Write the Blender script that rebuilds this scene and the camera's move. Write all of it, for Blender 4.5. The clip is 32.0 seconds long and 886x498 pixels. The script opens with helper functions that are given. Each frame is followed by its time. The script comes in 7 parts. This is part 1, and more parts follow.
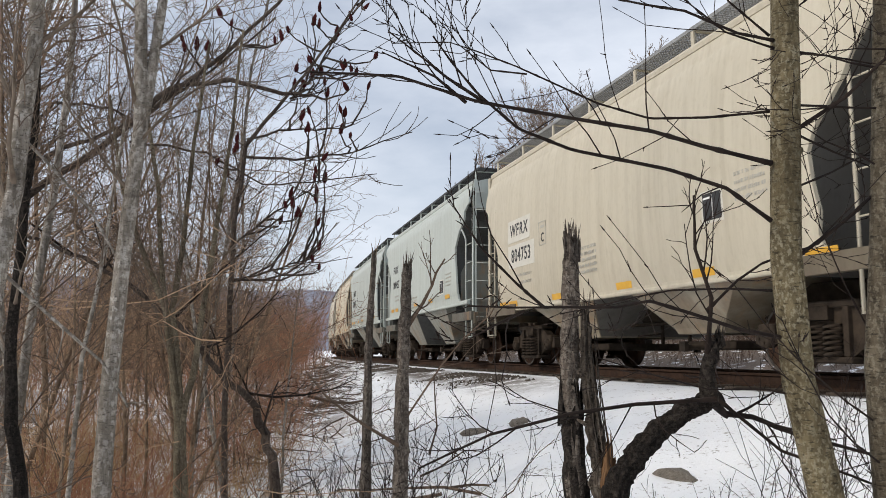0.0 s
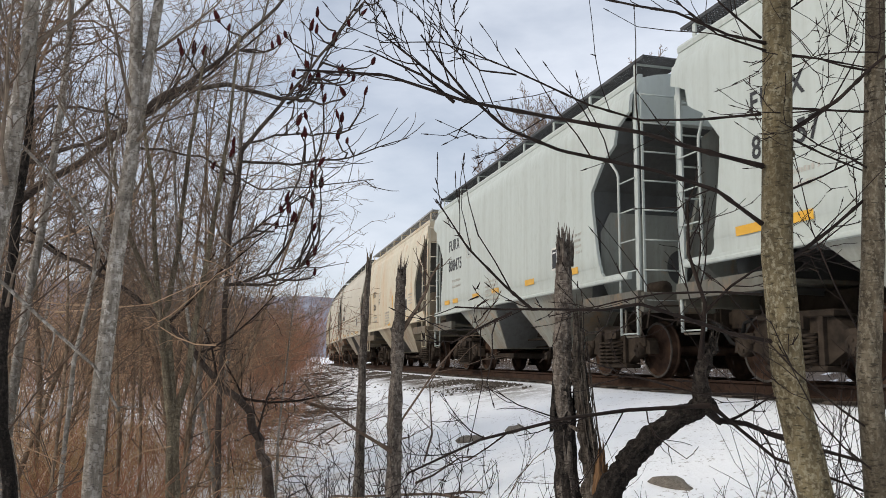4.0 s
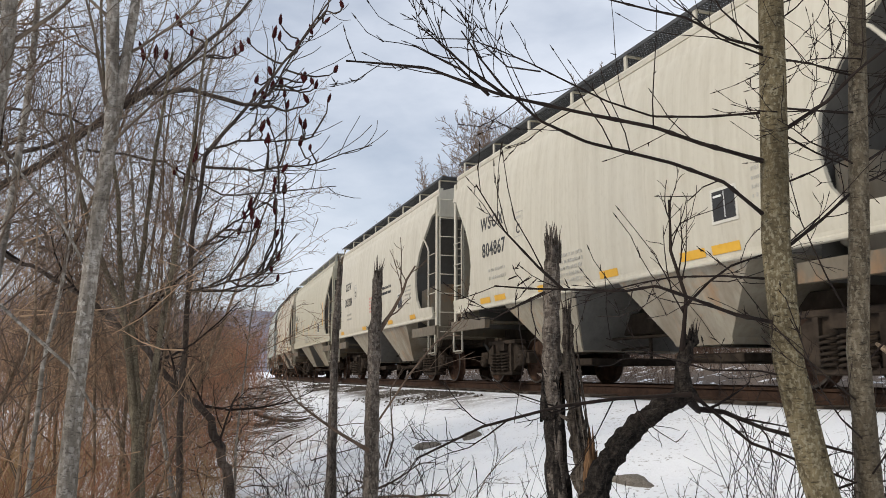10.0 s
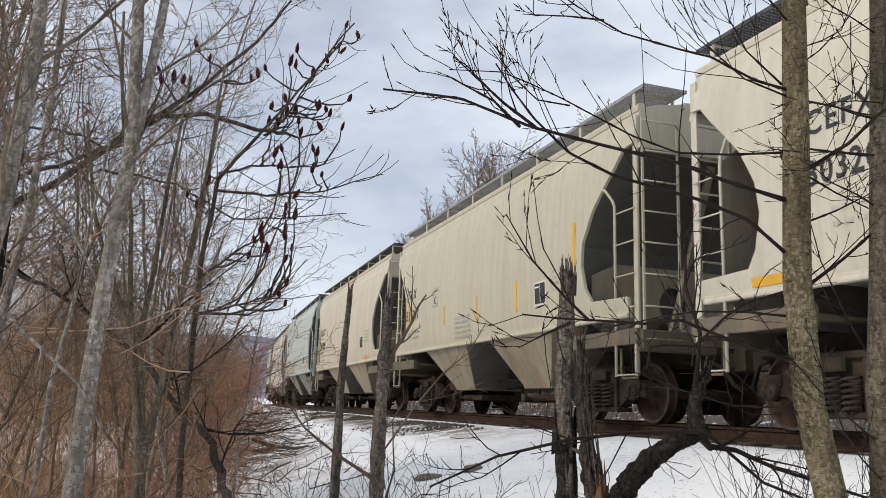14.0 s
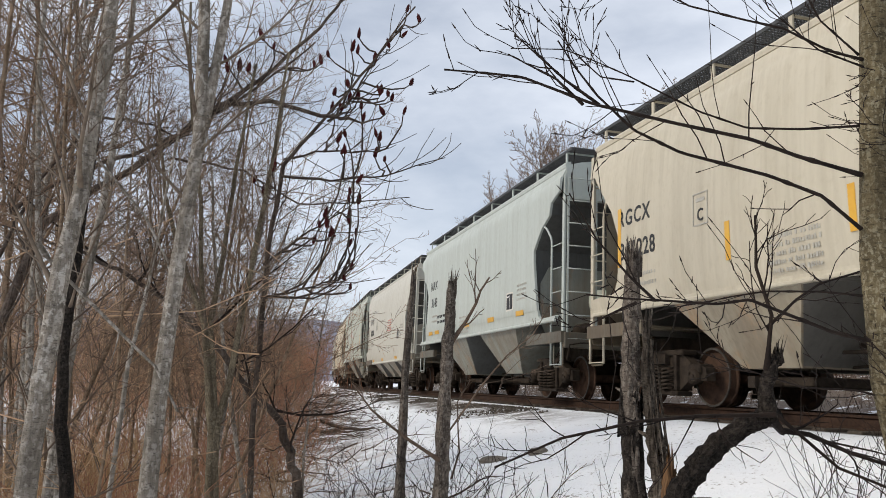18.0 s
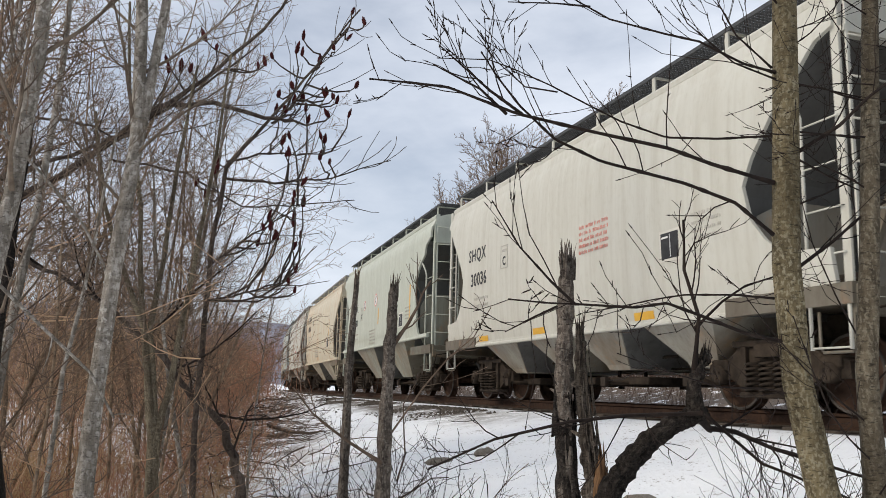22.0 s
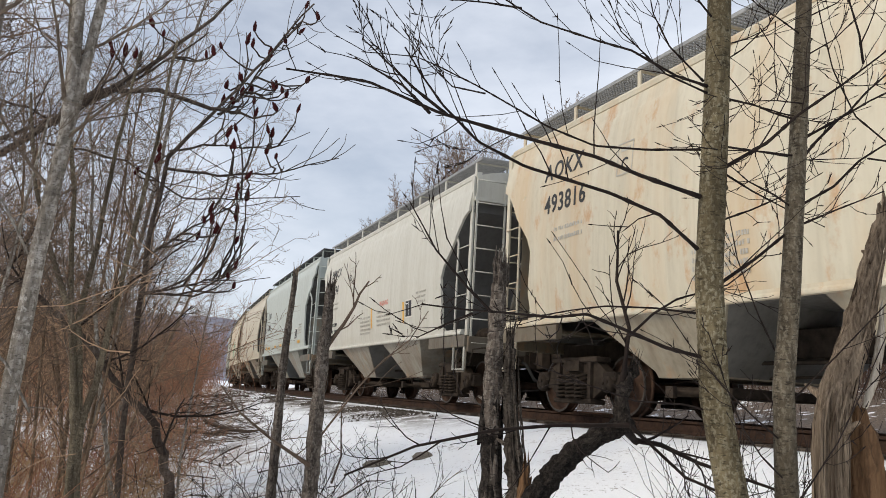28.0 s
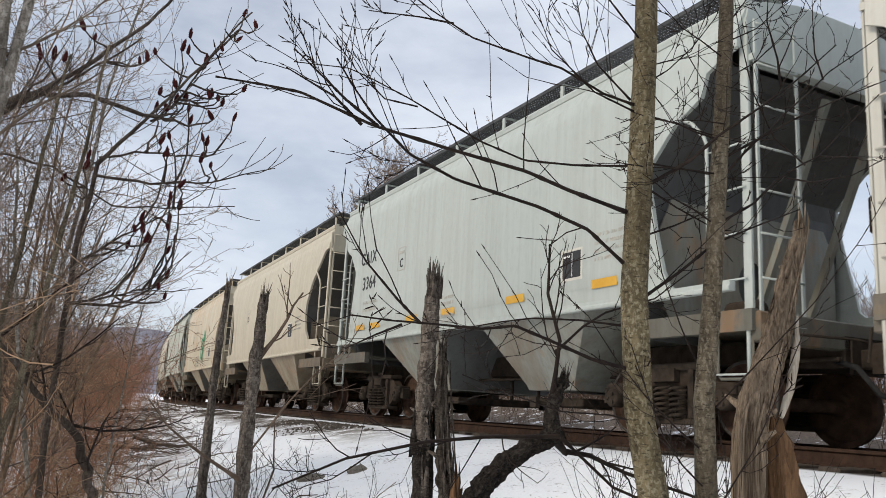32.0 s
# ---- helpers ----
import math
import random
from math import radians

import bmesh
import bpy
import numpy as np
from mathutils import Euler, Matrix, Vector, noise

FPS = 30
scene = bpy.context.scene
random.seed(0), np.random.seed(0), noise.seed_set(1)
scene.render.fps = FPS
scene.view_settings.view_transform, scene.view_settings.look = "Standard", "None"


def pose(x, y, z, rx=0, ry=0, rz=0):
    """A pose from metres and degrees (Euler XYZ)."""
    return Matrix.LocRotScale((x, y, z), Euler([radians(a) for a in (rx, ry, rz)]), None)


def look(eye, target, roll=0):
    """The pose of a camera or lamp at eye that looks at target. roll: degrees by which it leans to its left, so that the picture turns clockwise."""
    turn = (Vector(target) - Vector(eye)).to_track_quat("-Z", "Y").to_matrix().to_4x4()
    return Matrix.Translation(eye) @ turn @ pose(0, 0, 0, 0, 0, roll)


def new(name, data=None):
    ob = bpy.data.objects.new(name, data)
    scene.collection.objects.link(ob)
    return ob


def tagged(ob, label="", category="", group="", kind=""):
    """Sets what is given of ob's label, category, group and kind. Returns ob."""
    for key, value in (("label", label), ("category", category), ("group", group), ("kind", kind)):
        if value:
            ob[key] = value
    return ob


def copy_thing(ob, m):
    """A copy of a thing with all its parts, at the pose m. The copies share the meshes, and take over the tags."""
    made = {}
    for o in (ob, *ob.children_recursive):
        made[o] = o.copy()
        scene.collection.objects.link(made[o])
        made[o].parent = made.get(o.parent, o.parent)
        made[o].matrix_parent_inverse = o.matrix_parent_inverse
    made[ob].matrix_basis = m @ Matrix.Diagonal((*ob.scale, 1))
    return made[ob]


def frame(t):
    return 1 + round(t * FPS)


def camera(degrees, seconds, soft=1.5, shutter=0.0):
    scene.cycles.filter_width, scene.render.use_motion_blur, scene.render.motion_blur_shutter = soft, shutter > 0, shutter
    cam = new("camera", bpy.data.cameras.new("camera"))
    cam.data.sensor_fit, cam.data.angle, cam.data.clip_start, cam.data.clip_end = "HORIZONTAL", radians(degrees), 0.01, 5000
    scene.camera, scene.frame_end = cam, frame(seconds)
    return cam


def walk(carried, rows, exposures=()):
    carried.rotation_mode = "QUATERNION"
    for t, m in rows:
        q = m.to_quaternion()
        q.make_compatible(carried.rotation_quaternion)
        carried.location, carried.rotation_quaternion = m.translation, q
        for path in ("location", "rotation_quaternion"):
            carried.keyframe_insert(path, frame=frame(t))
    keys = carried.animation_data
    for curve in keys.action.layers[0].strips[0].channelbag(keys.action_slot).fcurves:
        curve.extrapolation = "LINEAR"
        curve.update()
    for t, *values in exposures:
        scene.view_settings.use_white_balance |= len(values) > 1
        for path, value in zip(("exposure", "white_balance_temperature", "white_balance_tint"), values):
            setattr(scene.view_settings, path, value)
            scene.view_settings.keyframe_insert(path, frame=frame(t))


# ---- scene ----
cam = camera(57.6, 32.0, soft=0.6, shutter=0.1)
PATH = [
    (0, (0.015, -0.077, 1.573), (0.589, 1.822, 1.831), 0.3),
    (0.5, (0.022, -0.085, 1.565), (0.569, 1.819, 1.835), 0.4),
    (1, (0.016, -0.062, 1.586), (0.556, 1.845, 1.854), 0.1),
    (1.5, (0.034, -0.125, 1.547), (0.563, 1.783, 1.831), 0.2),
    (2, (0.015, -0.108, 1.558), (0.562, 1.793, 1.85), 0.3),
    (2.5, (0.029, -0.078, 1.555), (0.577, 1.821, 1.86), 0.2),
    (4.5, (0.052, -0.058, 1.564), (0.666, 1.827, 1.832), 1.1),
    (5, (0.071, -0.042, 1.525), (0.781, 1.806, 1.806), 2.4),
    (5.5, (-0.012, -0.099, 1.559), (0.812, 1.7, 1.852), 2.6),
    (6, (-0.018, -0.081, 1.518), (0.888, 1.674, 1.833), 2.9),
    (6.5, (-0.003, -0.104, 1.552), (0.903, 1.656, 1.836), 1.1),
    (7, (-0.022, -0.101, 1.538), (0.851, 1.678, 1.809), -0.4),
    (7.5, (-0.122, -0.096, 1.502), (0.699, 1.707, 1.775), -0.3),
    (8, (-0.134, -0.062, 1.489), (0.633, 1.765, 1.759), -0.5),
    (8.5, (-0.143, -0.08, 1.481), (0.575, 1.766, 1.758), -0.4),
    (9, (-0.148, -0.072, 1.485), (0.557, 1.778, 1.77), -0.1),
    (9.5, (-0.151, -0.071, 1.488), (0.549, 1.78, 1.78), -0.3),
    (10, (-0.166, -0.081, 1.489), (0.546, 1.762, 1.798), 0.1),
    (10.5, (-0.19, -0.082, 1.494), (0.53, 1.756, 1.813), 0.3),
    (11, (-0.199, -0.081, 1.49), (0.527, 1.751, 1.83), 0.9),
    (11.5, (-0.205, -0.093, 1.489), (0.52, 1.736, 1.847), 1.3),
    (12, (-0.219, -0.09, 1.487), (0.504, 1.737, 1.858), 1.4),
    (12.5, (-0.211, -0.084, 1.489), (0.507, 1.743, 1.868), 1.4),
    (13, (-0.226, -0.096, 1.487), (0.49, 1.733, 1.865), 1.1),
    (13.5, (-0.225, -0.076, 1.47), (0.486, 1.752, 1.86), 1.9),
    (14, (-0.224, -0.08, 1.476), (0.477, 1.753, 1.861), 1.9),
    (14.5, (-0.222, -0.085, 1.478), (0.457, 1.757, 1.859), 2.0),
    (15, (-0.222, -0.089, 1.475), (0.429, 1.765, 1.85), 2.0),
    (15.5, (-0.204, -0.082, 1.477), (0.412, 1.785, 1.844), 1.8),
    (17.5, (-0.221, -0.089, 1.47), (0.326, 1.802, 1.819), 2.0),
    (18, (-0.222, -0.078, 1.47), (0.335, 1.813, 1.81), 2.2),
    (18.5, (-0.216, -0.075, 1.463), (0.357, 1.812, 1.795), 2.4),
    (19, (-0.207, -0.086, 1.478), (0.383, 1.799, 1.796), 1.7),
    (19.5, (-0.189, -0.09, 1.476), (0.429, 1.786, 1.791), 1.8),
    (20, (-0.185, -0.097, 1.486), (0.458, 1.77, 1.801), 1.5),
    (20.5, (-0.187, -0.104, 1.477), (0.481, 1.753, 1.803), 1.9),
    (21, (-0.201, -0.115, 1.471), (0.475, 1.738, 1.801), 1.9),
    (21.5, (-0.192, -0.123, 1.482), (0.483, 1.729, 1.817), 1.5),
    (22, (-0.183, -0.125, 1.475), (0.489, 1.726, 1.823), 1.5),
    (22.5, (-0.185, -0.133, 1.484), (0.48, 1.72, 1.838), 1.3),
    (23, (-0.186, -0.136, 1.482), (0.475, 1.717, 1.839), 1.3),
    (23.5, (-0.177, -0.132, 1.484), (0.473, 1.725, 1.844), 1.2),
    (24, (-0.184, -0.134, 1.48), (0.452, 1.727, 1.84), 1.3),
    (24.5, (-0.179, -0.133, 1.482), (0.436, 1.736, 1.838), 1.3),
    (26.5, (-0.136, -0.129, 1.478), (0.499, 1.737, 1.816), 2.5),
    (27, (-0.119, -0.123, 1.479), (0.566, 1.725, 1.819), 2.9),
    (27.5, (-0.097, -0.121, 1.485), (0.641, 1.705, 1.835), 3.1),
    (28, (-0.091, -0.103, 1.488), (0.687, 1.704, 1.846), 3.3),
    (28.5, (-0.121, -0.118, 1.482), (0.688, 1.674, 1.846), 3.2),
    (29, (-0.13, -0.121, 1.48), (0.694, 1.664, 1.846), 3.0),
    (29.5, (-0.102, -0.106, 1.489), (0.724, 1.678, 1.861), 3.1),
    (30, (-0.109, -0.114, 1.491), (0.723, 1.666, 1.861), 2.8),
    (30.5, (-0.101, -0.108, 1.494), (0.736, 1.67, 1.867), 2.8),
    (31, (-0.115, -0.119, 1.482), (0.739, 1.649, 1.865), 3.0),
    (31.5, (-0.075, -0.113, 1.501), (0.797, 1.645, 1.886), 2.7),
    (32, (-0.078, -0.119, 1.485), (0.832, 1.617, 1.882), 3.1),
]
walk(cam, [(t, look(eye, target, roll)) for t, eye, target, roll in PATH], exposures=[(0, 0.10, 6500, 11), (32, 0.10, 6500, 11)])

# ---- light ----
SUN_EL, SUN_AZ = 35.0, 268.0  # height and compass bearing of the sun, clockwise from +y
world = bpy.data.worlds.new("sky")
scene.world = world
world.use_nodes = True
wn, wl = world.node_tree.nodes, world.node_tree.links
wn.clear()
sky = wn.new("ShaderNodeTexSky")
sky.sky_type, sky.sun_disc = "NISHITA", False
sky.sun_elevation, sky.sun_rotation = radians(SUN_EL), radians(SUN_AZ)
sky.air_density, sky.dust_density, sky.ozone_density = 1.0, 1.5, 1.0
sky_coord = wn.new("ShaderNodeTexCoord")
sky_map = wn.new("ShaderNodeMapping")
sky_map.inputs["Scale"].default_value = (1.6, 1.6, 4.0)
sky_map.inputs["Rotation"].default_value = (0.3, 0.2, 0.5)
cloud = wn.new("ShaderNodeTexNoise")
cloud.inputs["Scale"].default_value, cloud.inputs["Detail"].default_value, cloud.inputs["Roughness"].default_value = 2.2, 7.0, 0.55
cloud_ramp = wn.new("ShaderNodeValToRGB")
cloud_ramp.color_ramp.elements[0].position, cloud_ramp.color_ramp.elements[1].position = 0.34, 0.68
cloud_ramp.color_ramp.elements[0].color, cloud_ramp.color_ramp.elements[1].color = (0.45, 0.45, 0.45, 1), (0.92, 0.92, 0.92, 1)
cloud_mix = wn.new("ShaderNodeMixRGB")
cloud_mix.inputs["Color2"].default_value = (7.6, 8.15, 9.0, 1)
backlight = wn.new("ShaderNodeBackground")
backlight.inputs["Strength"].default_value = 0.105
sky_out = wn.new("ShaderNodeOutputWorld")
for a, b in ((sky_coord.outputs["Generated"], sky_map.inputs["Vector"]), (sky_map.outputs[0], cloud.inputs["Vector"]), (cloud.outputs["Fac"], cloud_ramp.inputs["Fac"]),
             (cloud_ramp.outputs["Color"], cloud_mix.inputs["Fac"]), (sky.outputs[0], cloud_mix.inputs["Color1"]), (cloud_mix.outputs[0], backlight.inputs["Color"]),
             (backlight.outputs[0], sky_out.inputs["Surface"])):
    wl.new(a, b)
sun = new("sun", bpy.data.lights.new("sun", "SUN"))
sun.data.energy, sun.data.angle, sun.data.color = 1.6, radians(10), (1.0, 0.90, 0.74)
sun_way = Vector((math.sin(radians(SUN_AZ)) * math.cos(radians(SUN_EL)), math.cos(radians(SUN_AZ)) * math.cos(radians(SUN_EL)), math.sin(radians(SUN_EL))))
sun.matrix_world = look(sun_way * 50, (0, 0, 0))
scene.view_settings.exposure = 0.0

# ---- materials ----


class Mat:
    """A small builder of procedural materials."""

    def __init__(self, name, rough=0.7, metal=0.0, vary=True):
        self.m = bpy.data.materials.new(name)
        self.m.use_nodes = True
        self.n, self.l = self.m.node_tree.nodes, self.m.node_tree.links
        self.b = self.n["Principled BSDF"]
        self.b.inputs["Roughness"].default_value, self.b.inputs["Metallic"].default_value = rough, metal
        self.coord = self.n.new("ShaderNodeTexCoord").outputs["Object"]
        if vary:
            q = self.n.new("ShaderNodeVectorMath")
            q.operation = "MULTIPLY_ADD"
            q.inputs[1].default_value = (1, 1, 1)
            k = self.n.new("ShaderNodeMath")
            k.operation = "MULTIPLY"
            k.inputs[1].default_value = 61.0
            self.l.new(self.random(), k.inputs[0])
            self.l.new(self.coord, q.inputs[0])
            self.l.new(k.outputs[0], q.inputs[2])
            self.coord = q.outputs[0]

    def space(self, scale=(1, 1, 1), where=None):
        q = self.n.new("ShaderNodeMapping")
        q.inputs["Scale"].default_value = scale
        self.l.new(where or self.coord, q.inputs["Vector"])
        return q.outputs[0]

    def noise(self, size, scale=(1, 1, 1), detail=4.0, rough=0.55, where=None):
        q = self.n.new("ShaderNodeTexNoise")
        q.inputs["Scale"].default_value, q.inputs["Detail"].default_value, q.inputs["Roughness"].default_value = size, detail, rough
        self.l.new(self.space(scale, where), q.inputs["Vector"])
        return q.outputs["Fac"]

    def ramp(self, fac, stops):
        q = self.n.new("ShaderNodeValToRGB")
        r = q.color_ramp
        while len(r.elements) < len(stops):
            r.elements.new(0.5)
        for e, (p, c) in zip(r.elements, stops):
            e.position, e.color = p, ((c, c, c, 1) if isinstance(c, float) else (*c, 1))
        self.l.new(fac, q.inputs["Fac"])
        return q.outputs["Color"]

    def mix(self, fac, a, b, how="MIX"):
        q = self.n.new("ShaderNodeMixRGB")
        q.blend_type = how
        for v, s in ((fac, q.inputs["Fac"]), (a, q.inputs["Color1"]), (b, q.inputs["Color2"])):
            if isinstance(v, tuple):
                s.default_value = (*v, 1)
            elif isinstance(v, float):
                s.default_value = v
            else:
                self.l.new(v, s)
        return q.outputs[0]

    def math(self, how, a, b=0.0):
        q = self.n.new("ShaderNodeMath")
        q.operation = how
        for v, s in zip((a, b), q.inputs):
            if isinstance(v, float):
                s.default_value = v
            else:
                self.l.new(v, s)
        return q.outputs[0]

    def random(self):
        return self.n.new("ShaderNodeObjectInfo").outputs["Random"]

    def island(self):
        return self.n.new("ShaderNodeNewGeometry").outputs["Random Per Island"]

    def xyz(self, where=None):
        q = self.n.new("ShaderNodeSeparateXYZ")
        self.l.new(where or self.coord, q.inputs[0])
        return q.outputs

    def out(self, colour, bump=None, height=0.01, strength=0.6, rough=None):
        if isinstance(colour, tuple):
            self.b.inputs["Base Color"].default_value = (*colour, 1)
        else:
            self.l.new(colour, self.b.inputs["Base Color"])
        if bump is not None:
            q = self.n.new("ShaderNodeBump")
            q.inputs["Distance"].default_value, q.inputs["Strength"].default_value = height, strength
            self.l.new(bump, q.inputs["Height"])
            self.l.new(q.outputs[0], self.b.inputs["Normal"])
        if rough is not None:
            self.l.new(rough, self.b.inputs["Roughness"])
        return self.m


def paint(name, base, dirt=(0.27, 0.225, 0.15), stain=None, amount=0.62, rust=0.0):
    """Weathered rail-car paint: run-down streaks, grime, broad blotches, optional rust runs."""
    m = Mat(name, 0.55)
    PAINT_BASE[name] = base
    streak = m.noise(3.0, (1.0, 1.6, 0.10), 5.0, 0.6)
    broad = m.noise(0.55, (1, 1, 0.6), 3.0)
    fine = m.noise(14.0, (1, 1, 0.5), 6.0, 0.65)
    col = m.mix(m.ramp(streak, [(0.42, 0.0), (0.72, amount)]), base, tuple(0.55 * a + 0.45 * b for a, b in zip(base, dirt)))
    runlets = m.noise(9.0, (1.0, 1.3, 0.045), 4.0, 0.65)
    col = m.mix(m.ramp(runlets, [(0.50, 0.0), (0.74, 0.75 * amount)]), col, tuple(0.45 * a + 0.55 * b for a, b in zip(base, dirt)))
    col = m.mix(m.ramp(broad, [(0.4, 0.0), (0.75, 0.45 * amount)]), col, tuple(min(1.0, 1.12 * a) for a in base))
    col = m.mix(m.ramp(fine, [(0.52, 0.0), (0.8, 0.35 * amount)]), col, dirt)
    if stain:
        runs = m.noise(1.1, (1.0, 1.3, 0.22), 4.0, 0.6)
        col = m.mix(m.ramp(runs, [(0.46, 0.0), (0.72, 0.85)]), col, stain)
    if rust:
        spots = m.noise(2.4, (1, 1, 0.5), 6.0, 0.7)
        col = m.mix(m.ramp(spots, [(0.555, 0.0), (0.67, rust)]), col, (0.46, 0.21, 0.06))
    return m.out(col, m.math("ADD", broad, m.math("MULTIPLY", fine, 0.15)), 0.03, 0.25, m.ramp(fine, [(0.3, 0.45), (0.8, 0.75)]))


def simple(name, a, b, size=8.0, scale=(1, 1, 1), rough=0.8, metal=0.0, height=0.004, spread=0.0, island=False):
    """Two tones mixed by noise at two scales, with relief; spread varies the tone from object to object."""
    m = Mat(name, rough, metal)
    if rough > 0.75:
        m.b.inputs["Specular IOR Level"].default_value = 0.15
    n1, n2 = m.noise(size, scale, 6.0, 0.6), m.noise(size * 0.21, scale, 3.0)
    col = m.mix(m.ramp(m.math("ADD", m.math("MULTIPLY", n1, 0.6), m.math("MULTIPLY", n2, 0.4)), [(0.36, 0.0), (0.64, 1.0)]), a, b)
    if spread:
        rnd = m.island() if island else m.random()
        col = m.mix(1.0, col, m.ramp(rnd, [(0.0, 1.0 - spread), (1.0, 1.0)]), "MULTIPLY")
    return m.out(col, n1, height, 0.7)


def bark(name, a, b, lichen=None, ring=9.0, amount=0.4, relief=0.008, along=(6, 6, 0.9), bands=0.55, dots=38.0):
    """Bark with cross bands, vertical grain and lichen flecks."""
    m = Mat(name, 0.9)
    m.b.inputs["Specular IOR Level"].default_value = 0.2
    grain = m.noise(9.0, along, 5.0, 0.6)
    band = m.noise(ring, (0.4, 0.4, 4.0), 3.0, 0.5)
    fleck = m.noise(dots, (1, 1, 0.7), 4.0, 0.6)
    col = m.mix(m.ramp(grain, [(0.34, 0.0), (0.66, 1.0)]), a, b)
    col = m.mix(m.ramp(band, [(0.5, 0.0), (0.68, bands)]), col, tuple(0.5 * v for v in a))
    if lichen:
        col = m.mix(m.ramp(fleck, [(0.5, 0.0), (0.6, amount)]), col, lichen)
    broad = m.noise(4.5, (1, 1, 0.45), 3.0, 0.55)
    col = m.mix(m.ramp(broad, [(0.42, 0.0), (0.62, 0.65)]), col, tuple(0.62 * v for v in a))
    pores = m.noise(70.0, (0.7, 0.7, 2.6), 3.0, 0.6)
    col = m.mix(m.ramp(pores, [(0.56, 0.0), (0.66, 0.75)]), col, tuple(0.3 * v for v in a))
    return m.out(col, m.math("SUBTRACT", m.math("ADD", grain, m.math("MULTIPLY", fleck, 0.5)), m.math("MULTIPLY", pores, 0.6)), relief, 1.0)


GRIMY_AND_SHADED, DUSTY = {}, {}


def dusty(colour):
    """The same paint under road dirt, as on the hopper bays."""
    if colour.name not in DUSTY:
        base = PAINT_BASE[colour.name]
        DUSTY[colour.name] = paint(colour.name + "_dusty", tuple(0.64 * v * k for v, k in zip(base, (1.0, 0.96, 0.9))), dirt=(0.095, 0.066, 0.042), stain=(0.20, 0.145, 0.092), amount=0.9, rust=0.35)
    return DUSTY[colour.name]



def grimy(colour, depth=0.36):
    """The same paint after years of brake dust, mud and rust, for the end sills, platforms and steps."""
    key = (colour.name, depth)
    if key not in GRIMY_AND_SHADED:
        base = PAINT_BASE[colour.name]
        GRIMY_AND_SHADED[key] = paint(colour.name + ("_caked_black" if depth < 0.3 else "_mud_caked" if depth < 0.5 else "_sooty"), tuple(depth * v * k for v, k in zip(base, (1.05, 0.95, 0.82))), dirt=(0.07, 0.048, 0.030), stain=(0.36 * depth, 0.27 * depth, 0.18 * depth) if depth < 0.5 else None, amount=1.0, rust=0.25)
    return GRIMY_AND_SHADED[key]


def shaded(colour, depth=0.20):
    """The slope sheets' paint with shade put into its colour, plus dirt streaks."""
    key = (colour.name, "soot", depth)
    if key not in GRIMY_AND_SHADED:
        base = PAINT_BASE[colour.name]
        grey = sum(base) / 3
        GRIMY_AND_SHADED[key] = paint(colour.name + ("_shaded_deep" if depth < 0.3 else "_shaded_mild"), tuple(depth * (0.5 * v + 0.5 * grey) for v in base), dirt=(0.05, 0.045, 0.04), amount=0.9)
    return GRIMY_AND_SHADED[key]


PAINT_BASE = {}
CREAM = paint("cream_paint", (0.55, 0.502, 0.395))
CREAM_WARM = paint("cream_paint_stained", (0.60, 0.55, 0.425), stain=(0.55, 0.41, 0.25), amount=0.6, rust=0.6)
CREAM_PALE = paint("pale_cream_paint", (0.56, 0.527, 0.435), amount=0.6)
OLIVE = paint("grey_cream_paint", (0.50, 0.47, 0.36), amount=0.65)
WHITE = paint("grey_white_paint", (0.56, 0.55, 0.485), amount=0.5)
BLUE = paint("pale_blue_paint", (0.47, 0.512, 0.48), dirt=(0.25, 0.25, 0.21), amount=0.6)
GREEN = paint("pale_green_paint", (0.485, 0.51, 0.435), dirt=(0.24, 0.24, 0.19), amount=0.65)
TRUCK_IRON = simple("grimy_cast_iron", (0.018, 0.014, 0.011), (0.062, 0.047, 0.035), 7.0, rough=0.9)
WHEEL_STEEL = simple("worn_wheel_steel", (0.030, 0.019, 0.014), (0.11, 0.065, 0.045), 6.0, rough=0.9)
TREAD_STEEL = simple("worn_rim_steel", (0.04, 0.033, 0.028), (0.13, 0.115, 0.10), 9.0, rough=0.6, metal=0.5)
GRATE_STEEL = simple("galvanised_grating", (0.035, 0.037, 0.04), (0.085, 0.088, 0.09), 12.0, rough=0.7, metal=0.2)
RUBBER = simple("black_hose_rubber", (0.015, 0.015, 0.015), (0.03, 0.03, 0.03), 20.0)
BLACK_INK = simple("black_stencil_paint", (0.013, 0.013, 0.014), (0.032, 0.032, 0.032), 25.0, rough=0.6)
WHITE_INK = simple("white_stencil_paint", (0.7, 0.7, 0.68), (0.8, 0.8, 0.78), 25.0, rough=0.6)
RED_INK = simple("faded_red_stencil_paint", (0.56, 0.20, 0.16), (0.66, 0.36, 0.30), 25.0, rough=0.6)
GREY_INK = simple("grey_stencil_paint", (0.38, 0.365, 0.325), (0.49, 0.47, 0.41), 25.0, rough=0.6)
PATCH_WHITE = simple("white_patch_paint", (0.58, 0.56, 0.49), (0.66, 0.64, 0.57), 6.0, rough=0.6)
GREEN_INK = simple("green_spray_paint", (0.03, 0.26, 0.12), (0.06, 0.36, 0.18), 6.0, rough=0.5)
ORANGE_TAPE = simple("yellow_reflective_tape", (0.64, 0.34, 0.035), (0.74, 0.43, 0.055), 6.0, rough=0.35)
RAIL_RUST = simple("rusty_rail_steel", (0.030, 0.018, 0.013), (0.068, 0.039, 0.026), 14.0, rough=0.8)
TIE_WOOD = simple("creosoted_tie", (0.045, 0.035, 0.028), (0.11, 0.09, 0.07), 9.0, (1, 6, 1))
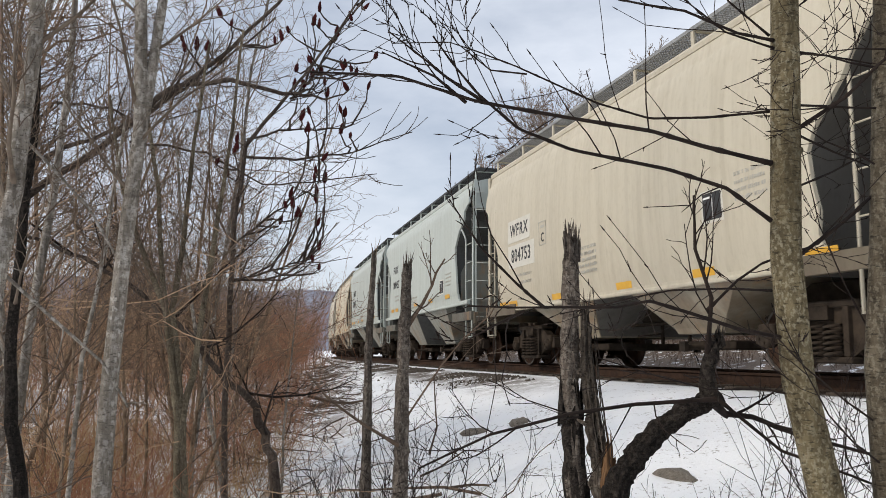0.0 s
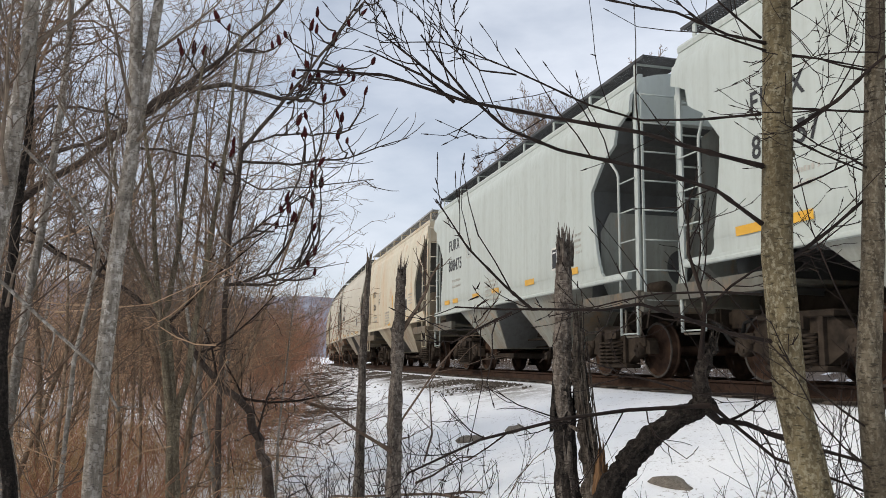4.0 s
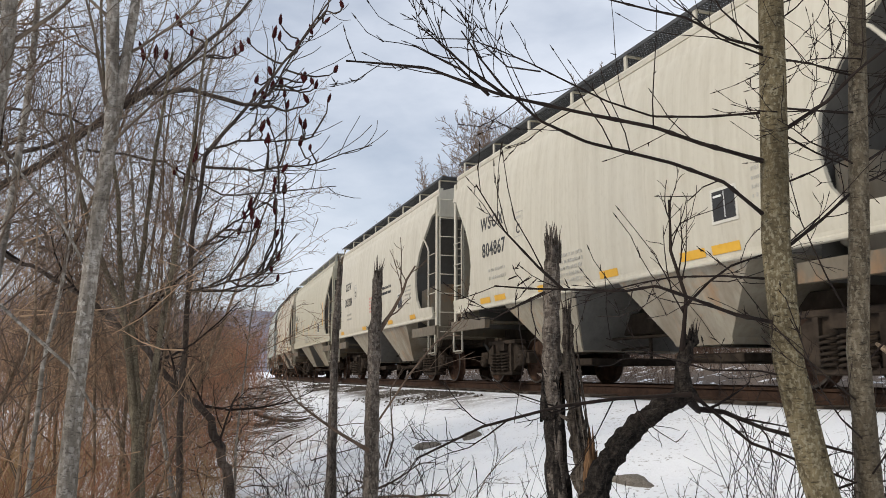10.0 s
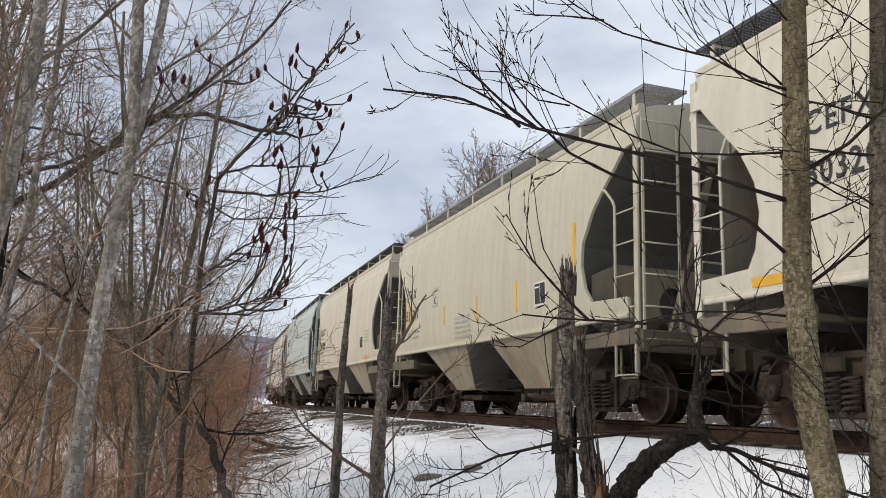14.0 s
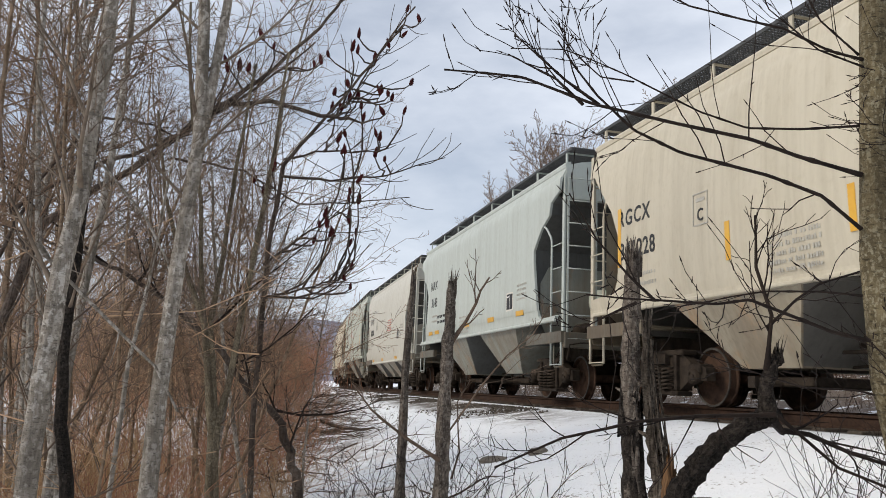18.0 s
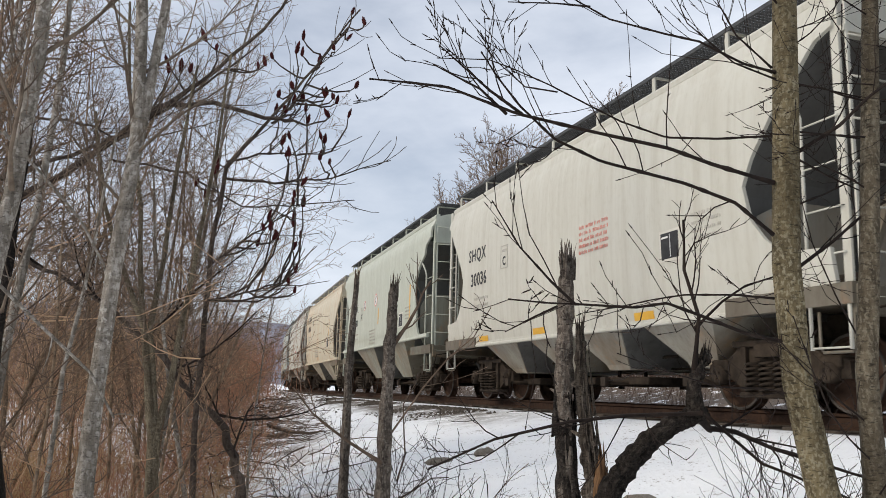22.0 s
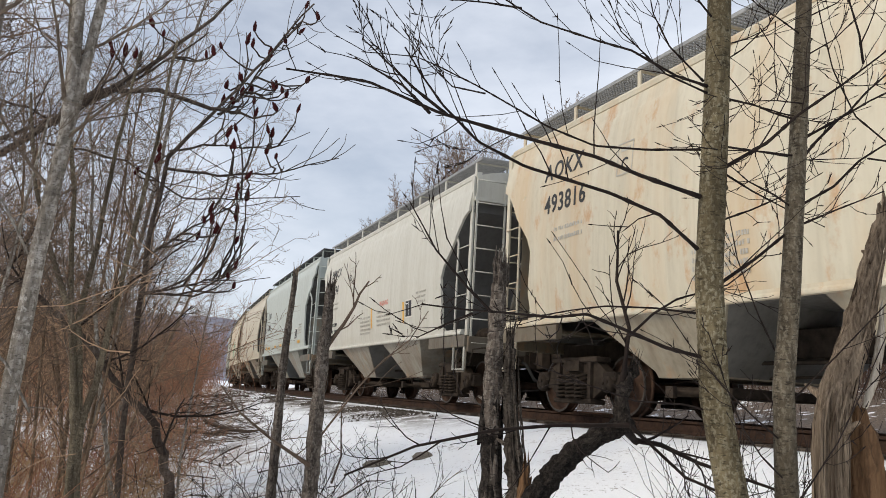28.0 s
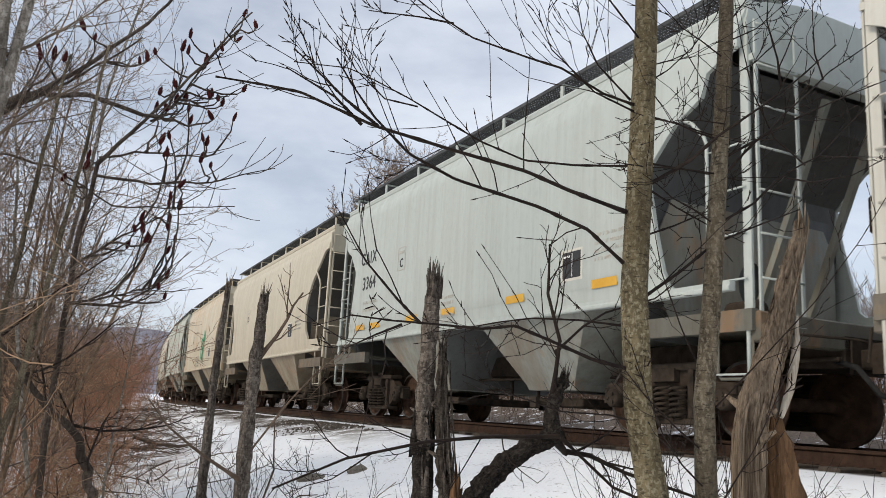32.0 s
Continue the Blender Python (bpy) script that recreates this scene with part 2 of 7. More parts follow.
BARK_OLIVE = bark("olive_grey_bark", (0.085, 0.066, 0.036), (0.26, 0.21, 0.12), (0.40, 0.36, 0.25), 7.0, 0.6, 0.012, (5, 5, 1.6), 0.35, 120.0)
BARK_TAN = bark("tan_grey_bark", (0.080, 0.063, 0.042), (0.23, 0.19, 0.13), (0.36, 0.32, 0.24), 7.0, 0.5, 0.012, (5, 5, 1.6), 0.35, 120.0)
BARK_DARK = bark("dark_wet_bark", (0.009, 0.007, 0.006), (0.050, 0.040, 0.033), (0.16, 0.135, 0.11), 8.0, 0.25, 0.03, (5, 5, 3), 0.55, 70.0)
BARK_GREY = bark("smooth_grey_bark", (0.16, 0.138, 0.112), (0.38, 0.342, 0.295), (0.56, 0.525, 0.475), 5.0, 0.7)
BARK_BROWN = bark("brown_grey_bark", (0.14, 0.096, 0.062), (0.35, 0.25, 0.17), (0.46, 0.37, 0.275), 8.0, 0.4)
BARK_SUMAC = bark("dark_sumac_bark", (0.050, 0.037, 0.030), (0.135, 0.105, 0.086), (0.22, 0.19, 0.16), 7.0, 0.35)
BARK_POLE = bark("grey_mottled_dead_bark", (0.045, 0.035, 0.029), (0.20, 0.165, 0.135), (0.33, 0.295, 0.25), 7.0, 0.5, 0.014, (5, 5, 2.2), 0.35, 80.0)
BARK_DEAD = bark("weathered_dead_bark", (0.030, 0.023, 0.018), (0.24, 0.195, 0.155), (0.40, 0.35, 0.29), 12.0, 0.4, 0.03, (11, 11, 0.6), 0.25)
TWIG_DARK = simple("dark_twig_bark", (0.013, 0.009, 0.008), (0.040, 0.028, 0.022), 20.0, spread=0.35, island=True)
TWIG_MID = simple("brown_fallen_twigs", (0.085, 0.060, 0.044), (0.21, 0.152, 0.112), 18.0, spread=0.4, island=True)
TWIG_GREY = simple("grey_brown_twig_bark", (0.10, 0.076, 0.058), (0.27, 0.215, 0.165), 14.0, spread=0.4, island=True)
SAPLING_TWIG = simple("sapling_twig_bark", (0.16, 0.102, 0.068), (0.37, 0.26, 0.18), 16.0, spread=0.5, island=True)
TWIG_RED = simple("russet_brush_stems", (0.30, 0.135, 0.078), (0.56, 0.30, 0.19), 12.0, spread=0.55, island=True)
BANK_STEMS = simple("bank_brush_stems", (0.10, 0.062, 0.044), (0.22, 0.14, 0.10), 12.0, spread=0.55, island=True)
UNDER_TWIG = simple("pale_understorey_twigs", (0.38, 0.235, 0.14), (0.68, 0.475, 0.31), 14.0, spread=0.55, island=True)
DRY_GRASS = simple("dead_weed_stalks", (0.42, 0.26, 0.13), (0.66, 0.46, 0.26), 9.0, spread=0.55, island=True)
SNAG_WOOD = simple("weathered_split_wood", (0.075, 0.048, 0.030), (0.52, 0.40, 0.28), 9.0, (13, 13, 0.4), rough=0.95, height=0.03, spread=0.5, island=True)
HEART_WOOD = simple("rotten_orange_heartwood", (0.05, 0.027, 0.015), (0.25, 0.142, 0.072), 9.0, (9, 9, 0.7), rough=0.95, height=0.02)
PALE_WOOD = simple("bleached_wood", (0.36, 0.30, 0.23), (0.66, 0.60, 0.50), 14.0, (10, 10, 0.8), rough=0.95, height=0.01)
GRATE_LIGHT = simple("bright_galvanised_grating", (0.22, 0.225, 0.225), (0.36, 0.36, 0.35), 12.0, rough=0.55, metal=0.3)
FRUIT_RED = simple("dark_red_fruit_hairs", (0.040, 0.010, 0.011), (0.105, 0.024, 0.022), 60.0, rough=0.95, height=0.01, spread=0.4, island=False)
STONE = simple("grey_ballast_stone", (0.07, 0.058, 0.046), (0.20, 0.17, 0.14), 11.0, spread=0.4, island=True)
ROCK = simple("lichened_field_stone", (0.11, 0.095, 0.078), (0.30, 0.265, 0.22), 12.0, spread=0.2)

# ---- geometry helpers ----


class Geo:
    """Collects vertices and faces for one mesh."""

    def __init__(self):
        self.v, self.f, self.smooth = [], [], []

    def add(self, verts, faces, smooth=False):
        k = len(self.v)
        self.v += [tuple(p) for p in verts]
        self.f += [tuple(i + k for i in f) for f in faces]
        self.smooth += [smooth] * len(faces)
        return self

    def box(self, x0, x1, y0, y1, z0, z1, bevel=0.0):
        c = bevel
        if c <= 0:
            v = [(x, y, z) for z in (z0, z1) for y in (y0, y1) for x in (x0, x1)]
            return self.add(v, [(0, 2, 3, 1), (4, 5, 7, 6), (0, 1, 5, 4), (2, 6, 7, 3), (0, 4, 6, 2), (1, 3, 7, 5)])
        rings = []
        for z, e in ((z0, c), (z0 + c, 0), (z1 - c, 0), (z1, c)):
            a0, a1, b0, b1 = x0 + e, x1 - e, y0 + e, y1 - e
            g = c if e == 0 else c * 0.5
            rings.append([(a0 + g, b0, z), (a1 - g, b0, z), (a1, b0 + g, z), (a1, b1 - g, z), (a1 - g, b1, z), (a0 + g, b1, z), (a0, b1 - g, z), (a0, b0 + g, z)])
        return self.rings(rings)

    def rings(self, rings, closed=True, caps=True, smooth=False):
        n, k, v, f = len(rings[0]), len(rings), [p for r in rings for p in r], []
        for i in range(k - 1):
            for j in range(n if closed else n - 1):
                a, b = i * n + j, i * n + (j + 1) % n
                f.append((a, b, b + n, a + n))
        self.add(v, f, smooth)
        if caps and closed:
            base = len(self.v) - len(v)
            self.f += [tuple(base + j for j in reversed(range(n))), tuple(base + (k - 1) * n + j for j in range(n))]
            self.smooth += [False, False]
        return self

    def prism(self, outline, axis, a, b):
        """An outline of two coordinates drawn out from a to b along the axis."""
        def place(p, t):
            return {0: (t, p[0], p[1]), 1: (p[0], t, p[1]), 2: (p[0], p[1], t)}[axis]
        return self.rings([[place(p, a) for p in outline], [place(p, b) for p in outline]])

    def tube(self, pts, radii, sides=6, caps=True, smooth=True):
        pts = [Vector(p) for p in pts]
        if not hasattr(radii, "__len__"):
            radii = [radii] * len(pts)
        rings, n = [], len(pts)
        ref = None
        for i, p in enumerate(pts):
            d = (pts[min(i + 1, n - 1)] - pts[max(i - 1, 0)]).normalized()
            if ref is None:
                ref = d.orthogonal().normalized()
            ref = (ref - d * ref.dot(d))
            ref = ref.normalized() if ref.length > 1e-6 else d.orthogonal().normalized()
            other = d.cross(ref)
            rings.append([tuple(p + (ref * math.cos(k * math.tau / sides) + other * math.sin(k * math.tau / sides)) * radii[i]) for k in range(sides)])
        return self.rings(rings, True, caps, smooth)

    def mesh(self, name, material):
        me = bpy.data.meshes.new(name)
        me.from_pydata(self.v, [], self.f)
        me.polygons.foreach_set("use_smooth", self.smooth)
        me.materials.append(material)
        me.update()
        return me


def part(name, mesh, parent=None, label="", at=None):
    """Links a mesh as one object, under its thing or part."""
    ob = new(name, mesh)
    if parent is not None:
        ob.parent = parent
    if at is not None:
        ob.matrix_basis = at
    if label:
        ob["label"] = label
    return ob


def thing(name, label, category, group="", at=None):
    ob = new(name)
    ob.empty_display_size = 0.2
    if at is not None:
        ob.matrix_basis = at
    return tagged(ob, label, category, group)


def letters(text, size, material, name="lettering", spread=1.0):
    """A flat mesh of letters in the built-in font, 4 mm thick, that reads along +x with its face to -y."""
    cu = bpy.data.curves.new(name, "FONT")
    cu.body, cu.size, cu.extrude, cu.align_x, cu.align_y, cu.space_character, cu.resolution_u = text, size, 0.002, "CENTER", "CENTER", spread, 3
    cu.offset = size * 0.017
    ob = bpy.data.objects.new(name, cu)
    scene.collection.objects.link(ob)
    me = bpy.data.meshes.new_from_object(ob.evaluated_get(bpy.context.evaluated_depsgraph_get()))
    bpy.data.objects.remove(ob)
    me.name = name
    me.transform(Matrix.Scale(0.88, 4, (1, 0, 0)))  # a condensed face
    me.materials.clear()
    me.materials.append(material)
    return me


# ---- the track: a wide bend to the right ----
BEND, TRACK_X, RAIL_Z = 500.0, 7.6, 1.35  # radius, track centre abreast of the eye, rail top


def on_track(s, side=0.0, z=0.0):
    """The pose at s metres along the track, side metres off its centre towards the woods."""
    a = s / BEND
    return pose(TRACK_X + BEND - (BEND + side) * math.cos(a), (BEND + side) * math.sin(a), RAIL_Z + z, 0, 0, -math.degrees(a))


def off_track(x, y):
    return math.hypot(x - TRACK_X - BEND, y) - BEND


# height of the ground by distance from the track's centre (wood side positive)
PROFILE = [(-400, 14.0), (-120, 7.0), (-40, 4.4), (-24, 3.6), (-14, 2.7), (-9.5, 1.9), (-6.5, 1.15), (-4.2, 0.7), (-2.6, 1.0), (-1.7, 1.15), (1.6, 1.16), (2.2, 1.13), (3.0, 1.0),
           (4.4, 0.72), (6.0, 0.34), (7.6, 0.02), (10, -0.12), (20, 0.1), (60, 0.6), (400, 4.0)]


def ground_z(x, y):
    u = off_track(x, y)
    z = float(np.interp(u, [p[0] for p in PROFILE], [p[1] for p in PROFILE]))
    k = min(1.0, max(0.0, (abs(u) - 1.7) / 1.5))
    z += k * (0.10 * noise.noise((x * 0.45, y * 0.45, 3.0)) + 0.035 * noise.noise((x * 1.7, y * 1.7, 7.0)))
    return z


def spaced(lo, hi, step, far, grow=1.25):
    """Even steps from lo to hi, then growing ones out to far on both sides."""
    mid = list(np.arange(lo, hi + 1e-6, step))
    out, d = [], step
    a, b = lo, hi
    left, right = [], []
    while a > -far:
        d *= grow
        a, b = a - d, b + d
        left.append(a)
        right.append(b)
    return left[::-1] + mid + right


def build_ground():
    xs, ys = spaced(-8, 15, 0.22, 4000), spaced(-2, 44, 0.3, 4000)
    g = Geo()
    v = [(x, y, ground_z(x, y)) for y in ys for x in xs]
    n = len(xs)
    f = [(j * n + i, j * n + i + 1, (j + 1) * n + i + 1, (j + 1) * n + i) for j in range(len(ys) - 1) for i in range(n - 1)]
    g.add(v, f, True)
    m = Mat("old_snow_and_leaf_litter", 0.75, vary=False)
    x, y, _ = m.xyz()
    lateral = m.math("SUBTRACT", x, m.math("MULTIPLY", m.math("MULTIPLY", y, y), 0.5 / BEND))
    big, mid, fine = m.noise(0.55, detail=5.0, rough=0.6), m.noise(2.6, detail=6.0, rough=0.65), m.noise(22.0, detail=6.0, rough=0.7)
    inwood = m.math("MULTIPLY", m.math("SUBTRACT", m.math("ADD", m.math("MULTIPLY", y, 0.13), 2.0), x), 0.35)
    wood = m.ramp(m.math("ADD", inwood, m.math("MULTIPLY", m.math("SUBTRACT", mid, 0.5), 1.1)), [(0.06, 0.0), (0.62, 1.0)])
    patch = m.ramp(m.math("ADD", m.math("MULTIPLY", big, 0.35), m.math("ADD", m.math("MULTIPLY", mid, 0.35), m.math("MULTIPLY", m.noise(9.0, (0.6, 1.0, 1.0), 6.0, 0.75), 0.3))), [(0.43, 1.0), (0.485, 0.0)])
    rim = m.math("ABSOLUTE", m.math("SUBTRACT", m.math("SUBTRACT", x, m.math("MULTIPLY", y, 0.143)), -0.15))
    rim = m.ramp(m.math("MULTIPLY", rim, m.ramp(m.math("MULTIPLY", y, 0.02), [(0.1, 1.0), (0.7, 0.35)])), [(0.3, 1.0), (1.0, 0.0)])
    streak = m.ramp(m.noise(1.6, (0.55, 1.0, 1.0), 7.0, 0.72), [(0.47, 0.0), (0.53, 1.0)])
    melt = m.math("MULTIPLY", m.math("MULTIPLY", rim, streak), m.ramp(m.math("MULTIPLY", y, 0.02), [(0.20, 0.0), (0.30, 1.0)]))
    behind = m.ramp(m.math("MULTIPLY", lateral, 0.1), [(0.96, 0.0), (1.0, 1.0)])
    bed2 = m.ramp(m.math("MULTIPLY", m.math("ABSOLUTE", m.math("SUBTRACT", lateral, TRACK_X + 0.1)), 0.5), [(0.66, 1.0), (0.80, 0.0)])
    snow = m.mix(m.ramp(big, [(0.3, 0.0), (0.7, 1.0)]), (0.88, 0.895, 0.92), (0.94, 0.945, 0.95))
    specks = m.ramp(m.math("MULTIPLY", fine, m.math("ADD", mid, 0.45)), [(0.57, 0.0), (0.66, 0.8)])
    snow = m.mix(specks, snow, (0.20, 0.16, 0.12))
    litter = m.mix(m.ramp(fine, [(0.35, 0.0), (0.65, 1.0)]), (0.19, 0.13, 0.085), (0.48, 0.36, 0.25))
    col = m.mix(m.math("MULTIPLY", wood, patch), snow, litter)
    col = m.mix(melt, col, m.mix(m.ramp(fine, [(0.35, 0.0), (0.65, 1.0)]), (0.075, 0.052, 0.036), (0.30, 0.22, 0.15)))
    col = m.mix(behind, col, m.mix(m.ramp(mid, [(0.57, 0.0), (0.62, 1.0)]), m.mix(m.ramp(fine, [(0.38, 0.0), (0.62, 1.0)]), (0.055, 0.038, 0.027), (0.19, 0.135, 0.092)), snow))
    shoulder = m.ramp(m.math("ABSOLUTE", m.math("SUBTRACT", lateral, TRACK_X - 2.55)), [(0.25, 1.0), (0.95, 0.0)])
    stretch = m.ramp(m.math("MULTIPLY", m.math("ABSOLUTE", m.math("SUBTRACT", y, 20.0)), 0.1), [(0.62, 1.0), (0.95, 0.0)])
    bare = m.ramp(m.math("ADD", m.math("MULTIPLY", mid, 0.6), m.math("MULTIPLY", fine, 0.4)), [(0.42, 0.0), (0.50, 1.0)])
    gravel = m.mix(m.ramp(fine, [(0.38, 0.0), (0.62, 1.0)]), (0.045, 0.034, 0.026), (0.20, 0.165, 0.13))
    col = m.mix(m.math("MULTIPLY", m.math("MULTIPLY", shoulder, stretch), bare), col, gravel)
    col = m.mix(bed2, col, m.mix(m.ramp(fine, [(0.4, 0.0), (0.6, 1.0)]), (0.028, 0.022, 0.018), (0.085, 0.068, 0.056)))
    mat = m.out(col, m.math("ADD", m.math("MULTIPLY", mid, 1.0), m.math("MULTIPLY", fine, 0.28)), 0.05, 0.5)
    mat.node_tree.nodes["Principled BSDF"].inputs["Subsurface Weight"].default_value = 0.0
    pool = Geo()
    edge = [(-5.6 + (1.9 + 0.7 * noise.noise((2 * math.cos(a), 2 * math.sin(a), 4.0))) * math.cos(a) - 0.2 * 7.0 * math.sin(a), 28.5 + 7.0 * math.sin(a), 0.0) for a in (k * math.tau / 40 for k in range(40))]
    level = max(ground_z(p[0], p[1]) for p in edge) + 0.02
    pool.prism([(p[0], p[1]) for p in edge], 2, level - 0.4, level)
    ice = simple("grey_pond_ice", (0.24, 0.235, 0.235), (0.36, 0.355, 0.36), 1.5, rough=0.35, height=0.002)
    tagged(new("meltwater_pool", pool.mesh("meltwater_pool", ice)), "grey frozen meltwater pool among the trees", "pool", kind="structure")
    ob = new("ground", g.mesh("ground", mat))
    return tagged(ob, "old settled snow over leaf litter, sloping up to the track", "ground", kind="structure")


def build_track():
    track = tagged(new("railway_track"), "rusty steel railway track on wooden ties bedded in snow", "railway track", kind="structure")
    section = [(-0.07, -0.17), (0.07, -0.17), (0.07, -0.155), (0.012, -0.135), (0.010, -0.045), (0.036, -0.03), (0.036, -0.004), (0.028, 0.0), (-0.028, 0.0), (-0.036, -0.004), (-0.036, -0.03), (-0.010, -0.045), (-0.012, -0.135), (-0.07, -0.155)]
    for side in (0.755, -0.755):
        g = Geo()
        rings = []
        for s in np.arange(-230, 150, 2.0):
            m = on_track(s, side)
            rings.append([tuple(m @ Vector((p[0], 0, p[1]))) for p in section])
        g.rings(rings)
        part("rail", g.mesh("rail", RAIL_RUST), track)
    tie = Geo().box(-1.3, 1.3, -0.11, 0.11, -0.33, -0.155, 0.012).mesh("tie", TIE_WOOD)
    plate = Geo().box(-0.1, 0.1, -0.09, 0.09, -0.172, -0.15).mesh("tie_plate", RAIL_RUST)
    rng = random.Random(5)
    for i in range(150):
        t = part("tie", tie, track, at=on_track(-6 + i * 0.56, rng.uniform(-0.04, 0.04), rng.uniform(-0.012, 0.004)))
        if i < 60:
            for side in (0.755, -0.755):
                part("tie_plate", plate, t, at=pose(side, 0, 0))
    return track


# ---- covered hopper cars ----
CAR_LONG, POST_IN = 11.88, 0.13   # over the end sills; corner posts this far in
HALF = CAR_LONG / 2
STYLES = {}
# side profile (height, half width) and the cut of the side sheet at its ends (height, metres from the end)
STYLES["round"] = dict(side=[(1.48, 1.53), (1.62, 1.565), (2.0, 1.60), (2.6, 1.615), (3.2, 1.60), (3.7, 1.56), (4.02, 1.50), (4.05, 1.475), (4.22, 1.44), (4.32, 1.40)],
                  cut=[(1.30, 0.26), (1.70, 0.26), (1.73, 1.33), (1.93, 1.51), (2.31, 1.63), (2.66, 1.57), (3.09, 1.27), (3.39, 0.92), (3.63, 0.62), (3.86, 0.36), (3.88, 0.12), (4.4, 0.12)], shear=2.38)
STYLES["low"] = dict(side=[(1.34, 1.52), (1.55, 1.56)] + STYLES["round"]["side"][2:],
                cut=[(1.30, 1.16), (1.45, 1.38), (1.56, 1.42), (1.79, 1.36), (2.11, 1.43), (2.44, 1.47), (2.65, 1.33), (3.06, 0.80), (3.25, 0.64), (3.52, 0.34), (3.60, 0.12), (4.4, 0.12)], shear=2.30)
STYLES["panel"] = dict(side=[(1.51, 1.575), (1.72, 1.585), (1.76, 1.60), (2.6, 1.60), (3.4, 1.60), (3.9, 1.595), (4.05, 1.57), (4.08, 1.535), (4.32, 1.43)],
                  cut=[(1.50, 0.98), (1.54, 1.10), (1.62, 1.21), (1.97, 1.31), (2.29, 1.39), (2.72, 1.48), (2.97, 1.50), (3.10, 1.36), (3.37, 1.06), (3.52, 0.72), (3.56, 0.64), (3.80, 0.56), (3.90, 0.30), (3.95, 0.12), (4.4, 0.12)], shear=2.66, tape_z=1.755)
STYLES["long_bay"] = dict(side=[(1.12, 1.50), (1.5, 1.57), (2.0, 1.605), (2.6, 1.615), (3.2, 1.61), (3.7, 1.58), (4.02, 1.52), (4.05, 1.50), (4.22, 1.46), (4.32, 1.40)],
                     cut=[(1.12, 0.26), (1.62, 0.26), (1.66, 0.90), (1.84, 1.15), (2.1, 1.36), (2.5, 1.46), (2.8, 1.30), (3.2, 0.96), (3.5, 0.62), (3.8, 0.34), (3.88, 0.12), (4.4, 0.12)], shear=2.38)
for kind, share in (("round", 0.90), ("low", 0.86), ("panel", 0.96)):
    STYLES[kind]["cut"] = [(z, 0.12 + (d - 0.12) * share) for z, d in STYLES[kind]["cut"]]
for kind, rise in (("round", 0.11), ("panel", 0.17)):  # how much higher the roof edge stands than on the low cars
    STYLES[kind]["rise"] = rise
STYLES["slant"] = dict(side=[(1.18, 1.50), (1.5, 1.56)] + STYLES["round"]["side"][2:], cut=[(z - 0.10, 0.12 + (d - 0.12) * 0.9) for z, d in STYLES["low"]["cut"]], shear=2.30)
for kind in STYLES:
    rise = STYLES[kind].setdefault("rise", 0.0)
    STYLES[kind]["side"] = [(z + rise * max(0.0, min(1.0, (z - 3.2) / 0.8)), w) for z, w in STYLES[kind]["side"]]
    STYLES[kind]["cut"][-1] = (4.4 + rise, 0.12)


def curve(points, z):
    return float(np.interp(z, [p[0] for p in points], [p[1] for p in points]))


def cut_at(style, z, e):
    """How far from its end the side sheet is cut away; the trailing end (e = 1) is cut less deep."""
    off = curve(STYLES[style]["cut"], z)
    return off if e < 0 else 0.12 + (off - 0.12) * (0.88 if style != "panel" else 0.78)


def slope_at(style, z, e):
    """How far in the end's slope sheet stands: behind the cut, and upright below its deepest point."""
    deepest = max(STYLES[style]["cut"], key=lambda p: p[1])[0]
    return cut_at(style, max(z, deepest), e)


CACHE = {}


def cached(key, build):
    if key not in CACHE:
        CACHE[key] = build()
    return CACHE[key]


def side_sheet(style, x_sign):
    st = STYLES[style]
    z0, z1 = st["side"][0][0], st["side"][-1][0]
    zs = sorted({round(z, 3) for z in list(np.linspace(z0, z1, 15)) + [p[0] for p in st["cut"] if z0 <= p[0] <= z1] + [p[0] for p in st["side"]]})
    ts = [0, 0.02, 0.06, 0.2, 0.35, 0.5, 0.65, 0.8, 0.94, 0.98, 1]
    g, outer, inner = Geo(), [], []
    for z in zs:
        off, x = curve(st["cut"], z), curve(st["side"], z)
        rear = cut_at(style, z, 1)
        outer.append([(x_sign * x, -HALF + off + t * (CAR_LONG - off - rear), z) for t in ts])
        inner.append([(x_sign * (x - 0.05), -HALF + off + t * (CAR_LONG - off - rear), z) for t in ts])
    g.rings(outer, closed=False, smooth=True)
    g.rings(inner, closed=False, smooth=True)
    edge_a = [[o[0] for o in outer], [i[0] for i in inner]]
    edge_b = [[o[-1] for o in outer], [i[-1] for i in inner]]
    g.rings(edge_a, closed=False).rings(edge_b, closed=False).rings([outer[0], inner[0]], closed=False).rings([outer[-1], inner[-1]], closed=False)
    return g


def roof_shell(style):
    x, r = STYLES[style]["side"][-1][1], STYLES[style]["rise"]
    line = [(x, 4.315 + r), (x * 0.8, 4.40 + r), (x * 0.5, 4.47 + r), (x * 0.2, 4.50 + r), (-x * 0.2, 4.50 + r), (-x * 0.5, 4.47 + r), (-x * 0.8, 4.40 + r), (-x, 4.315 + r), (-x, 4.27 + r), (x, 4.27 + r)]
    return Geo().prism(line, 1, -HALF + 0.125, HALF - 0.125)


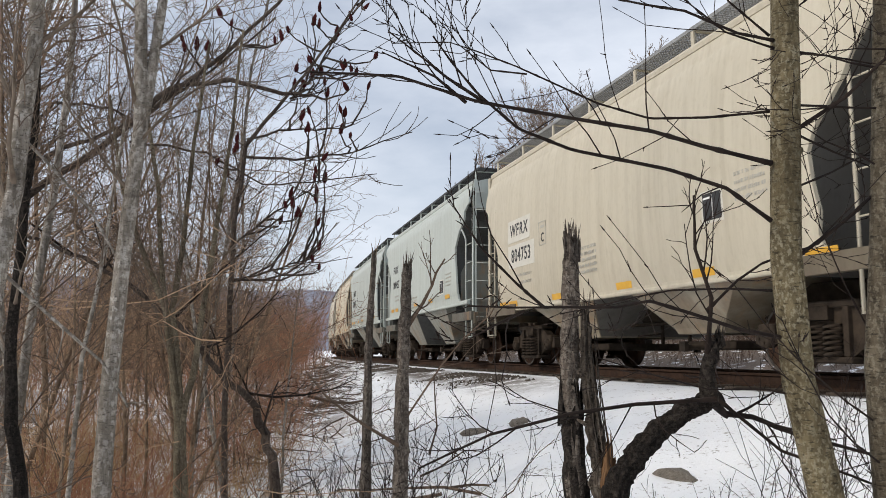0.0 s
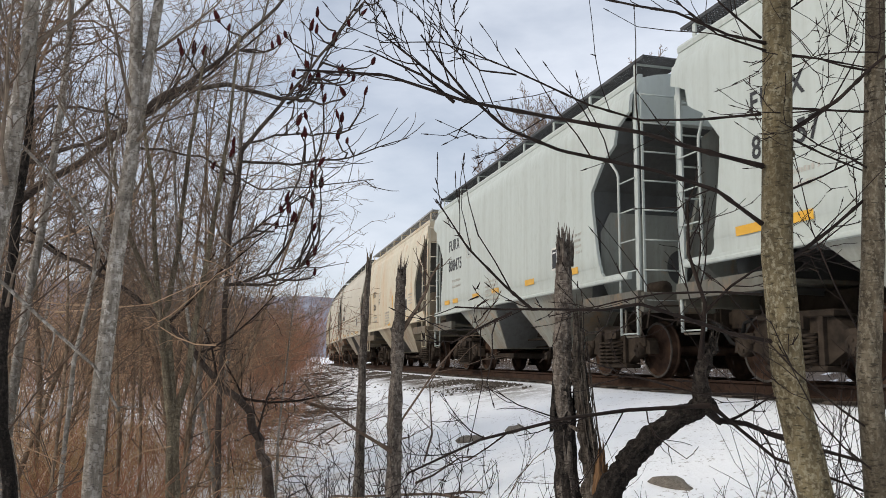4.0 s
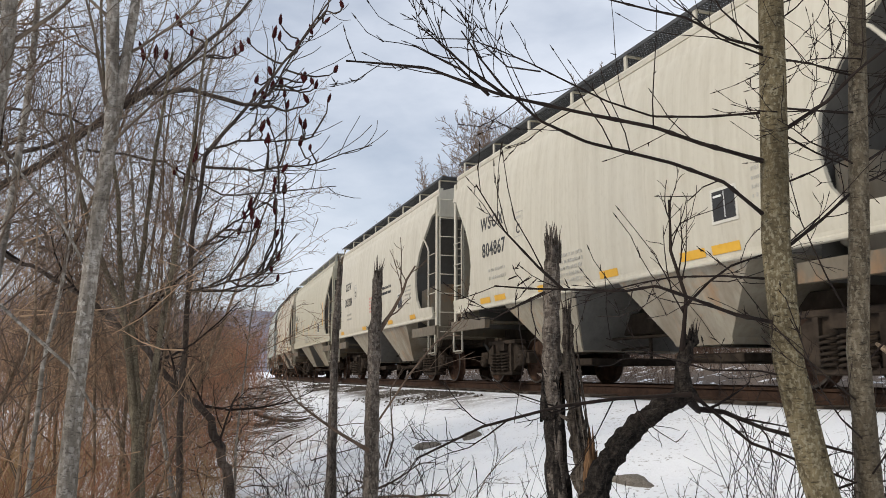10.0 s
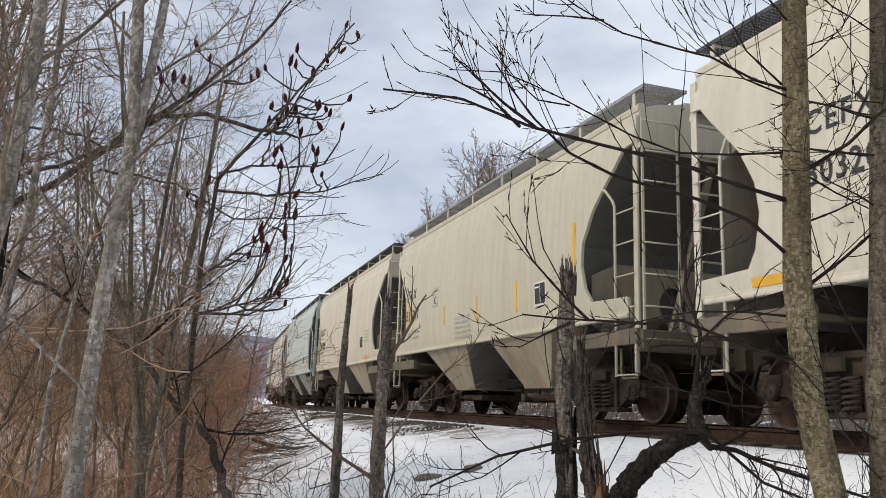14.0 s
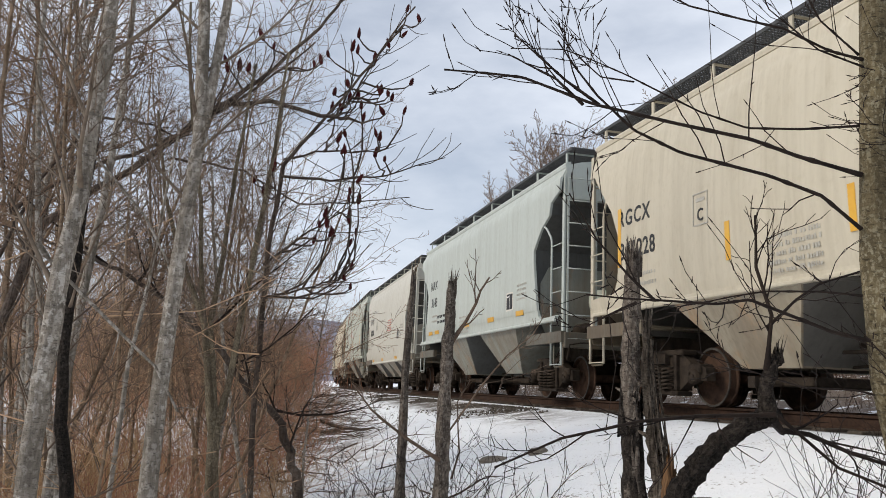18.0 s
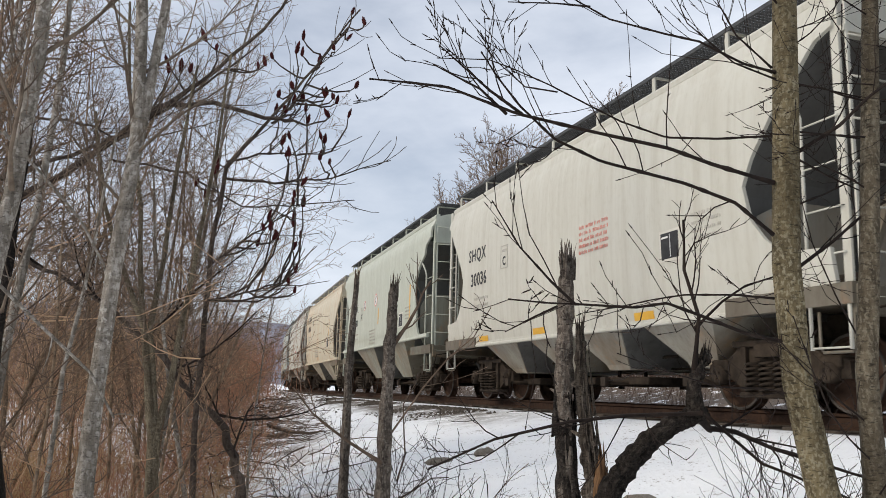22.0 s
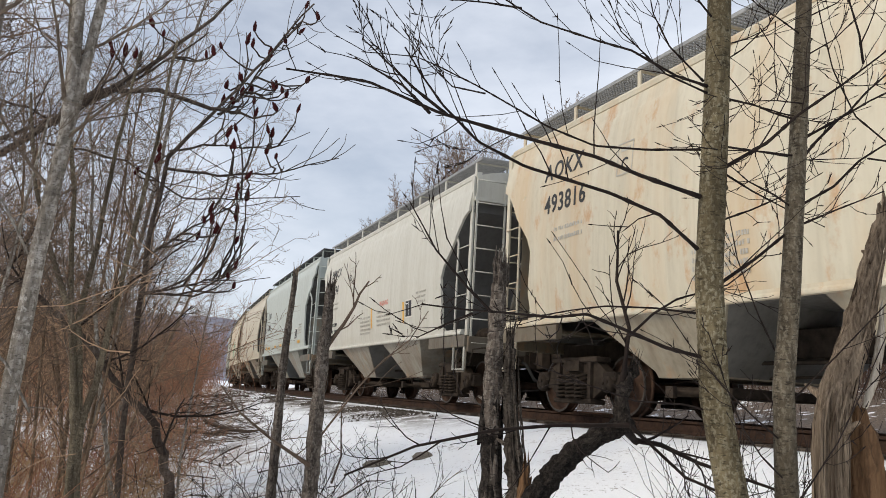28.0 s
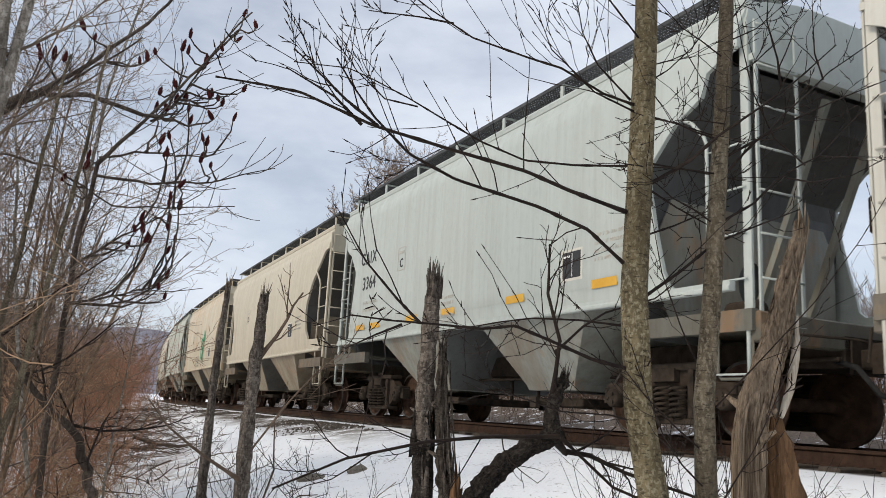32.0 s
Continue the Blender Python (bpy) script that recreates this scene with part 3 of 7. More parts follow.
def slope_sheet(style, e):
    """The inclined end sheet, from the header at the car's end down to the hopper behind the truck."""
    st = STYLES[style]
    g, rows = Geo(), []
    for z in (3.88, 3.8, 3.7, 3.6, 3.4, 3.2, 3.0, 2.8, 2.6, 2.4, 2.2, 1.9, 1.5, 1.3, 1.05):
        y = slope_at(style, z, e) + 0.03 + max(0, 2.2 - z) * 0.12
        x = curve(st["side"], max(z, st["side"][0][0])) - 0.055
        rows.append([(-x, e * (HALF - y), z), (-x * 0.4, e * (HALF - y), z), (x * 0.4, e * (HALF - y), z), (x, e * (HALF - y), z)])
    g.rings(rows, closed=False)
    g.rings([[(p[0], p[1] - e * 0.03, p[2]) for p in r] for r in rows], closed=False)
    return g


def hopper_bay(style, c, flip, four):
    """One hopper: steep lit side plates, sloping front and back, narrowing to its outlet."""
    top = STYLES[style]["side"][0][0] + 0.02
    outer, inner = (3.35, 0.58) if not four else (1.85, 0.25)
    b0, b1 = (2.38, 1.24) if not four else (1.35, 0.75)
    s = flip
    def ring(z, o, i, x):
        pts = [(-x, s * i, z), (x, s * i, z), (x, s * o, z), (-x, s * o, z)]
        pts = [(p[0], p[1] + c, p[2]) for p in pts]
        return pts if s > 0 else pts[::-1]
    g = Geo()
    g.rings([ring(0.52, b0, b1, 1.00), ring(0.60, b0 + 0.02, b1 - 0.02, 1.04), ring(top, outer, inner, STYLES[style]["side"][0][1] - 0.006)])
    return g


def coil(x, y, r, z0, z1, turns=6):
    n = turns * 8
    return [(x + r * math.cos(k * math.tau / 8), y + r * math.sin(k * math.tau / 8), z0 + (z1 - z0) * k / n) for k in range(n + 1)]


def truck_meshes():
    frame_line = [(-1.14, 0.36), (-1.12, 0.54), (-0.98, 0.585), (-0.80, 0.585), (-0.46, 0.80), (0.46, 0.80), (0.80, 0.585), (0.98, 0.585), (1.12, 0.54), (1.14, 0.36), (0.70, 0.36), (0.36, 0.16), (-0.36, 0.16), (-0.70, 0.36)]
    side = Geo().prism(frame_line, 0, -0.075, 0.075)
    side.box(-0.13, 0.13, -0.46, -0.38, 0.22, 0.74).box(-0.13, 0.13, 0.38, 0.46, 0.22, 0.74)
    side.box(-0.15, 0.12, -0.5, 0.5, 0.14, 0.21, 0.015).box(-0.14, 0.12, -0.62, 0.62, 0.735, 0.815, 0.015)
    for y in (-0.89, 0.89):
        side.box(-0.12, 0.12, y - 0.15, y + 0.15, 0.46, 0.60, 0.02)
    spring = Geo()
    spring.tube(coil(-0.11, 0, 0.085, 0.21, 0.56), 0.019, 5)
    bolster = Geo().rings([[(x, y, z) for y, z in ((-0.2, 0.55 + k), (0.2, 0.55 + k), (0.2, 0.76), (-0.2, 0.76))] for x, k in ((-1.16, 0.06), (-0.7, 0.02), (0.0, -0.06), (0.7, 0.02), (1.16, 0.06))])
    bolster.tube([(0, 0, 0.75), (0, 0, 0.93)], 0.2, 14)
    beam = Geo()
    for e in (-1, 1):
        beam.tube([(-0.8, e * 0.42, 0.36), (0, e * 0.36, 0.34), (0.8, e * 0.42, 0.36)], 0.035, 6)
        for x in (-0.76, 0.76):
            beam.box(x - 0.05, x + 0.05, e * 0.445 - 0.03, e * 0.445 + 0.03, 0.26, 0.5)
    def wheel_ring(x, w):
        prof = [(0.0, 0.08), (0.02, 0.14), (0.05, 0.15), (0.06, 0.36), (0.02, 0.385), (0.0, 0.42), (0.10, 0.425), (0.115, 0.45), (0.14, 0.45), (0.145, 0.385), (0.095, 0.36), (0.085, 0.15), (0.13, 0.14), (0.14, 0.08)]
        return [[(x + w * (a - 0.07), r * math.cos(k * math.tau / 28), r * math.sin(k * math.tau / 28)) for k in range(28)] for a, r in prof]
    wheels = Geo()
    for sgn in (-1, 1):
        wheels.rings(wheel_ring(sgn * 0.745, -sgn), smooth=False)
    wheels.tube([(-1.1, 0, 0), (-0.68, 0, 0), (-0.4, 0, 0), (0.4, 0, 0), (0.68, 0, 0), (1.1, 0, 0)], [0.08, 0.09, 0.075, 0.075, 0.09, 0.08], 12)
    caps = []
    for sgn in (-1, 1):
        cap = Geo().tube([(sgn * 1.02, 0, 0), (sgn * 1.15, 0, 0), (sgn * 1.165, 0, 0)], [0.115, 0.115, 0.08], 12)
        for k in range(3):
            a = k * math.tau / 3
            cap.box(sgn * 1.17 - 0.012, sgn * 1.17 + 0.012, 0.055 * math.cos(a) - 0.016, 0.055 * math.cos(a) + 0.016, 0.055 * math.sin(a) - 0.016, 0.055 * math.sin(a) + 0.016)
        caps.append(cap.mesh("bearing_cap", TRUCK_IRON))
    rims = []
    for sgn in (-1, 1):
        ring = Geo().rings([[(sgn * d, r * math.cos(k * math.tau / 28), r * math.sin(k * math.tau / 28)) for k in range(28)] for d, r in ((0.812, 0.392), (0.818, 0.396), (0.818, 0.424), (0.80, 0.427))], caps=False)
        rims.append(ring.mesh("rim", TREAD_STEEL))
    return dict(sideframe=side.mesh("sideframe", TRUCK_IRON), spring=spring.mesh("spring", TRUCK_IRON), bolster=bolster.mesh("bolster", TRUCK_IRON),
                beam=beam.mesh("brake_beam", TRUCK_IRON), wheelset=wheels.mesh("wheelset", WHEEL_STEEL), caps=caps, rims=rims)


def grating(x0, x1, y0, y1, z, step=0.085):
    g = Geo()
    for x in np.linspace(x0, x1, 15):
        g.box(x - 0.004, x + 0.004, y0, y1, z - 0.028, z)
    y = y0
    while y <= y1:
        g.box(x0, x1, y - 0.006, y + 0.006, z - 0.022, z - 0.004)
        y += step
    g.box(x0 - 0.012, x0, y0, y1, z - 0.045, z + 0.006).box(x1, x1 + 0.012, y0, y1, z - 0.045, z + 0.006)
    return g


def bars(rows, width, height, gap, seed):
    """A block of unreadable small print: short bars in rows, facing -y along x."""
    rng, g = random.Random(seed), Geo()
    for r in range(rows):
        x = -width / 2
        while x < width / 2 - 0.03:
            w = rng.uniform(0.3, 0.62) * height
            low = rng.choice((0.5, 0.5, 0.3))
            g.box(x, min(x + w, width / 2), -0.002, 0.002, -r * gap - height / 2, -r * gap + height * low)
            x += w + height * (rng.uniform(0.22, 0.4) if rng.random() < 0.8 else 0.9)
    return g


def hopper_car(name, style, colour, label, code, number, extras):
    """One two-bay covered hopper with all its parts; the leading end is at -y, rail top at z = 0."""
    car = thing(name, label, "rail car", "cars of the freight train")
    key = (style, colour.name)
    st, grime = STYLES[style], grimy(colour, 0.26)
    lifted = pose(0, 0, st["rise"])
    def put(nm, mesh, parent=car, lab="", at=None):
        return part(nm, mesh, parent, lab, at)
    for sgn in (-1, 1):
        put("side_sheet", cached((*key, "side", sgn), lambda: side_sheet(style, sgn).mesh("side_sheet", colour)))
        tx = st["side"][-1][1]
        chord = lambda: Geo().prism([(sgn * (tx - 0.07), 4.27), (sgn * (tx + 0.035), 4.27), (sgn * (tx + 0.045), 4.335), (sgn * (tx + 0.02), 4.375), (sgn * (tx - 0.07), 4.385)], 1, -HALF + 0.11, HALF - 0.11).mesh("top_chord", colour)
        put("top_chord", cached((*key, "chord", sgn), chord), at=lifted)
        bx, bz = st["side"][0][1], st["side"][0][0]
        sill = lambda: Geo().prism([(sgn * (bx - 0.06), bz - 0.06), (sgn * (bx + 0.022), bz - 0.06), (sgn * (bx + 0.03), bz - 0.045), (sgn * (bx + 0.03), bz - 0.02), (sgn * (bx + 0.012), bz + 0.0), (sgn * (bx + 0.012), bz + 0.04), (sgn * (bx - 0.06), bz + 0.04)], 1, -HALF + 0.28, HALF - 0.28).mesh("side_sill", colour)
        put("side_sill", cached((*key, "sill", sgn), sill))
        board = put("running_board", cached(("board", sgn, bool(extras.get("bright"))), lambda: grating(min(sgn * 0.66, sgn * 1.36), max(sgn * 0.66, sgn * 1.36), -HALF + 0.05, HALF - 0.05, 4.67, 0.06).mesh("running_board", GRATE_LIGHT if extras.get("bright") else GRATE_STEEL)), at=lifted)
        n = 8
        for i in range(n):
            y = -HALF + 0.35 + i * (CAR_LONG - 0.7) / (n - 1)
            sup = lambda: Geo().box(*sorted((sgn * 1.335, sgn * 1.36)), -0.035, 0.035, 4.34, 4.69).box(*sorted((sgn * 0.68, sgn * 1.335)), -0.02, 0.02, 4.615, 4.64).box(*sorted((sgn * 0.68, sgn * 0.70)), -0.03, 0.03, 4.42, 4.615).mesh("board_bracket", colour)
            put("board_bracket", cached((*key, "bracket", sgn), sup), board, at=pose(0, y, 0))
    put("roof", cached((*key, "roof"), lambda: roof_shell(style).mesh("roof", colour)))
    for i in range(4):
        y = -HALF + 1.55 + i * (CAR_LONG - 3.1) / 3
        put("hatch_cover", cached((*key, "hatch"), lambda: Geo().box(-0.36, 0.36, -1.3, 1.3, 4.48, 4.63, 0.03).box(-0.4, 0.4, -1.1, -1.04, 4.5, 4.67).box(-0.4, 0.4, 1.04, 1.1, 4.5, 4.67).mesh("hatch_cover", colour)), at=pose(0, y, st["rise"]))
    put("centre_sill", cached((*key, "centre"), lambda: Geo().box(-0.34, 0.34, -HALF, HALF, 0.78, 1.12, 0.02).mesh("centre_sill", TRUCK_IRON)))
    # hopper bays
    bays = [(0.0, 1), (0.0, -1)] if style != "long_bay" or not extras.get("four") else [(1.85, 1), (1.85, -1), (-1.85, 1), (-1.85, -1)]
    four = len(bays) > 2
    for c, flip in bays:
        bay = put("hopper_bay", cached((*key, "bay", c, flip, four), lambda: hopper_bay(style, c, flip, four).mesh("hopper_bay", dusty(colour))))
        yc = c + flip * (1.8 if not four else 1.05)
        # thin cover over the bay's inner face, shade put into its colour
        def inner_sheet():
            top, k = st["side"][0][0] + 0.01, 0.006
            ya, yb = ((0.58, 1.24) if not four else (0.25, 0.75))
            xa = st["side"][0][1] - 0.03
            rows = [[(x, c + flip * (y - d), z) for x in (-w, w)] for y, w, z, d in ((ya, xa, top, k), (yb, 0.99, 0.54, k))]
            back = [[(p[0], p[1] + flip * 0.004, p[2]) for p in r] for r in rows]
            return Geo().rings(rows, closed=False).rings(back, closed=False).mesh("inner_slope_sheet", shaded(colour, 0.34))
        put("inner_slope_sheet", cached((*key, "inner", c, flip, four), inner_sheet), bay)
        put("outlet_gate", cached((*key, "gate"), lambda: Geo().box(-0.85, 0.85, -0.55, 0.55, 0.30, 0.42, 0.015).tube([(-1.25, 0, 0.34), (1.25, 0, 0.34)], 0.028, 8).box(-1.30, -1.24, -0.07, 0.07, 0.27, 0.41).box(1.24, 1.30, -0.07, 0.07, 0.27, 0.41).mesh("outlet_gate", TRUCK_IRON)), bay, at=pose(0, yc, 0))
    # closes the gap above the bays; under-car shade is put into its colour
    put("floor_sheet", cached((*key, "floor"), lambda: Geo().box(-st["side"][0][1] + 0.06, st["side"][0][1] - 0.06, -HALF + 1.9, HALF - 1.9, st["side"][0][0] + 0.005, st["side"][0][0] + 0.03).mesh("floor_sheet", shaded(colour, 0.34))))
    # ends
    for e in (-1, 1):
        ye = e * HALF
        # slope sheet with the shade under the car's end put into its colour
        put("slope_sheet", cached((*key, "slope", e), lambda: slope_sheet(style, e).mesh("slope_sheet", shaded(colour))))
        lo, hi = sorted((ye, e * (HALF - 0.13)))
        def header():
            g = Geo()
            tx, r = st["side"][-1][1], st["rise"]
            g.prism([(-1.48, 3.86), (1.48, 3.86), (1.48, 4.08 + r), (tx, 4.31 + r), (tx * 0.5, 4.47 + r), (-tx * 0.5, 4.47 + r), (-tx, 4.31 + r), (-1.48, 4.08 + r)], 1, e * (HALF - 0.10), e * (HALF - 0.14))
            g.box(-1.48, 1.48, *sorted((e * (HALF - 0.02), e * (HALF - 0.16))), 3.80, 3.87)
            return g.mesh("end_header", colour)
        put("end_header", cached((*key, "header", e), header))
        put("end_sill", cached((*key, "endsill", e), lambda: Geo().box(-1.5, 1.5, *sorted((ye, e * (HALF - 0.16))), 0.95, 1.24, 0.015).mesh("end_sill", grime)))
        put("end_platform", cached((*key, "platform", e), lambda: Geo().box(-1.46, 1.46, *sorted((e * (HALF - 0.165), e * (HALF - 1.75))), 1.14, 1.20, 0.01).box(-1.55, -1.45, *sorted((e * (HALF - 0.05), e * (HALF - 1.9))), 1.05, 1.26).box(1.45, 1.55, *sorted((e * (HALF - 0.05), e * (HALF - 1.9))), 1.05, 1.26).mesh("end_platform", grime)))
        def shear():
            g, n = Geo(), 24
            y = e * (HALF - (1.42 if e < 0 else 0.55))
            top = st["shear"] if e < 0 else 3.40
            zc, zh = (1.2 + top) / 2, (top - 1.2) / 2
            hole = [(0.25 * math.cos(k * math.tau / n), 1.80 + 0.29 * math.sin(k * math.tau / n)) for k in range(n)]
            frame_pts = []
            for k in range(n):
                a = k * math.tau / n
                q = max(abs(math.cos(a)) / 1.44, abs(math.sin(a)) / zh)
                frame_pts.append((math.cos(a) / q, zc + math.sin(a) / q))
            for d in (0.0, 0.02):
                g.rings([[(p[0], y - e * d, p[1]) for p in frame_pts], [(p[0], y - e * d, p[1]) for p in hole]], caps=False)
            g.rings([[(p[0], y, p[1]) for p in hole], [(p[0], y - e * 0.02, p[1]) for p in hole]], caps=False)
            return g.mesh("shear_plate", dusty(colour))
        put("shear_plate", cached((*key, "shear", e), shear))
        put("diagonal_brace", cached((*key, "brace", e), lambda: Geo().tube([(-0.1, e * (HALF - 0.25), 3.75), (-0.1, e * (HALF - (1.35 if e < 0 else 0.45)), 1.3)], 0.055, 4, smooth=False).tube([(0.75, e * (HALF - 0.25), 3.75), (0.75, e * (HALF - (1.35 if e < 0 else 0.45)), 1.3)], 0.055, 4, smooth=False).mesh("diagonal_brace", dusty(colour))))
        for sgn in (-1, 1):
            def post():
                y = e * (HALF - POST_IN)
                return Geo().prism([(sgn * 1.50, y - 0.05), (sgn * 1.50, y + 0.05), (sgn * 1.42, y + 0.05), (sgn * 1.42, y + 0.03), (sgn * 1.47, y + 0.03), (sgn * 1.47, y - 0.05)], 2, 1.2, 4.28).mesh("corner_post", colour)
            put("corner_post", cached((*key, "post", e, sgn), post))
            def ladder():
                y = e * (HALF - 0.03)
                g = Geo()
                for x in (1.44, 0.86):
                    g.box(*sorted((sgn * (x - 0.017), sgn * (x + 0.017))), y - 0.012, y + 0.012, 1.0, 4.25)
                return g.mesh("end_ladder", colour)
            lad = put("end_ladder", cached((*key, "ladder", e, sgn), ladder))
            rung = cached((*key, "rung", sgn), lambda: Geo().tube([(sgn * 0.86, 0, 0), (sgn * 1.44, 0, 0)], 0.012, 6).mesh("rung", colour))
            if sgn < 0:
                for i in range(8):
                    put("rung", rung, lad, at=pose(0, e * (HALF - 0.01), 1.12 + i * 0.44))
            def side_ladder():
                ys = e * (HALF - 0.62)
                g = Geo().tube([(sgn * 1.52, ys, 0.62), (sgn * 1.53, ys, 3.05), (sgn * 1.54, ys - e * 0.03, 3.14), (sgn * 1.57, ys - e * 0.17, 3.32), (sgn * 1.575, ys - e * 0.27, 3.38)], 0.022, 6)
                g.tube([(sgn * 1.52, ys + e * 0.5, 0.62), (sgn * 1.52, ys + e * 0.5, 1.25)], 0.022, 6)
                return g.mesh("side_ladder", colour)
            slad = put("side_ladder", cached((*key, "sladder", e, sgn), side_ladder))
            srung = cached((*key, "srung", sgn), lambda: Geo().tube([(sgn * 1.525, -0.26, 0), (sgn * 1.525, 0.25, 0)], 0.011, 6).mesh("rung", colour))
            if sgn < 0:
                for i in range(6):
                    put("rung", srung, slad, at=pose(0, e * (HALF - 0.38), 0.64 + i * 0.46))
        def coupler():
            y0, y1 = e * (HALF + 0.44), e * (HALF - 0.3)
            g = Geo().box(-0.11, 0.11, *sorted((y0 - e * 0.2, y1)), 0.78, 0.98, 0.02)
            g.prism([(-0.17, y0 - e * 0.26), (0.15, y0 - e * 0.26), (0.20, y0), (0.10, y0 + e * 0.05), (0.03, y0 - e * 0.10), (-0.05, y0 - e * 0.08), (-0.06, y0 + e * 0.03), (-0.2, y0)], 2, 0.73, 1.03)
            g.box(-0.24, 0.24, *sorted((e * (HALF + 0.02), e * (HALF - 0.02))), 0.72, 1.08)
            return g.mesh("coupler", TRUCK_IRON)
        put("coupler", cached(("coupler", e), coupler))
        put("air_hose", cached(("hose", e), lambda: Geo().tube([(-0.35, e * (HALF - 0.1), 0.85), (-0.36, e * (HALF + 0.15), 0.78), (-0.30, e * (HALF + 0.34), 0.52), (-0.2, e * (HALF + 0.46), 0.46)], 0.03, 8).mesh("air_hose", RUBBER)))
    if extras.get("reservoir"):
        put("air_reservoir", cached(("tank",), lambda: Geo().tube([(-0.62, -HALF + 0.75, 1.95), (-0.58, -HALF + 0.75, 1.95), (0.28, -HALF + 0.75, 1.95), (0.32, -HALF + 0.75, 1.95)], [0.12, 0.22, 0.22, 0.12], 16).mesh("air_reservoir", GREEN)), lab="pale green air reservoir cylinder")
        put("brake_valve", cached(("valve",), lambda: Geo().box(-0.42, 0.1, -HALF + 0.6, -HALF + 0.9, 1.35, 1.68, 0.04).tube([(-0.3, -HALF + 0.75, 1.2), (-0.3, -HALF + 0.75, 1.36)], 0.05, 8).tube([(0.0, -HALF + 0.75, 1.2), (0.0, -HALF + 0.75, 1.36)], 0.05, 8).mesh("brake_valve", TRUCK_IRON)))
    def brake_wheel():
        g = Geo()
        ring = [(0.55 + 0.26 * math.cos(k * math.tau / 20), -HALF + 0.02, 2.5 + 0.26 * math.sin(k * math.tau / 20)) for k in range(21)]
        g.tube(ring, 0.016, 5)
        for k in range(3):
            a = k * math.tau / 3
            g.tube([(0.55, -HALF + 0.05, 2.5), (0.55 + 0.26 * math.cos(a), -HALF + 0.02, 2.5 + 0.26 * math.sin(a))], 0.014, 4)
        return g.box(0.42, 0.68, -HALF + 0.06, -HALF + 0.2, 2.3, 2.72, 0.02).mesh("hand_brake", TRUCK_IRON)
    put("hand_brake", cached(("handbrake",), brake_wheel))
    put("train_pipe", cached(("pipe",), lambda: Geo().tube([(-0.42, -HALF - 0.02, 0.86), (-0.42, -HALF + 1.0, 0.86), (-0.52, -HALF + 2.6, 0.72), (-0.52, HALF - 2.6, 0.72), (-0.42, HALF - 1.0, 0.86), (-0.42, HALF + 0.02, 0.86)], 0.024, 6).mesh("train_pipe", TRUCK_IRON)))
    for e in (-1, 1):
        put("brake_rod", cached(("rod", e), lambda: Geo().tube([(-0.28, e * 0.4, 0.58), (-0.28, e * 2.4, 0.52), (-0.2, e * (HALF - 1.9), 0.46)], 0.018, 6).tube([(-0.28, e * 0.4, 0.40), (-0.28, e * 0.4, 0.78)], 0.03, 6).mesh("brake_rod", TRUCK_IRON)))
        put("uncoupling_lever", cached(("lever", e), lambda: Geo().tube([(-1.48, e * (HALF + 0.06), 0.72), (-1.42, e * (HALF + 0.06), 1.0), (-1.2, e * (HALF + 0.06), 1.04), (-0.3, e * (HALF + 0.10), 1.06), (-0.05, e * (HALF + 0.26), 1.0)], 0.014, 6).mesh("uncoupling_lever", TRUCK_IRON)))
        for sgn in (-1, 1):
            put("sill_step", cached((*key, "step", e, sgn), lambda: Geo().tube([(sgn * 1.49, e * (HALF - 0.10), 1.0), (sgn * 1.49, e * (HALF - 0.10), 0.66), (sgn * 1.49, e * (HALF - 0.14), 0.60), (sgn * 1.49, e * (HALF - 0.50), 0.60), (sgn * 1.49, e * (HALF - 0.54), 0.66), (sgn * 1.49, e * (HALF - 0.54), 1.0)], 0.018, 6).mesh("sill_step", grime)))
    put("brake_cylinder", cached(("cyl",), lambda: Geo().tube([(-0.75, -HALF + 0.62, 1.36), (-0.75, -HALF + 0.66, 1.36), (-0.75, -HALF + 1.05, 1.36), (-0.75, -HALF + 1.1, 1.36)], [0.06, 0.13, 0.13, 0.05], 12).tube([(-0.75, -HALF + 1.1, 1.36), (-0.75, -HALF + 1.4, 1.36)], 0.025, 6).mesh("brake_cylinder", TRUCK_IRON)))
    # trucks
    tm = cached(("truck",), truck_meshes)
    for e in (-1, 1):
        tr = put("truck", tm["bolster"], at=pose(0, e * (HALF - 1.72), 0))
        for sgn in (-1, 1):
            put("sideframe", tm["sideframe"], tr, at=pose(sgn * 1.0, 0, 0))
            for y in (-0.24, 0.0, 0.24):
                put("spring", tm["spring"], tr, at=pose(sgn * 1.03, y, 0, 0, 0, 180 if sgn > 0 else 0))
        put("brake_beam", tm["beam"], tr)
        for y in (-0.89, 0.89):
            ws = put("wheelset", tm["wheelset"], tr, at=pose(0, y, 0.42))
            for ring in tm["rims"]:
                put("rim", ring, ws, "worn bright wheel rim")
            for cover in tm["caps"]:
                put("bearing_cap", cover, ws)
            WHEELS.append((ws, y))
    # lettering on the side that faces the woods
    def side_pose(y, z):
        x = -curve(st["side"], z)
        lean = math.degrees(math.atan2(curve(st["side"], z + 0.15) - curve(st["side"], z - 0.15), 0.3))
        return pose(x - 0.004, y, z) @ pose(0, 0, 0, 0, -lean, 0) @ pose(0, 0, 0, 0, 0, -90)
    def on_side(nm, mesh, y, z, lab="", kind=""):
        return tagged(put(nm, mesh, lab=lab, at=side_pose(y, z)), kind=kind)
    flat = pose(0, 0, 0, 90, 0, 0)
    def txt(text, size, ink, spread=1.0):
        def build():
            me = letters(text, size, ink, spread=spread)
            me.transform(flat)
            return me
        return cached(("txt", text, size, ink.name), build)
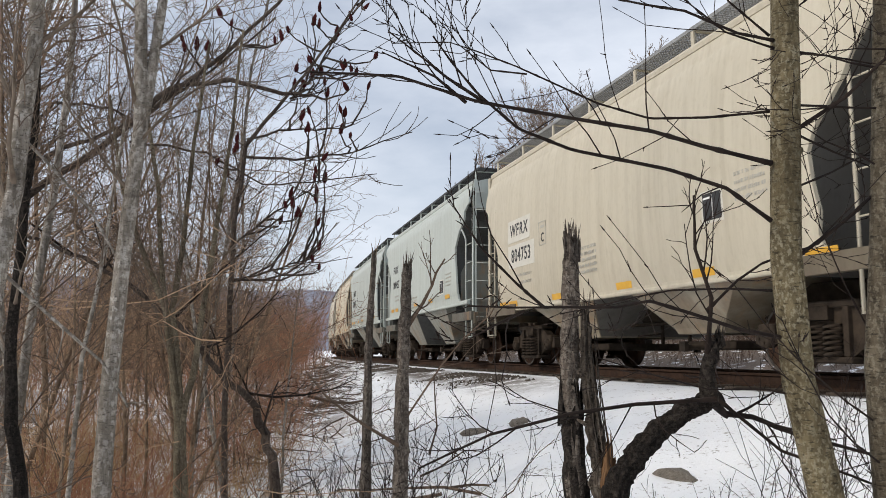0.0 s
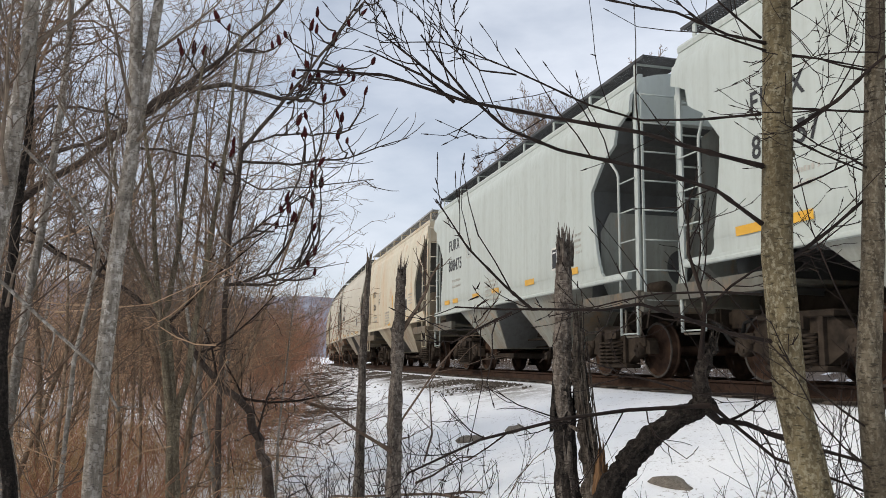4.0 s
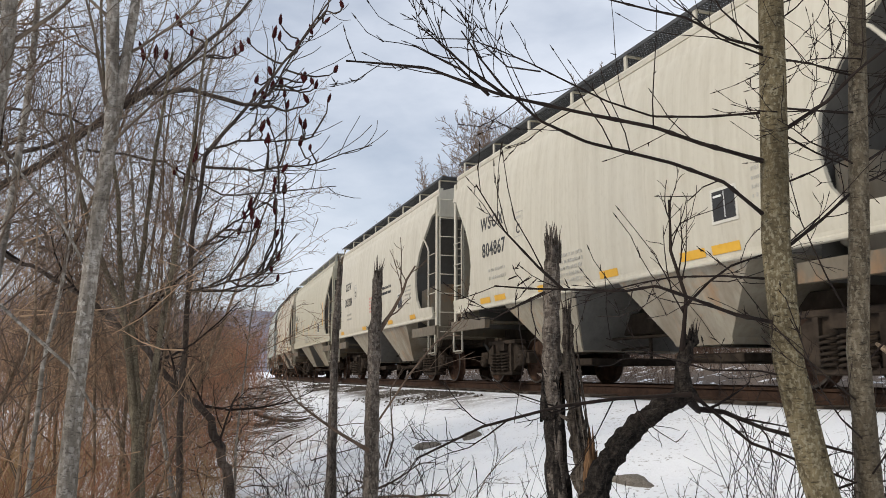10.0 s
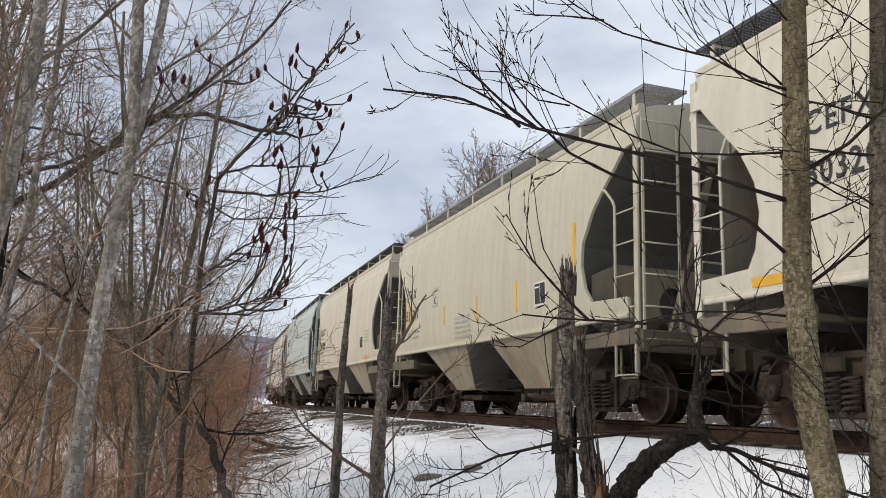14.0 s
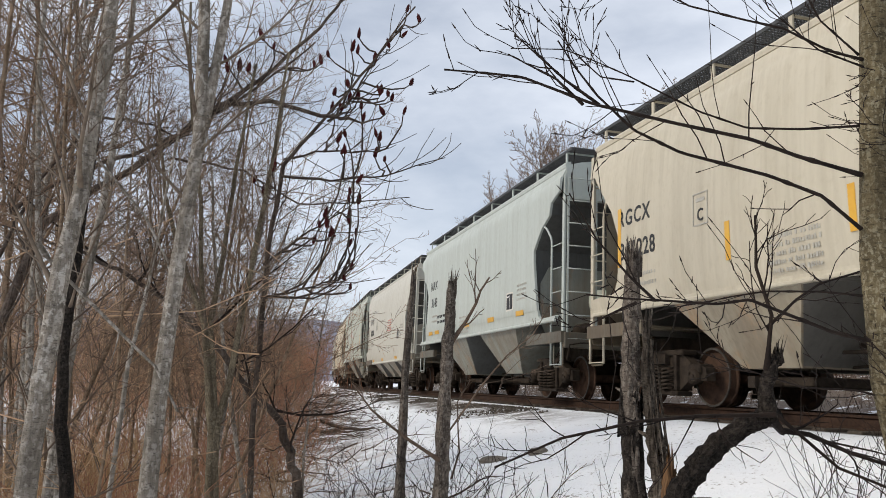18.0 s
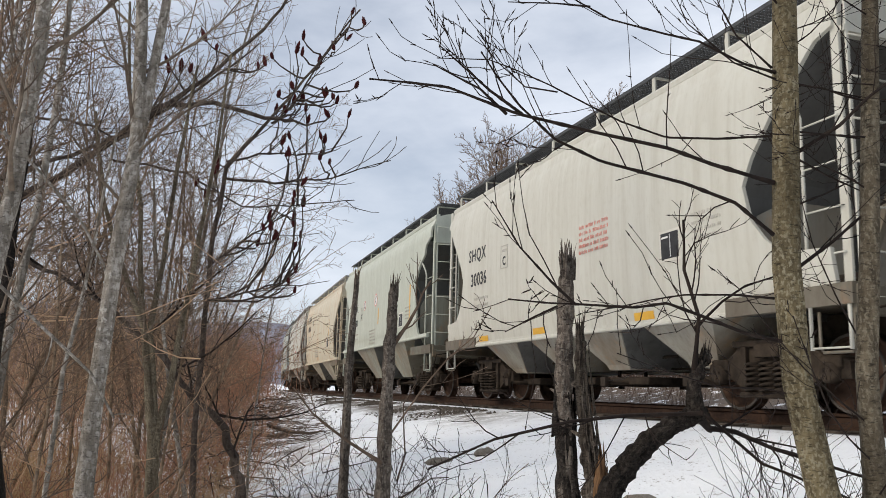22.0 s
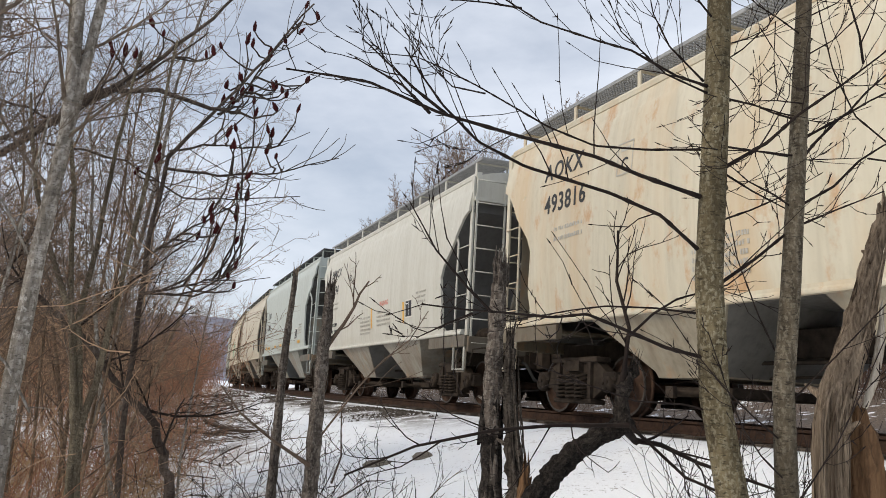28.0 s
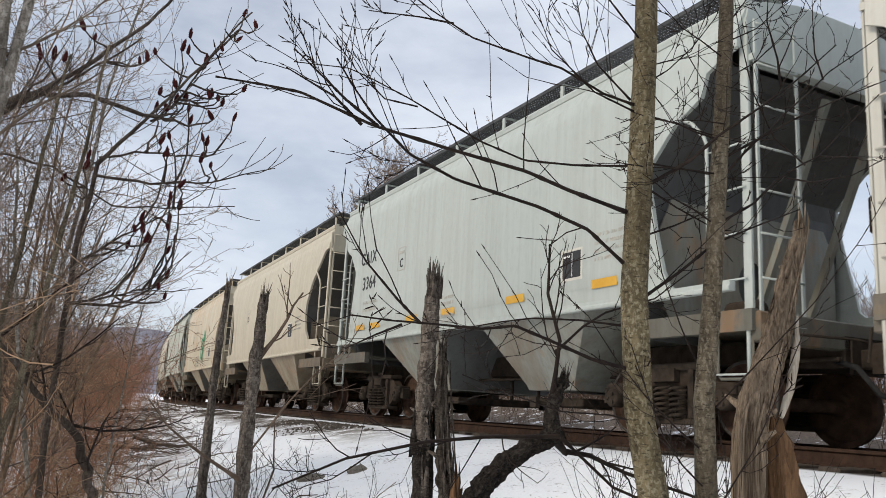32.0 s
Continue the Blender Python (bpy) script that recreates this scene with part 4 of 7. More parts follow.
    end = HALF - POST_IN
    if code:
        my, mz, ms = extras.get("mark", (2.35, 3.10, 0.36))
        on_side("reporting_mark", txt(code, ms, BLACK_INK, 1.2), end - my, mz)
        on_side("car_number", txt(number, ms * 1.04, BLACK_INK, 1.1), end - my - 0.1, mz - 0.53)
        tagged(put("weight_stencil", cached(("bars", 2), lambda: bars(2, 0.8, 0.06, 0.15, 2).mesh("weight_stencil", GREY_INK)), at=side_pose(end - my - 0.25, mz - 0.93)), kind="stuff")
    plate_z = extras.get("mark", (0, 3.1))[1] - 0.25
    by, bz2 = extras.get("box", (-3.08, 2.06))
    on_side("clearance_plate", cached(("plate",), lambda: Geo().box(-0.17, 0.17, -0.002, 0.002, 0.21, 0.225).box(-0.17, 0.17, -0.002, 0.002, -0.225, -0.21).box(-0.17, -0.155, -0.002, 0.002, -0.225, 0.225).box(0.155, 0.17, -0.002, 0.002, -0.225, 0.225).box(-0.1, 0.1, -0.002, 0.002, 0.1, 0.15).mesh("clearance_plate", GREY_INK)), end - 3.45, plate_z)
    on_side("plate_letter", txt("C", 0.24, BLACK_INK), end - 3.45, plate_z - 0.09)
    def stencil_box():
        return Geo().box(-0.21, 0.17, -0.002, 0.002, -0.17, 0.17).mesh("service_stencil", BLACK_INK)
    on_side("stencil_frame", cached(("svcf",), lambda: Geo().box(-0.245, 0.205, 0.001, 0.003, -0.205, 0.205).mesh("stencil_frame", PATCH_WHITE)), by, bz2)
    on_side("service_stencil", cached(("svc",), stencil_box), by, bz2)
    on_side("stencil_line", cached(("svcl",), lambda: Geo().box(-0.012, -0.002, -0.004, 0.0, -0.15, 0.15).mesh("stencil_line", WHITE_INK)), by, bz2)
    on_side("stencil_line", cached(("svcm",), lambda: Geo().box(-0.19, -0.05, -0.004, 0.0, 0.10, 0.125).mesh("stencil_line", WHITE_INK)), by, bz2)
    on_side("repair_stencil", cached(("bars", 4), lambda: bars(4, 0.6, 0.045, 0.1, 4).mesh("repair_stencil", GREY_INK)), by - 0.75, bz2 + 0.3, "", "stuff")
    on_side("notice_stencil", cached(("bars", 6, bool(extras.get("red"))), lambda: bars(5, 0.9, 0.055, 0.1, 6).mesh("notice_stencil", RED_INK if extras.get("red") else GREY_INK)), extras.get("red_y", 0.6), extras.get("red_z", 2.9) if extras.get("red") else 2.0, "", "stuff")
    if extras.get("note"):
        on_side("builder_stencil", cached(("bars", 8), lambda: bars(2, 1.15, 0.075, 0.15, 8).mesh("builder_stencil", BLACK_INK)), -1.62, 2.56, "", "stuff")
    bz = st["side"][0][0]
    for y in extras.get("tape", (-3.72, -1.72, 0.35, 1.78, 3.52, 4.3)):
        on_side("reflector", cached(("tape",), lambda: Geo().box(-0.24, 0.24, -0.002, 0.002, -0.055, 0.055).mesh("reflector", ORANGE_TAPE)), y, st.get("tape_z", bz + 0.09), "yellow reflective strip")
    for y, z, h in extras.get("upright", ()):
        on_side("reflector", cached(("uptape", h), lambda: Geo().box(-0.05, 0.05, -0.002, 0.002, -h / 2, h / 2).mesh("reflector", ORANGE_TAPE)), y, z, "upright yellow reflective strip")
    for text, y, z, size in extras.get("words", ()):
        on_side("lettering", txt(text, size, BLACK_INK), y, z)
    if extras.get("warn"):
        on_side("lettering", txt("WARNING", 0.16, RED_INK), *extras["warn"], "faded red warning word")
        on_side("warning_stencil", cached(("bars", 11), lambda: bars(4, 1.1, 0.05, 0.1, 11).mesh("warning_stencil", GREY_INK)), extras["warn"][0], extras["warn"][1] - 0.2, "", "stuff")
    if extras.get("patch"):
        for dz, w in ((0.0, 0.62), (-0.53, 0.72)):
            on_side("paint_patch", cached(("patch", w), lambda: Geo().box(-w, w, 0.001, 0.003, -0.235, 0.235).mesh("paint_patch", PATCH_WHITE)), end - extras["mark"][0] - (0.1 if dz else 0.0), extras["mark"][1] + dz, "cleaner white paint patch behind the mark")
    if extras.get("seal"):
        for y, z, r in ((end - 3.9, 2.92, 0.17), (end - 5.6, 2.95, 0.21)):
            on_side("warning_disc", cached(("disc", r), lambda: Geo().prism([(r * math.cos(k * math.tau / 24), r * math.sin(k * math.tau / 24)) for k in range(24)], 1, -0.002, 0.002).mesh("warning_disc", RED_INK)), y, z, "red and white crossed-out disc")
            on_side("disc_face", cached(("face", r), lambda: Geo().prism([(0.78 * r * math.cos(k * math.tau / 24), 0.78 * r * math.sin(k * math.tau / 24)) for k in range(24)], 1, -0.004, 0.0).mesh("disc_face", WHITE_INK)), y, z)
            on_side("disc_cross", cached(("cross", r), lambda: Geo().prism([(-0.5 * r, -0.55 * r), (-0.4 * r, -0.65 * r), (0.5 * r, 0.55 * r), (0.4 * r, 0.65 * r)], 1, -0.006, 0.0).prism([(0.5 * r, -0.55 * r), (0.4 * r, -0.65 * r), (-0.5 * r, 0.55 * r), (-0.4 * r, 0.65 * r)], 1, -0.006, 0.0).mesh("disc_cross", BLACK_INK)), y, z)
    if extras.get("spray"):
        def spray():
            g, rng = Geo(), random.Random(9)
            for k in range(9):
                cx, cz, r = rng.uniform(-0.35, 0.35), rng.uniform(-0.55, 0.6), rng.uniform(0.16, 0.34)
                a0, a1 = rng.uniform(0, 6), rng.uniform(2.5, 5.5)
                arc = [(cx + r * math.cos(a0 + a1 * i / 12), cz + 1.3 * r * math.sin(a0 + a1 * i / 12)) for i in range(13)]
                for (xa, za), (xb, zb) in zip(arc, arc[1:]):
                    dx, dz = xb - xa, zb - za
                    q = 0.055 / max(1e-6, math.hypot(dx, dz))
                    g.add([(xa - dz * q, -0.002 - k * 0.0006, za + dx * q), (xb - dz * q, -0.002 - k * 0.0006, zb + dx * q), (xb + dz * q, -0.002 - k * 0.0006, zb - dx * q), (xa + dz * q, -0.002 - k * 0.0006, za - dx * q)], [(0, 1, 2, 3)])
            return g.mesh("spray_scrawl", GREEN_INK)
        on_side("spray_scrawl", cached(("spray",), spray), -1.2, 2.35, "green spray-painted scrawl")
    return car


WHEELS, TRAIN = [], []
SPEED = 5.25  # metres a second towards the eye
# where each leading corner post stands on the track at the start
LEADING_CARS = [
    (-7.3, "panel", CREAM, "cream covered hopper car with grimy streaked sides", "", "", {}),
    (5.6, "slant", CREAM, "cream covered hopper car with faded dark stencils", "WFRX", "804753", dict(bright=True, patch=True, mark=(2.2, 2.75, 0.36), tape=(-4.8, -2.7, -0.6, 1.9, 4.2, 4.75))),
    (18.5, "panel", BLUE, "pale blue-grey covered hopper car with dark stencils", "FURX", "808457", dict(mark=(2.05, 3.18, 0.36))),
    (31.25, "panel", BLUE, "pale blue covered hopper car with large black numbers", "FURX", "808475", dict(mark=(2.15, 3.21, 0.4))),
    (44.05, "round", CREAM_WARM, "cream covered hopper car with orange rust runs", "TILX", "3269", dict(bright=True, mark=(2.2, 2.88, 0.33), upright=((4.0, 2.5, 1.0), (-0.6, 2.3, 0.5)), tape=(-3.4, 0.4))),
    (56.85, "round", CREAM_PALE, "off-white covered hopper car with black lettering", "WSOX", "804867", dict(mark=(2.25, 3.04, 0.36), tape=(-3.0, -2.4, -0.5, 1.5, 3.3, 4.0))),
    (69.7, "round", CREAM_PALE, "off-white covered hopper car with yellow side-sill strips", "CEFX", "303204", dict(note=True, red=True, red_y=-0.05, red_z=2.42, mark=(2.3, 3.07, 0.36), words=(("ARI THROUGH SILL", 0.58, 1.56, 0.17),), tape=(-4.1, -1.92, -0.1, 1.25, 4.6))),
    (82.6, "round", OLIVE, "greyish cream covered hopper car with upright yellow strips", "TILX", "329747", dict(bright=True, mark=(1.6, 2.88, 0.34), upright=((1.76, 2.15, 0.45), (-0.19, 2.08, 0.5), (-2.09, 2.12, 0.55), (4.45, 2.36, 0.7), (-4.25, 2.55, 0.95)), tape=())),
    (95.4, "round", CREAM, "cream covered hopper car with yellow upright strips", "RGCX", "341228", dict(mark=(1.65, 2.88, 0.36), upright=((4.60, 2.6, 0.95), (1.79, 2.1, 0.5), (-0.3, 2.1, 0.5)), tape=(-3.6,))),
]
MIDDLE_CARS = [
    (108.25, "panel", BLUE, "pale blue covered hopper car with yellow sill strips", "IARX", "3143", dict(reservoir=True, red=False, mark=(1.76, 3.19, 0.36), words=(("LD LMT 233300  106100 KG", 3.0, 2.2, 0.11), ("LT WT  52700  23900 KG", 3.0, 2.04, 0.11)))),
    (121.2, "long_bay", WHITE, "grey-white covered hopper car with rounded sides", "SHQX", "30036", dict(four=True, mark=(2.0, 2.97, 0.36), red=True, red_y=-1.1, red_z=2.72, tape=(-5.0, -2.3, 1.0, 3.6))),
    (134.15, "panel", GREEN, "pale grey-green covered hopper car with red warning discs", "CRDX", "22688", dict(mark=(2.3, 2.92, 0.32), seal=True, upright=((-0.2, 2.4, 0.5), (-4.0, 2.4, 1.1)), tape=())),
    (147.15, "low", CREAM_WARM, "yellowed cream covered hopper car with rust stains", "AOKX", "493816", dict(bright=True, mark=(1.88, 3.60, 0.38), upright=((-3.4, 2.7, 0.7),), tape=())),
    (160.28, "low", WHITE, "chalky white covered hopper car with small black mark", "HWCX", "9194", dict(bright=True, mark=(1.68, 3.56, 0.36), box=(-2.8, 1.98), upright=((4.66, 2.25, 0.9), (0.05, 1.95, 0.5), (-2.42, 1.92, 0.46)), tape=(), warn=(-0.95, 2.25), words=(("LD LMT 233800", 4.0, 2.0, 0.14), ("LT WT   52200", 3.98, 1.80, 0.14)))),
    (173.25, "panel", BLUE, "pale blue covered hopper car with yellow sill strips", "CAIX", "3364", dict(mark=(1.75, 3.18, 0.36))),
    (186.0, "round", CREAM, "cream covered hopper car with a dark weathered end", "", "", dict(tape=())),
    (199.0, "round", CREAM_WARM, "cream covered hopper car with a green spray-painted scrawl", "", "", dict(spray=True, tape=())),
    (211.9, "panel", GREEN, "grey-green covered hopper car far down the train", "", "", dict(tape=())),
    (224.8, "round", CREAM_PALE, "off-white covered hopper car far down the train", "", "", dict(tape=())),
    (237.7, "panel", CREAM, "cream covered hopper car at the far bend", "", "", dict(tape=())),
    (250.6, "round", OLIVE, "greyish cream covered hopper car at the far bend", "", "", dict(tape=())),
]
CARS = LEADING_CARS + MIDDLE_CARS


def build_train():
    for post_at, style, colour, label, code, number, extras in CARS:
        car = hopper_car("covered_hopper_car", style, colour, label, code, number, extras)
        TRAIN.append((car, post_at - POST_IN + HALF))


def motions():
    """The train rolls past at an even speed, its wheels turning with it."""
    for car, s0 in TRAIN:
        walk(car, [(t, on_track(s0 - SPEED * t)) for t in range(33)])
    step = 0.1
    turn = -math.degrees(SPEED * step / 0.42)
    for ws, y in WHEELS:
        walk(ws, [(k * step, pose(0, y, 0.42, -turn * k)) for k in range(321)])


# ---- trees and brush ----


class Sticks:
    """Collects thin tapering stems as polylines of five points and builds them as one mesh."""
    K = 5

    def __init__(self, sides=3):
        self.p, self.r, self.sides = [], [], sides

    def add(self, pts, r0, r1):
        pts = np.asarray(pts, float)
        if len(pts) != self.K:
            t = np.linspace(0, len(pts) - 1, self.K)
            i = np.minimum(t.astype(int), len(pts) - 2)
            f = (t - i)[:, None]
            pts = pts[i] * (1 - f) + pts[i + 1] * f
        self.p.append(pts)
        self.r.append(np.linspace(r0, r1, self.K))

    def mesh(self, name, material):
        P, Rr, n, k, s = np.array(self.p), np.array(self.r), len(self.p), self.K, self.sides
        d = P[:, -1] - P[:, 0]
        d /= np.linalg.norm(d, axis=1, keepdims=True) + 1e-9
        ref = np.where(np.abs(d[:, 2:3]) > 0.8, np.array([[1.0, 0, 0]]), np.array([[0, 0, 1.0]]))
        a = np.cross(d, ref)
        a /= np.linalg.norm(a, axis=1, keepdims=True) + 1e-9
        b = np.cross(d, a)
        ang = np.arange(s) * math.tau / s
        off = a[:, None, :] * np.cos(ang)[None, :, None] + b[:, None, :] * np.sin(ang)[None, :, None]
        v = P[:, :, None, :] + off[:, None, :, :] * Rr[:, :, None, None]
        base = (np.arange(n) * k * s)[:, None, None]
        ring = (np.arange(k - 1) * s)[None, :, None]
        j = np.arange(s)[None, None, :]
        j2 = (j + 1) % s
        q = np.stack([base + ring + j, base + ring + j2, base + ring + s + j2, base + ring + s + j], -1).reshape(-1, 4)
        me = bpy.data.meshes.new(name)
        v = v.reshape(-1, 3)
        me.vertices.add(len(v))
        me.vertices.foreach_set("co", v.ravel())
        me.loops.add(q.size)
        me.loops.foreach_set("vertex_index", q.ravel().astype(np.int32))
        me.polygons.add(len(q))
        me.polygons.foreach_set("loop_start", np.arange(0, q.size, 4, dtype=np.int32))
        me.polygons.foreach_set("use_smooth", np.ones(len(q), bool))
        me.materials.append(material)
        me.update(calc_edges=True)
        return me


def wander(rng, p, d, length, bend=0.12, up=0.0, n=5):
    """A crooked line of n points from p along d, turning upwards by up."""
    p, d = np.array(p, float), np.array(d, float)
    pts = [p.copy()]
    for _ in range(n - 1):
        d = d + np.array([rng.gauss(0, bend), rng.gauss(0, bend), rng.gauss(0, bend) + up])
        d /= np.linalg.norm(d)
        p = p + d * length / (n - 1)
        pts.append(p.copy())
    return np.array(pts), d


def splay(rng, d, angle, roll=None):
    """A way that leaves d by the angle, to a chance side or to the one given."""
    d = Vector(d).normalized()
    a = d.orthogonal().normalized()
    a.rotate(Matrix.Rotation(rng.uniform(0, math.tau) if roll is None else roll, 3, d))
    return np.array(d * math.cos(angle) + a * math.sin(angle))


def twigs_on(rng, sticks, pts, r0, r1, count, length, level, angle=(0.5, 1.1), up=0.05, bend=0.14, first=0.2, floor=0.0012):
    """Side shoots on a line, with shoots of their own down to the given level."""
    pts = np.asarray(pts)
    n = len(pts)
    for k in range(count):
        f = first + (1 - first) * (k + rng.random()) / count
        i = min(int(f * (n - 1)), n - 2)
        q = f * (n - 1) - i
        p = pts[i] * (1 - q) + pts[i + 1] * q
        r = (r0 * (1 - f) + r1 * f) * rng.uniform(0.45, 0.7)
        ln = length * (1.15 - 0.7 * f) * rng.uniform(0.55, 1.2)
        line, _ = wander(rng, p, splay(rng, pts[i + 1] - pts[i], rng.uniform(*angle)), ln, bend, up)
        r = max(r, floor)
        sticks.add(line, r, max(r * 0.4, floor * 0.7))
        if level > 1:
            twigs_on(rng, sticks, line, r, r * 0.4, max(2, int(count * 0.6)), ln * 0.5, level - 1, angle, up, bend, 0.25, floor)


def sapling_meshes(seed, height, r, branches, wood, twig, crown=0.3, length=1.2, lean=0.05, level=2, up=0.07, angle=(0.55, 1.25), floor=0.0022, shoots=7):
    """Trunk, limbs and twigs of one bare young tree standing at the origin."""
    rng = random.Random(seed)
    trunk, line = Geo(), [np.array([0, 0, -0.3])]
    d = np.array([rng.gauss(0, lean), rng.gauss(0, lean), 1.0])
    n = 9
    for i in range(n):
        d = d + np.array([rng.gauss(0, 0.06), rng.gauss(0, 0.06), 0.05])
        d /= np.linalg.norm(d)
        line.append(line[-1] + d * (height + 0.3) / n)
    radii = [r * (1.12 if i == 0 else 1.0) * (1 - 0.86 * (i / n) ** 1.1) for i in range(n + 1)]
    trunk.tube(line, radii, 8)
    crown_sticks = Sticks(3)
    for k in range(branches):
        f = crown + (0.98 - crown) * (k + rng.random()) / branches
        i = min(int(f * n), n - 1)
        q = f * n - i
        p = line[i] * (1 - q) + line[i + 1] * q
        ln = length * (1.2 - 0.8 * f) * rng.uniform(0.6, 1.3)
        rr = max(r * (1 - 0.86 * f) * rng.uniform(0.35, 0.6), floor * 1.4)
        pts, _ = wander(rng, p, splay(rng, line[i + 1] - line[i], rng.uniform(*angle)), ln, 0.17, up)
        crown_sticks.add(pts, rr, rr * 0.35)
        twigs_on(rng, crown_sticks, pts, rr * 0.8, rr * 0.3, shoots, ln * 0.5, level, (0.45, 1.1), up * 0.6, 0.17, 0.15, floor)
    return trunk.mesh("trunk", wood), crown_sticks.mesh("crown", twig)


def stand(name, meshes, label, group, at, category="tree"):
    ob = thing(name, label, category, group, at)
    for nm, me in zip(("trunk", "crown"), meshes):
        part(nm, me, ob)
    return ob


def at_ground(x, y, turn=0.0, sink=0.0, lean=0.0):
    return pose(x, y, ground_z(x, y) - sink, lean, 0, turn)


def branch(parent, line, r, material, rng, count, length, level=2, angle=(0.35, 0.8), up=0.1, bend=0.12, first=0.18, floor=0.0012, thin=0.32, sides=5):
    """One branch with all its twigs as one mesh under its tree."""
    st = Sticks(sides)
    st.add(line, r, r * thin)
    foot = np.asarray(line, float)
    way = (foot[1] - foot[0]) / (np.linalg.norm(foot[1] - foot[0]) + 1e-9)
    st.add(np.array([foot[0] + way * d * r * 9 for d in (0, 0.25, 0.5, 0.75, 1.0)]), r * 1.5, r * 0.95)
    if count:
        twigs_on(rng, st, line, r * 0.75, r * thin, count, length, level, angle, up, bend, first, floor)
    return part("branch", st.mesh("branch", material), parent)


def supple(parent, main, forks, r, material, rng, count=7, length=0.27):
    """One bending branch with its forks, joint swellings, a few curved twigs and their buds."""
    st, g = Sticks(5), Geo()
    for k, line in enumerate([main] + forks):
        pts, rr = dense(line, [r * q * (0.55 if k else 0.78) for q in np.linspace(1.0, 0.32, len(line))], 7 * len(line))
        rr = [max(0.0011, v * (1.0 + 0.10 * rng.random() + (0.35 if i % 7 == 6 else 0.0))) for i, v in enumerate(rr)]
        if k == 0:
            rr[:3] = [rr[0] * 1.3, rr[1] * 1.15, rr[2] * 1.05]
        g.tube(pts, rr, 6)
        twigs_on(rng, st, pts, r * 0.55, r * 0.25, max(2, count if k == 0 else count // 2), length, 1, (0.45, 1.0), 0.13, 0.16, 0.12, 0.0010)
        twigs_on(rng, st, pts, r * 0.4, r * 0.2, 2, length * 0.8, 2, (0.4, 0.9), 0.12, 0.18, 0.35, 0.0009)
    for pts in list(st.p):
        for i in (2, 4):
            d = pts[i] - pts[i - 1]
            d = d / (np.linalg.norm(d) + 1e-9)
            side = np.array([rng.gauss(0, 0.5), rng.gauss(0, 0.5), rng.gauss(0, 0.5)]) if i == 2 else np.zeros(3)
            st.add(np.array([pts[i] + (d + side) * q for q in (-0.002, 0.002, 0.005, 0.008, 0.012)]), 0.0017, 0.0005)
    ob = part("branch", g.mesh("branch", material), parent)
    tagged(part("twig_spray", st.mesh("twig_spray", material), ob), kind="stuff")
    return ob


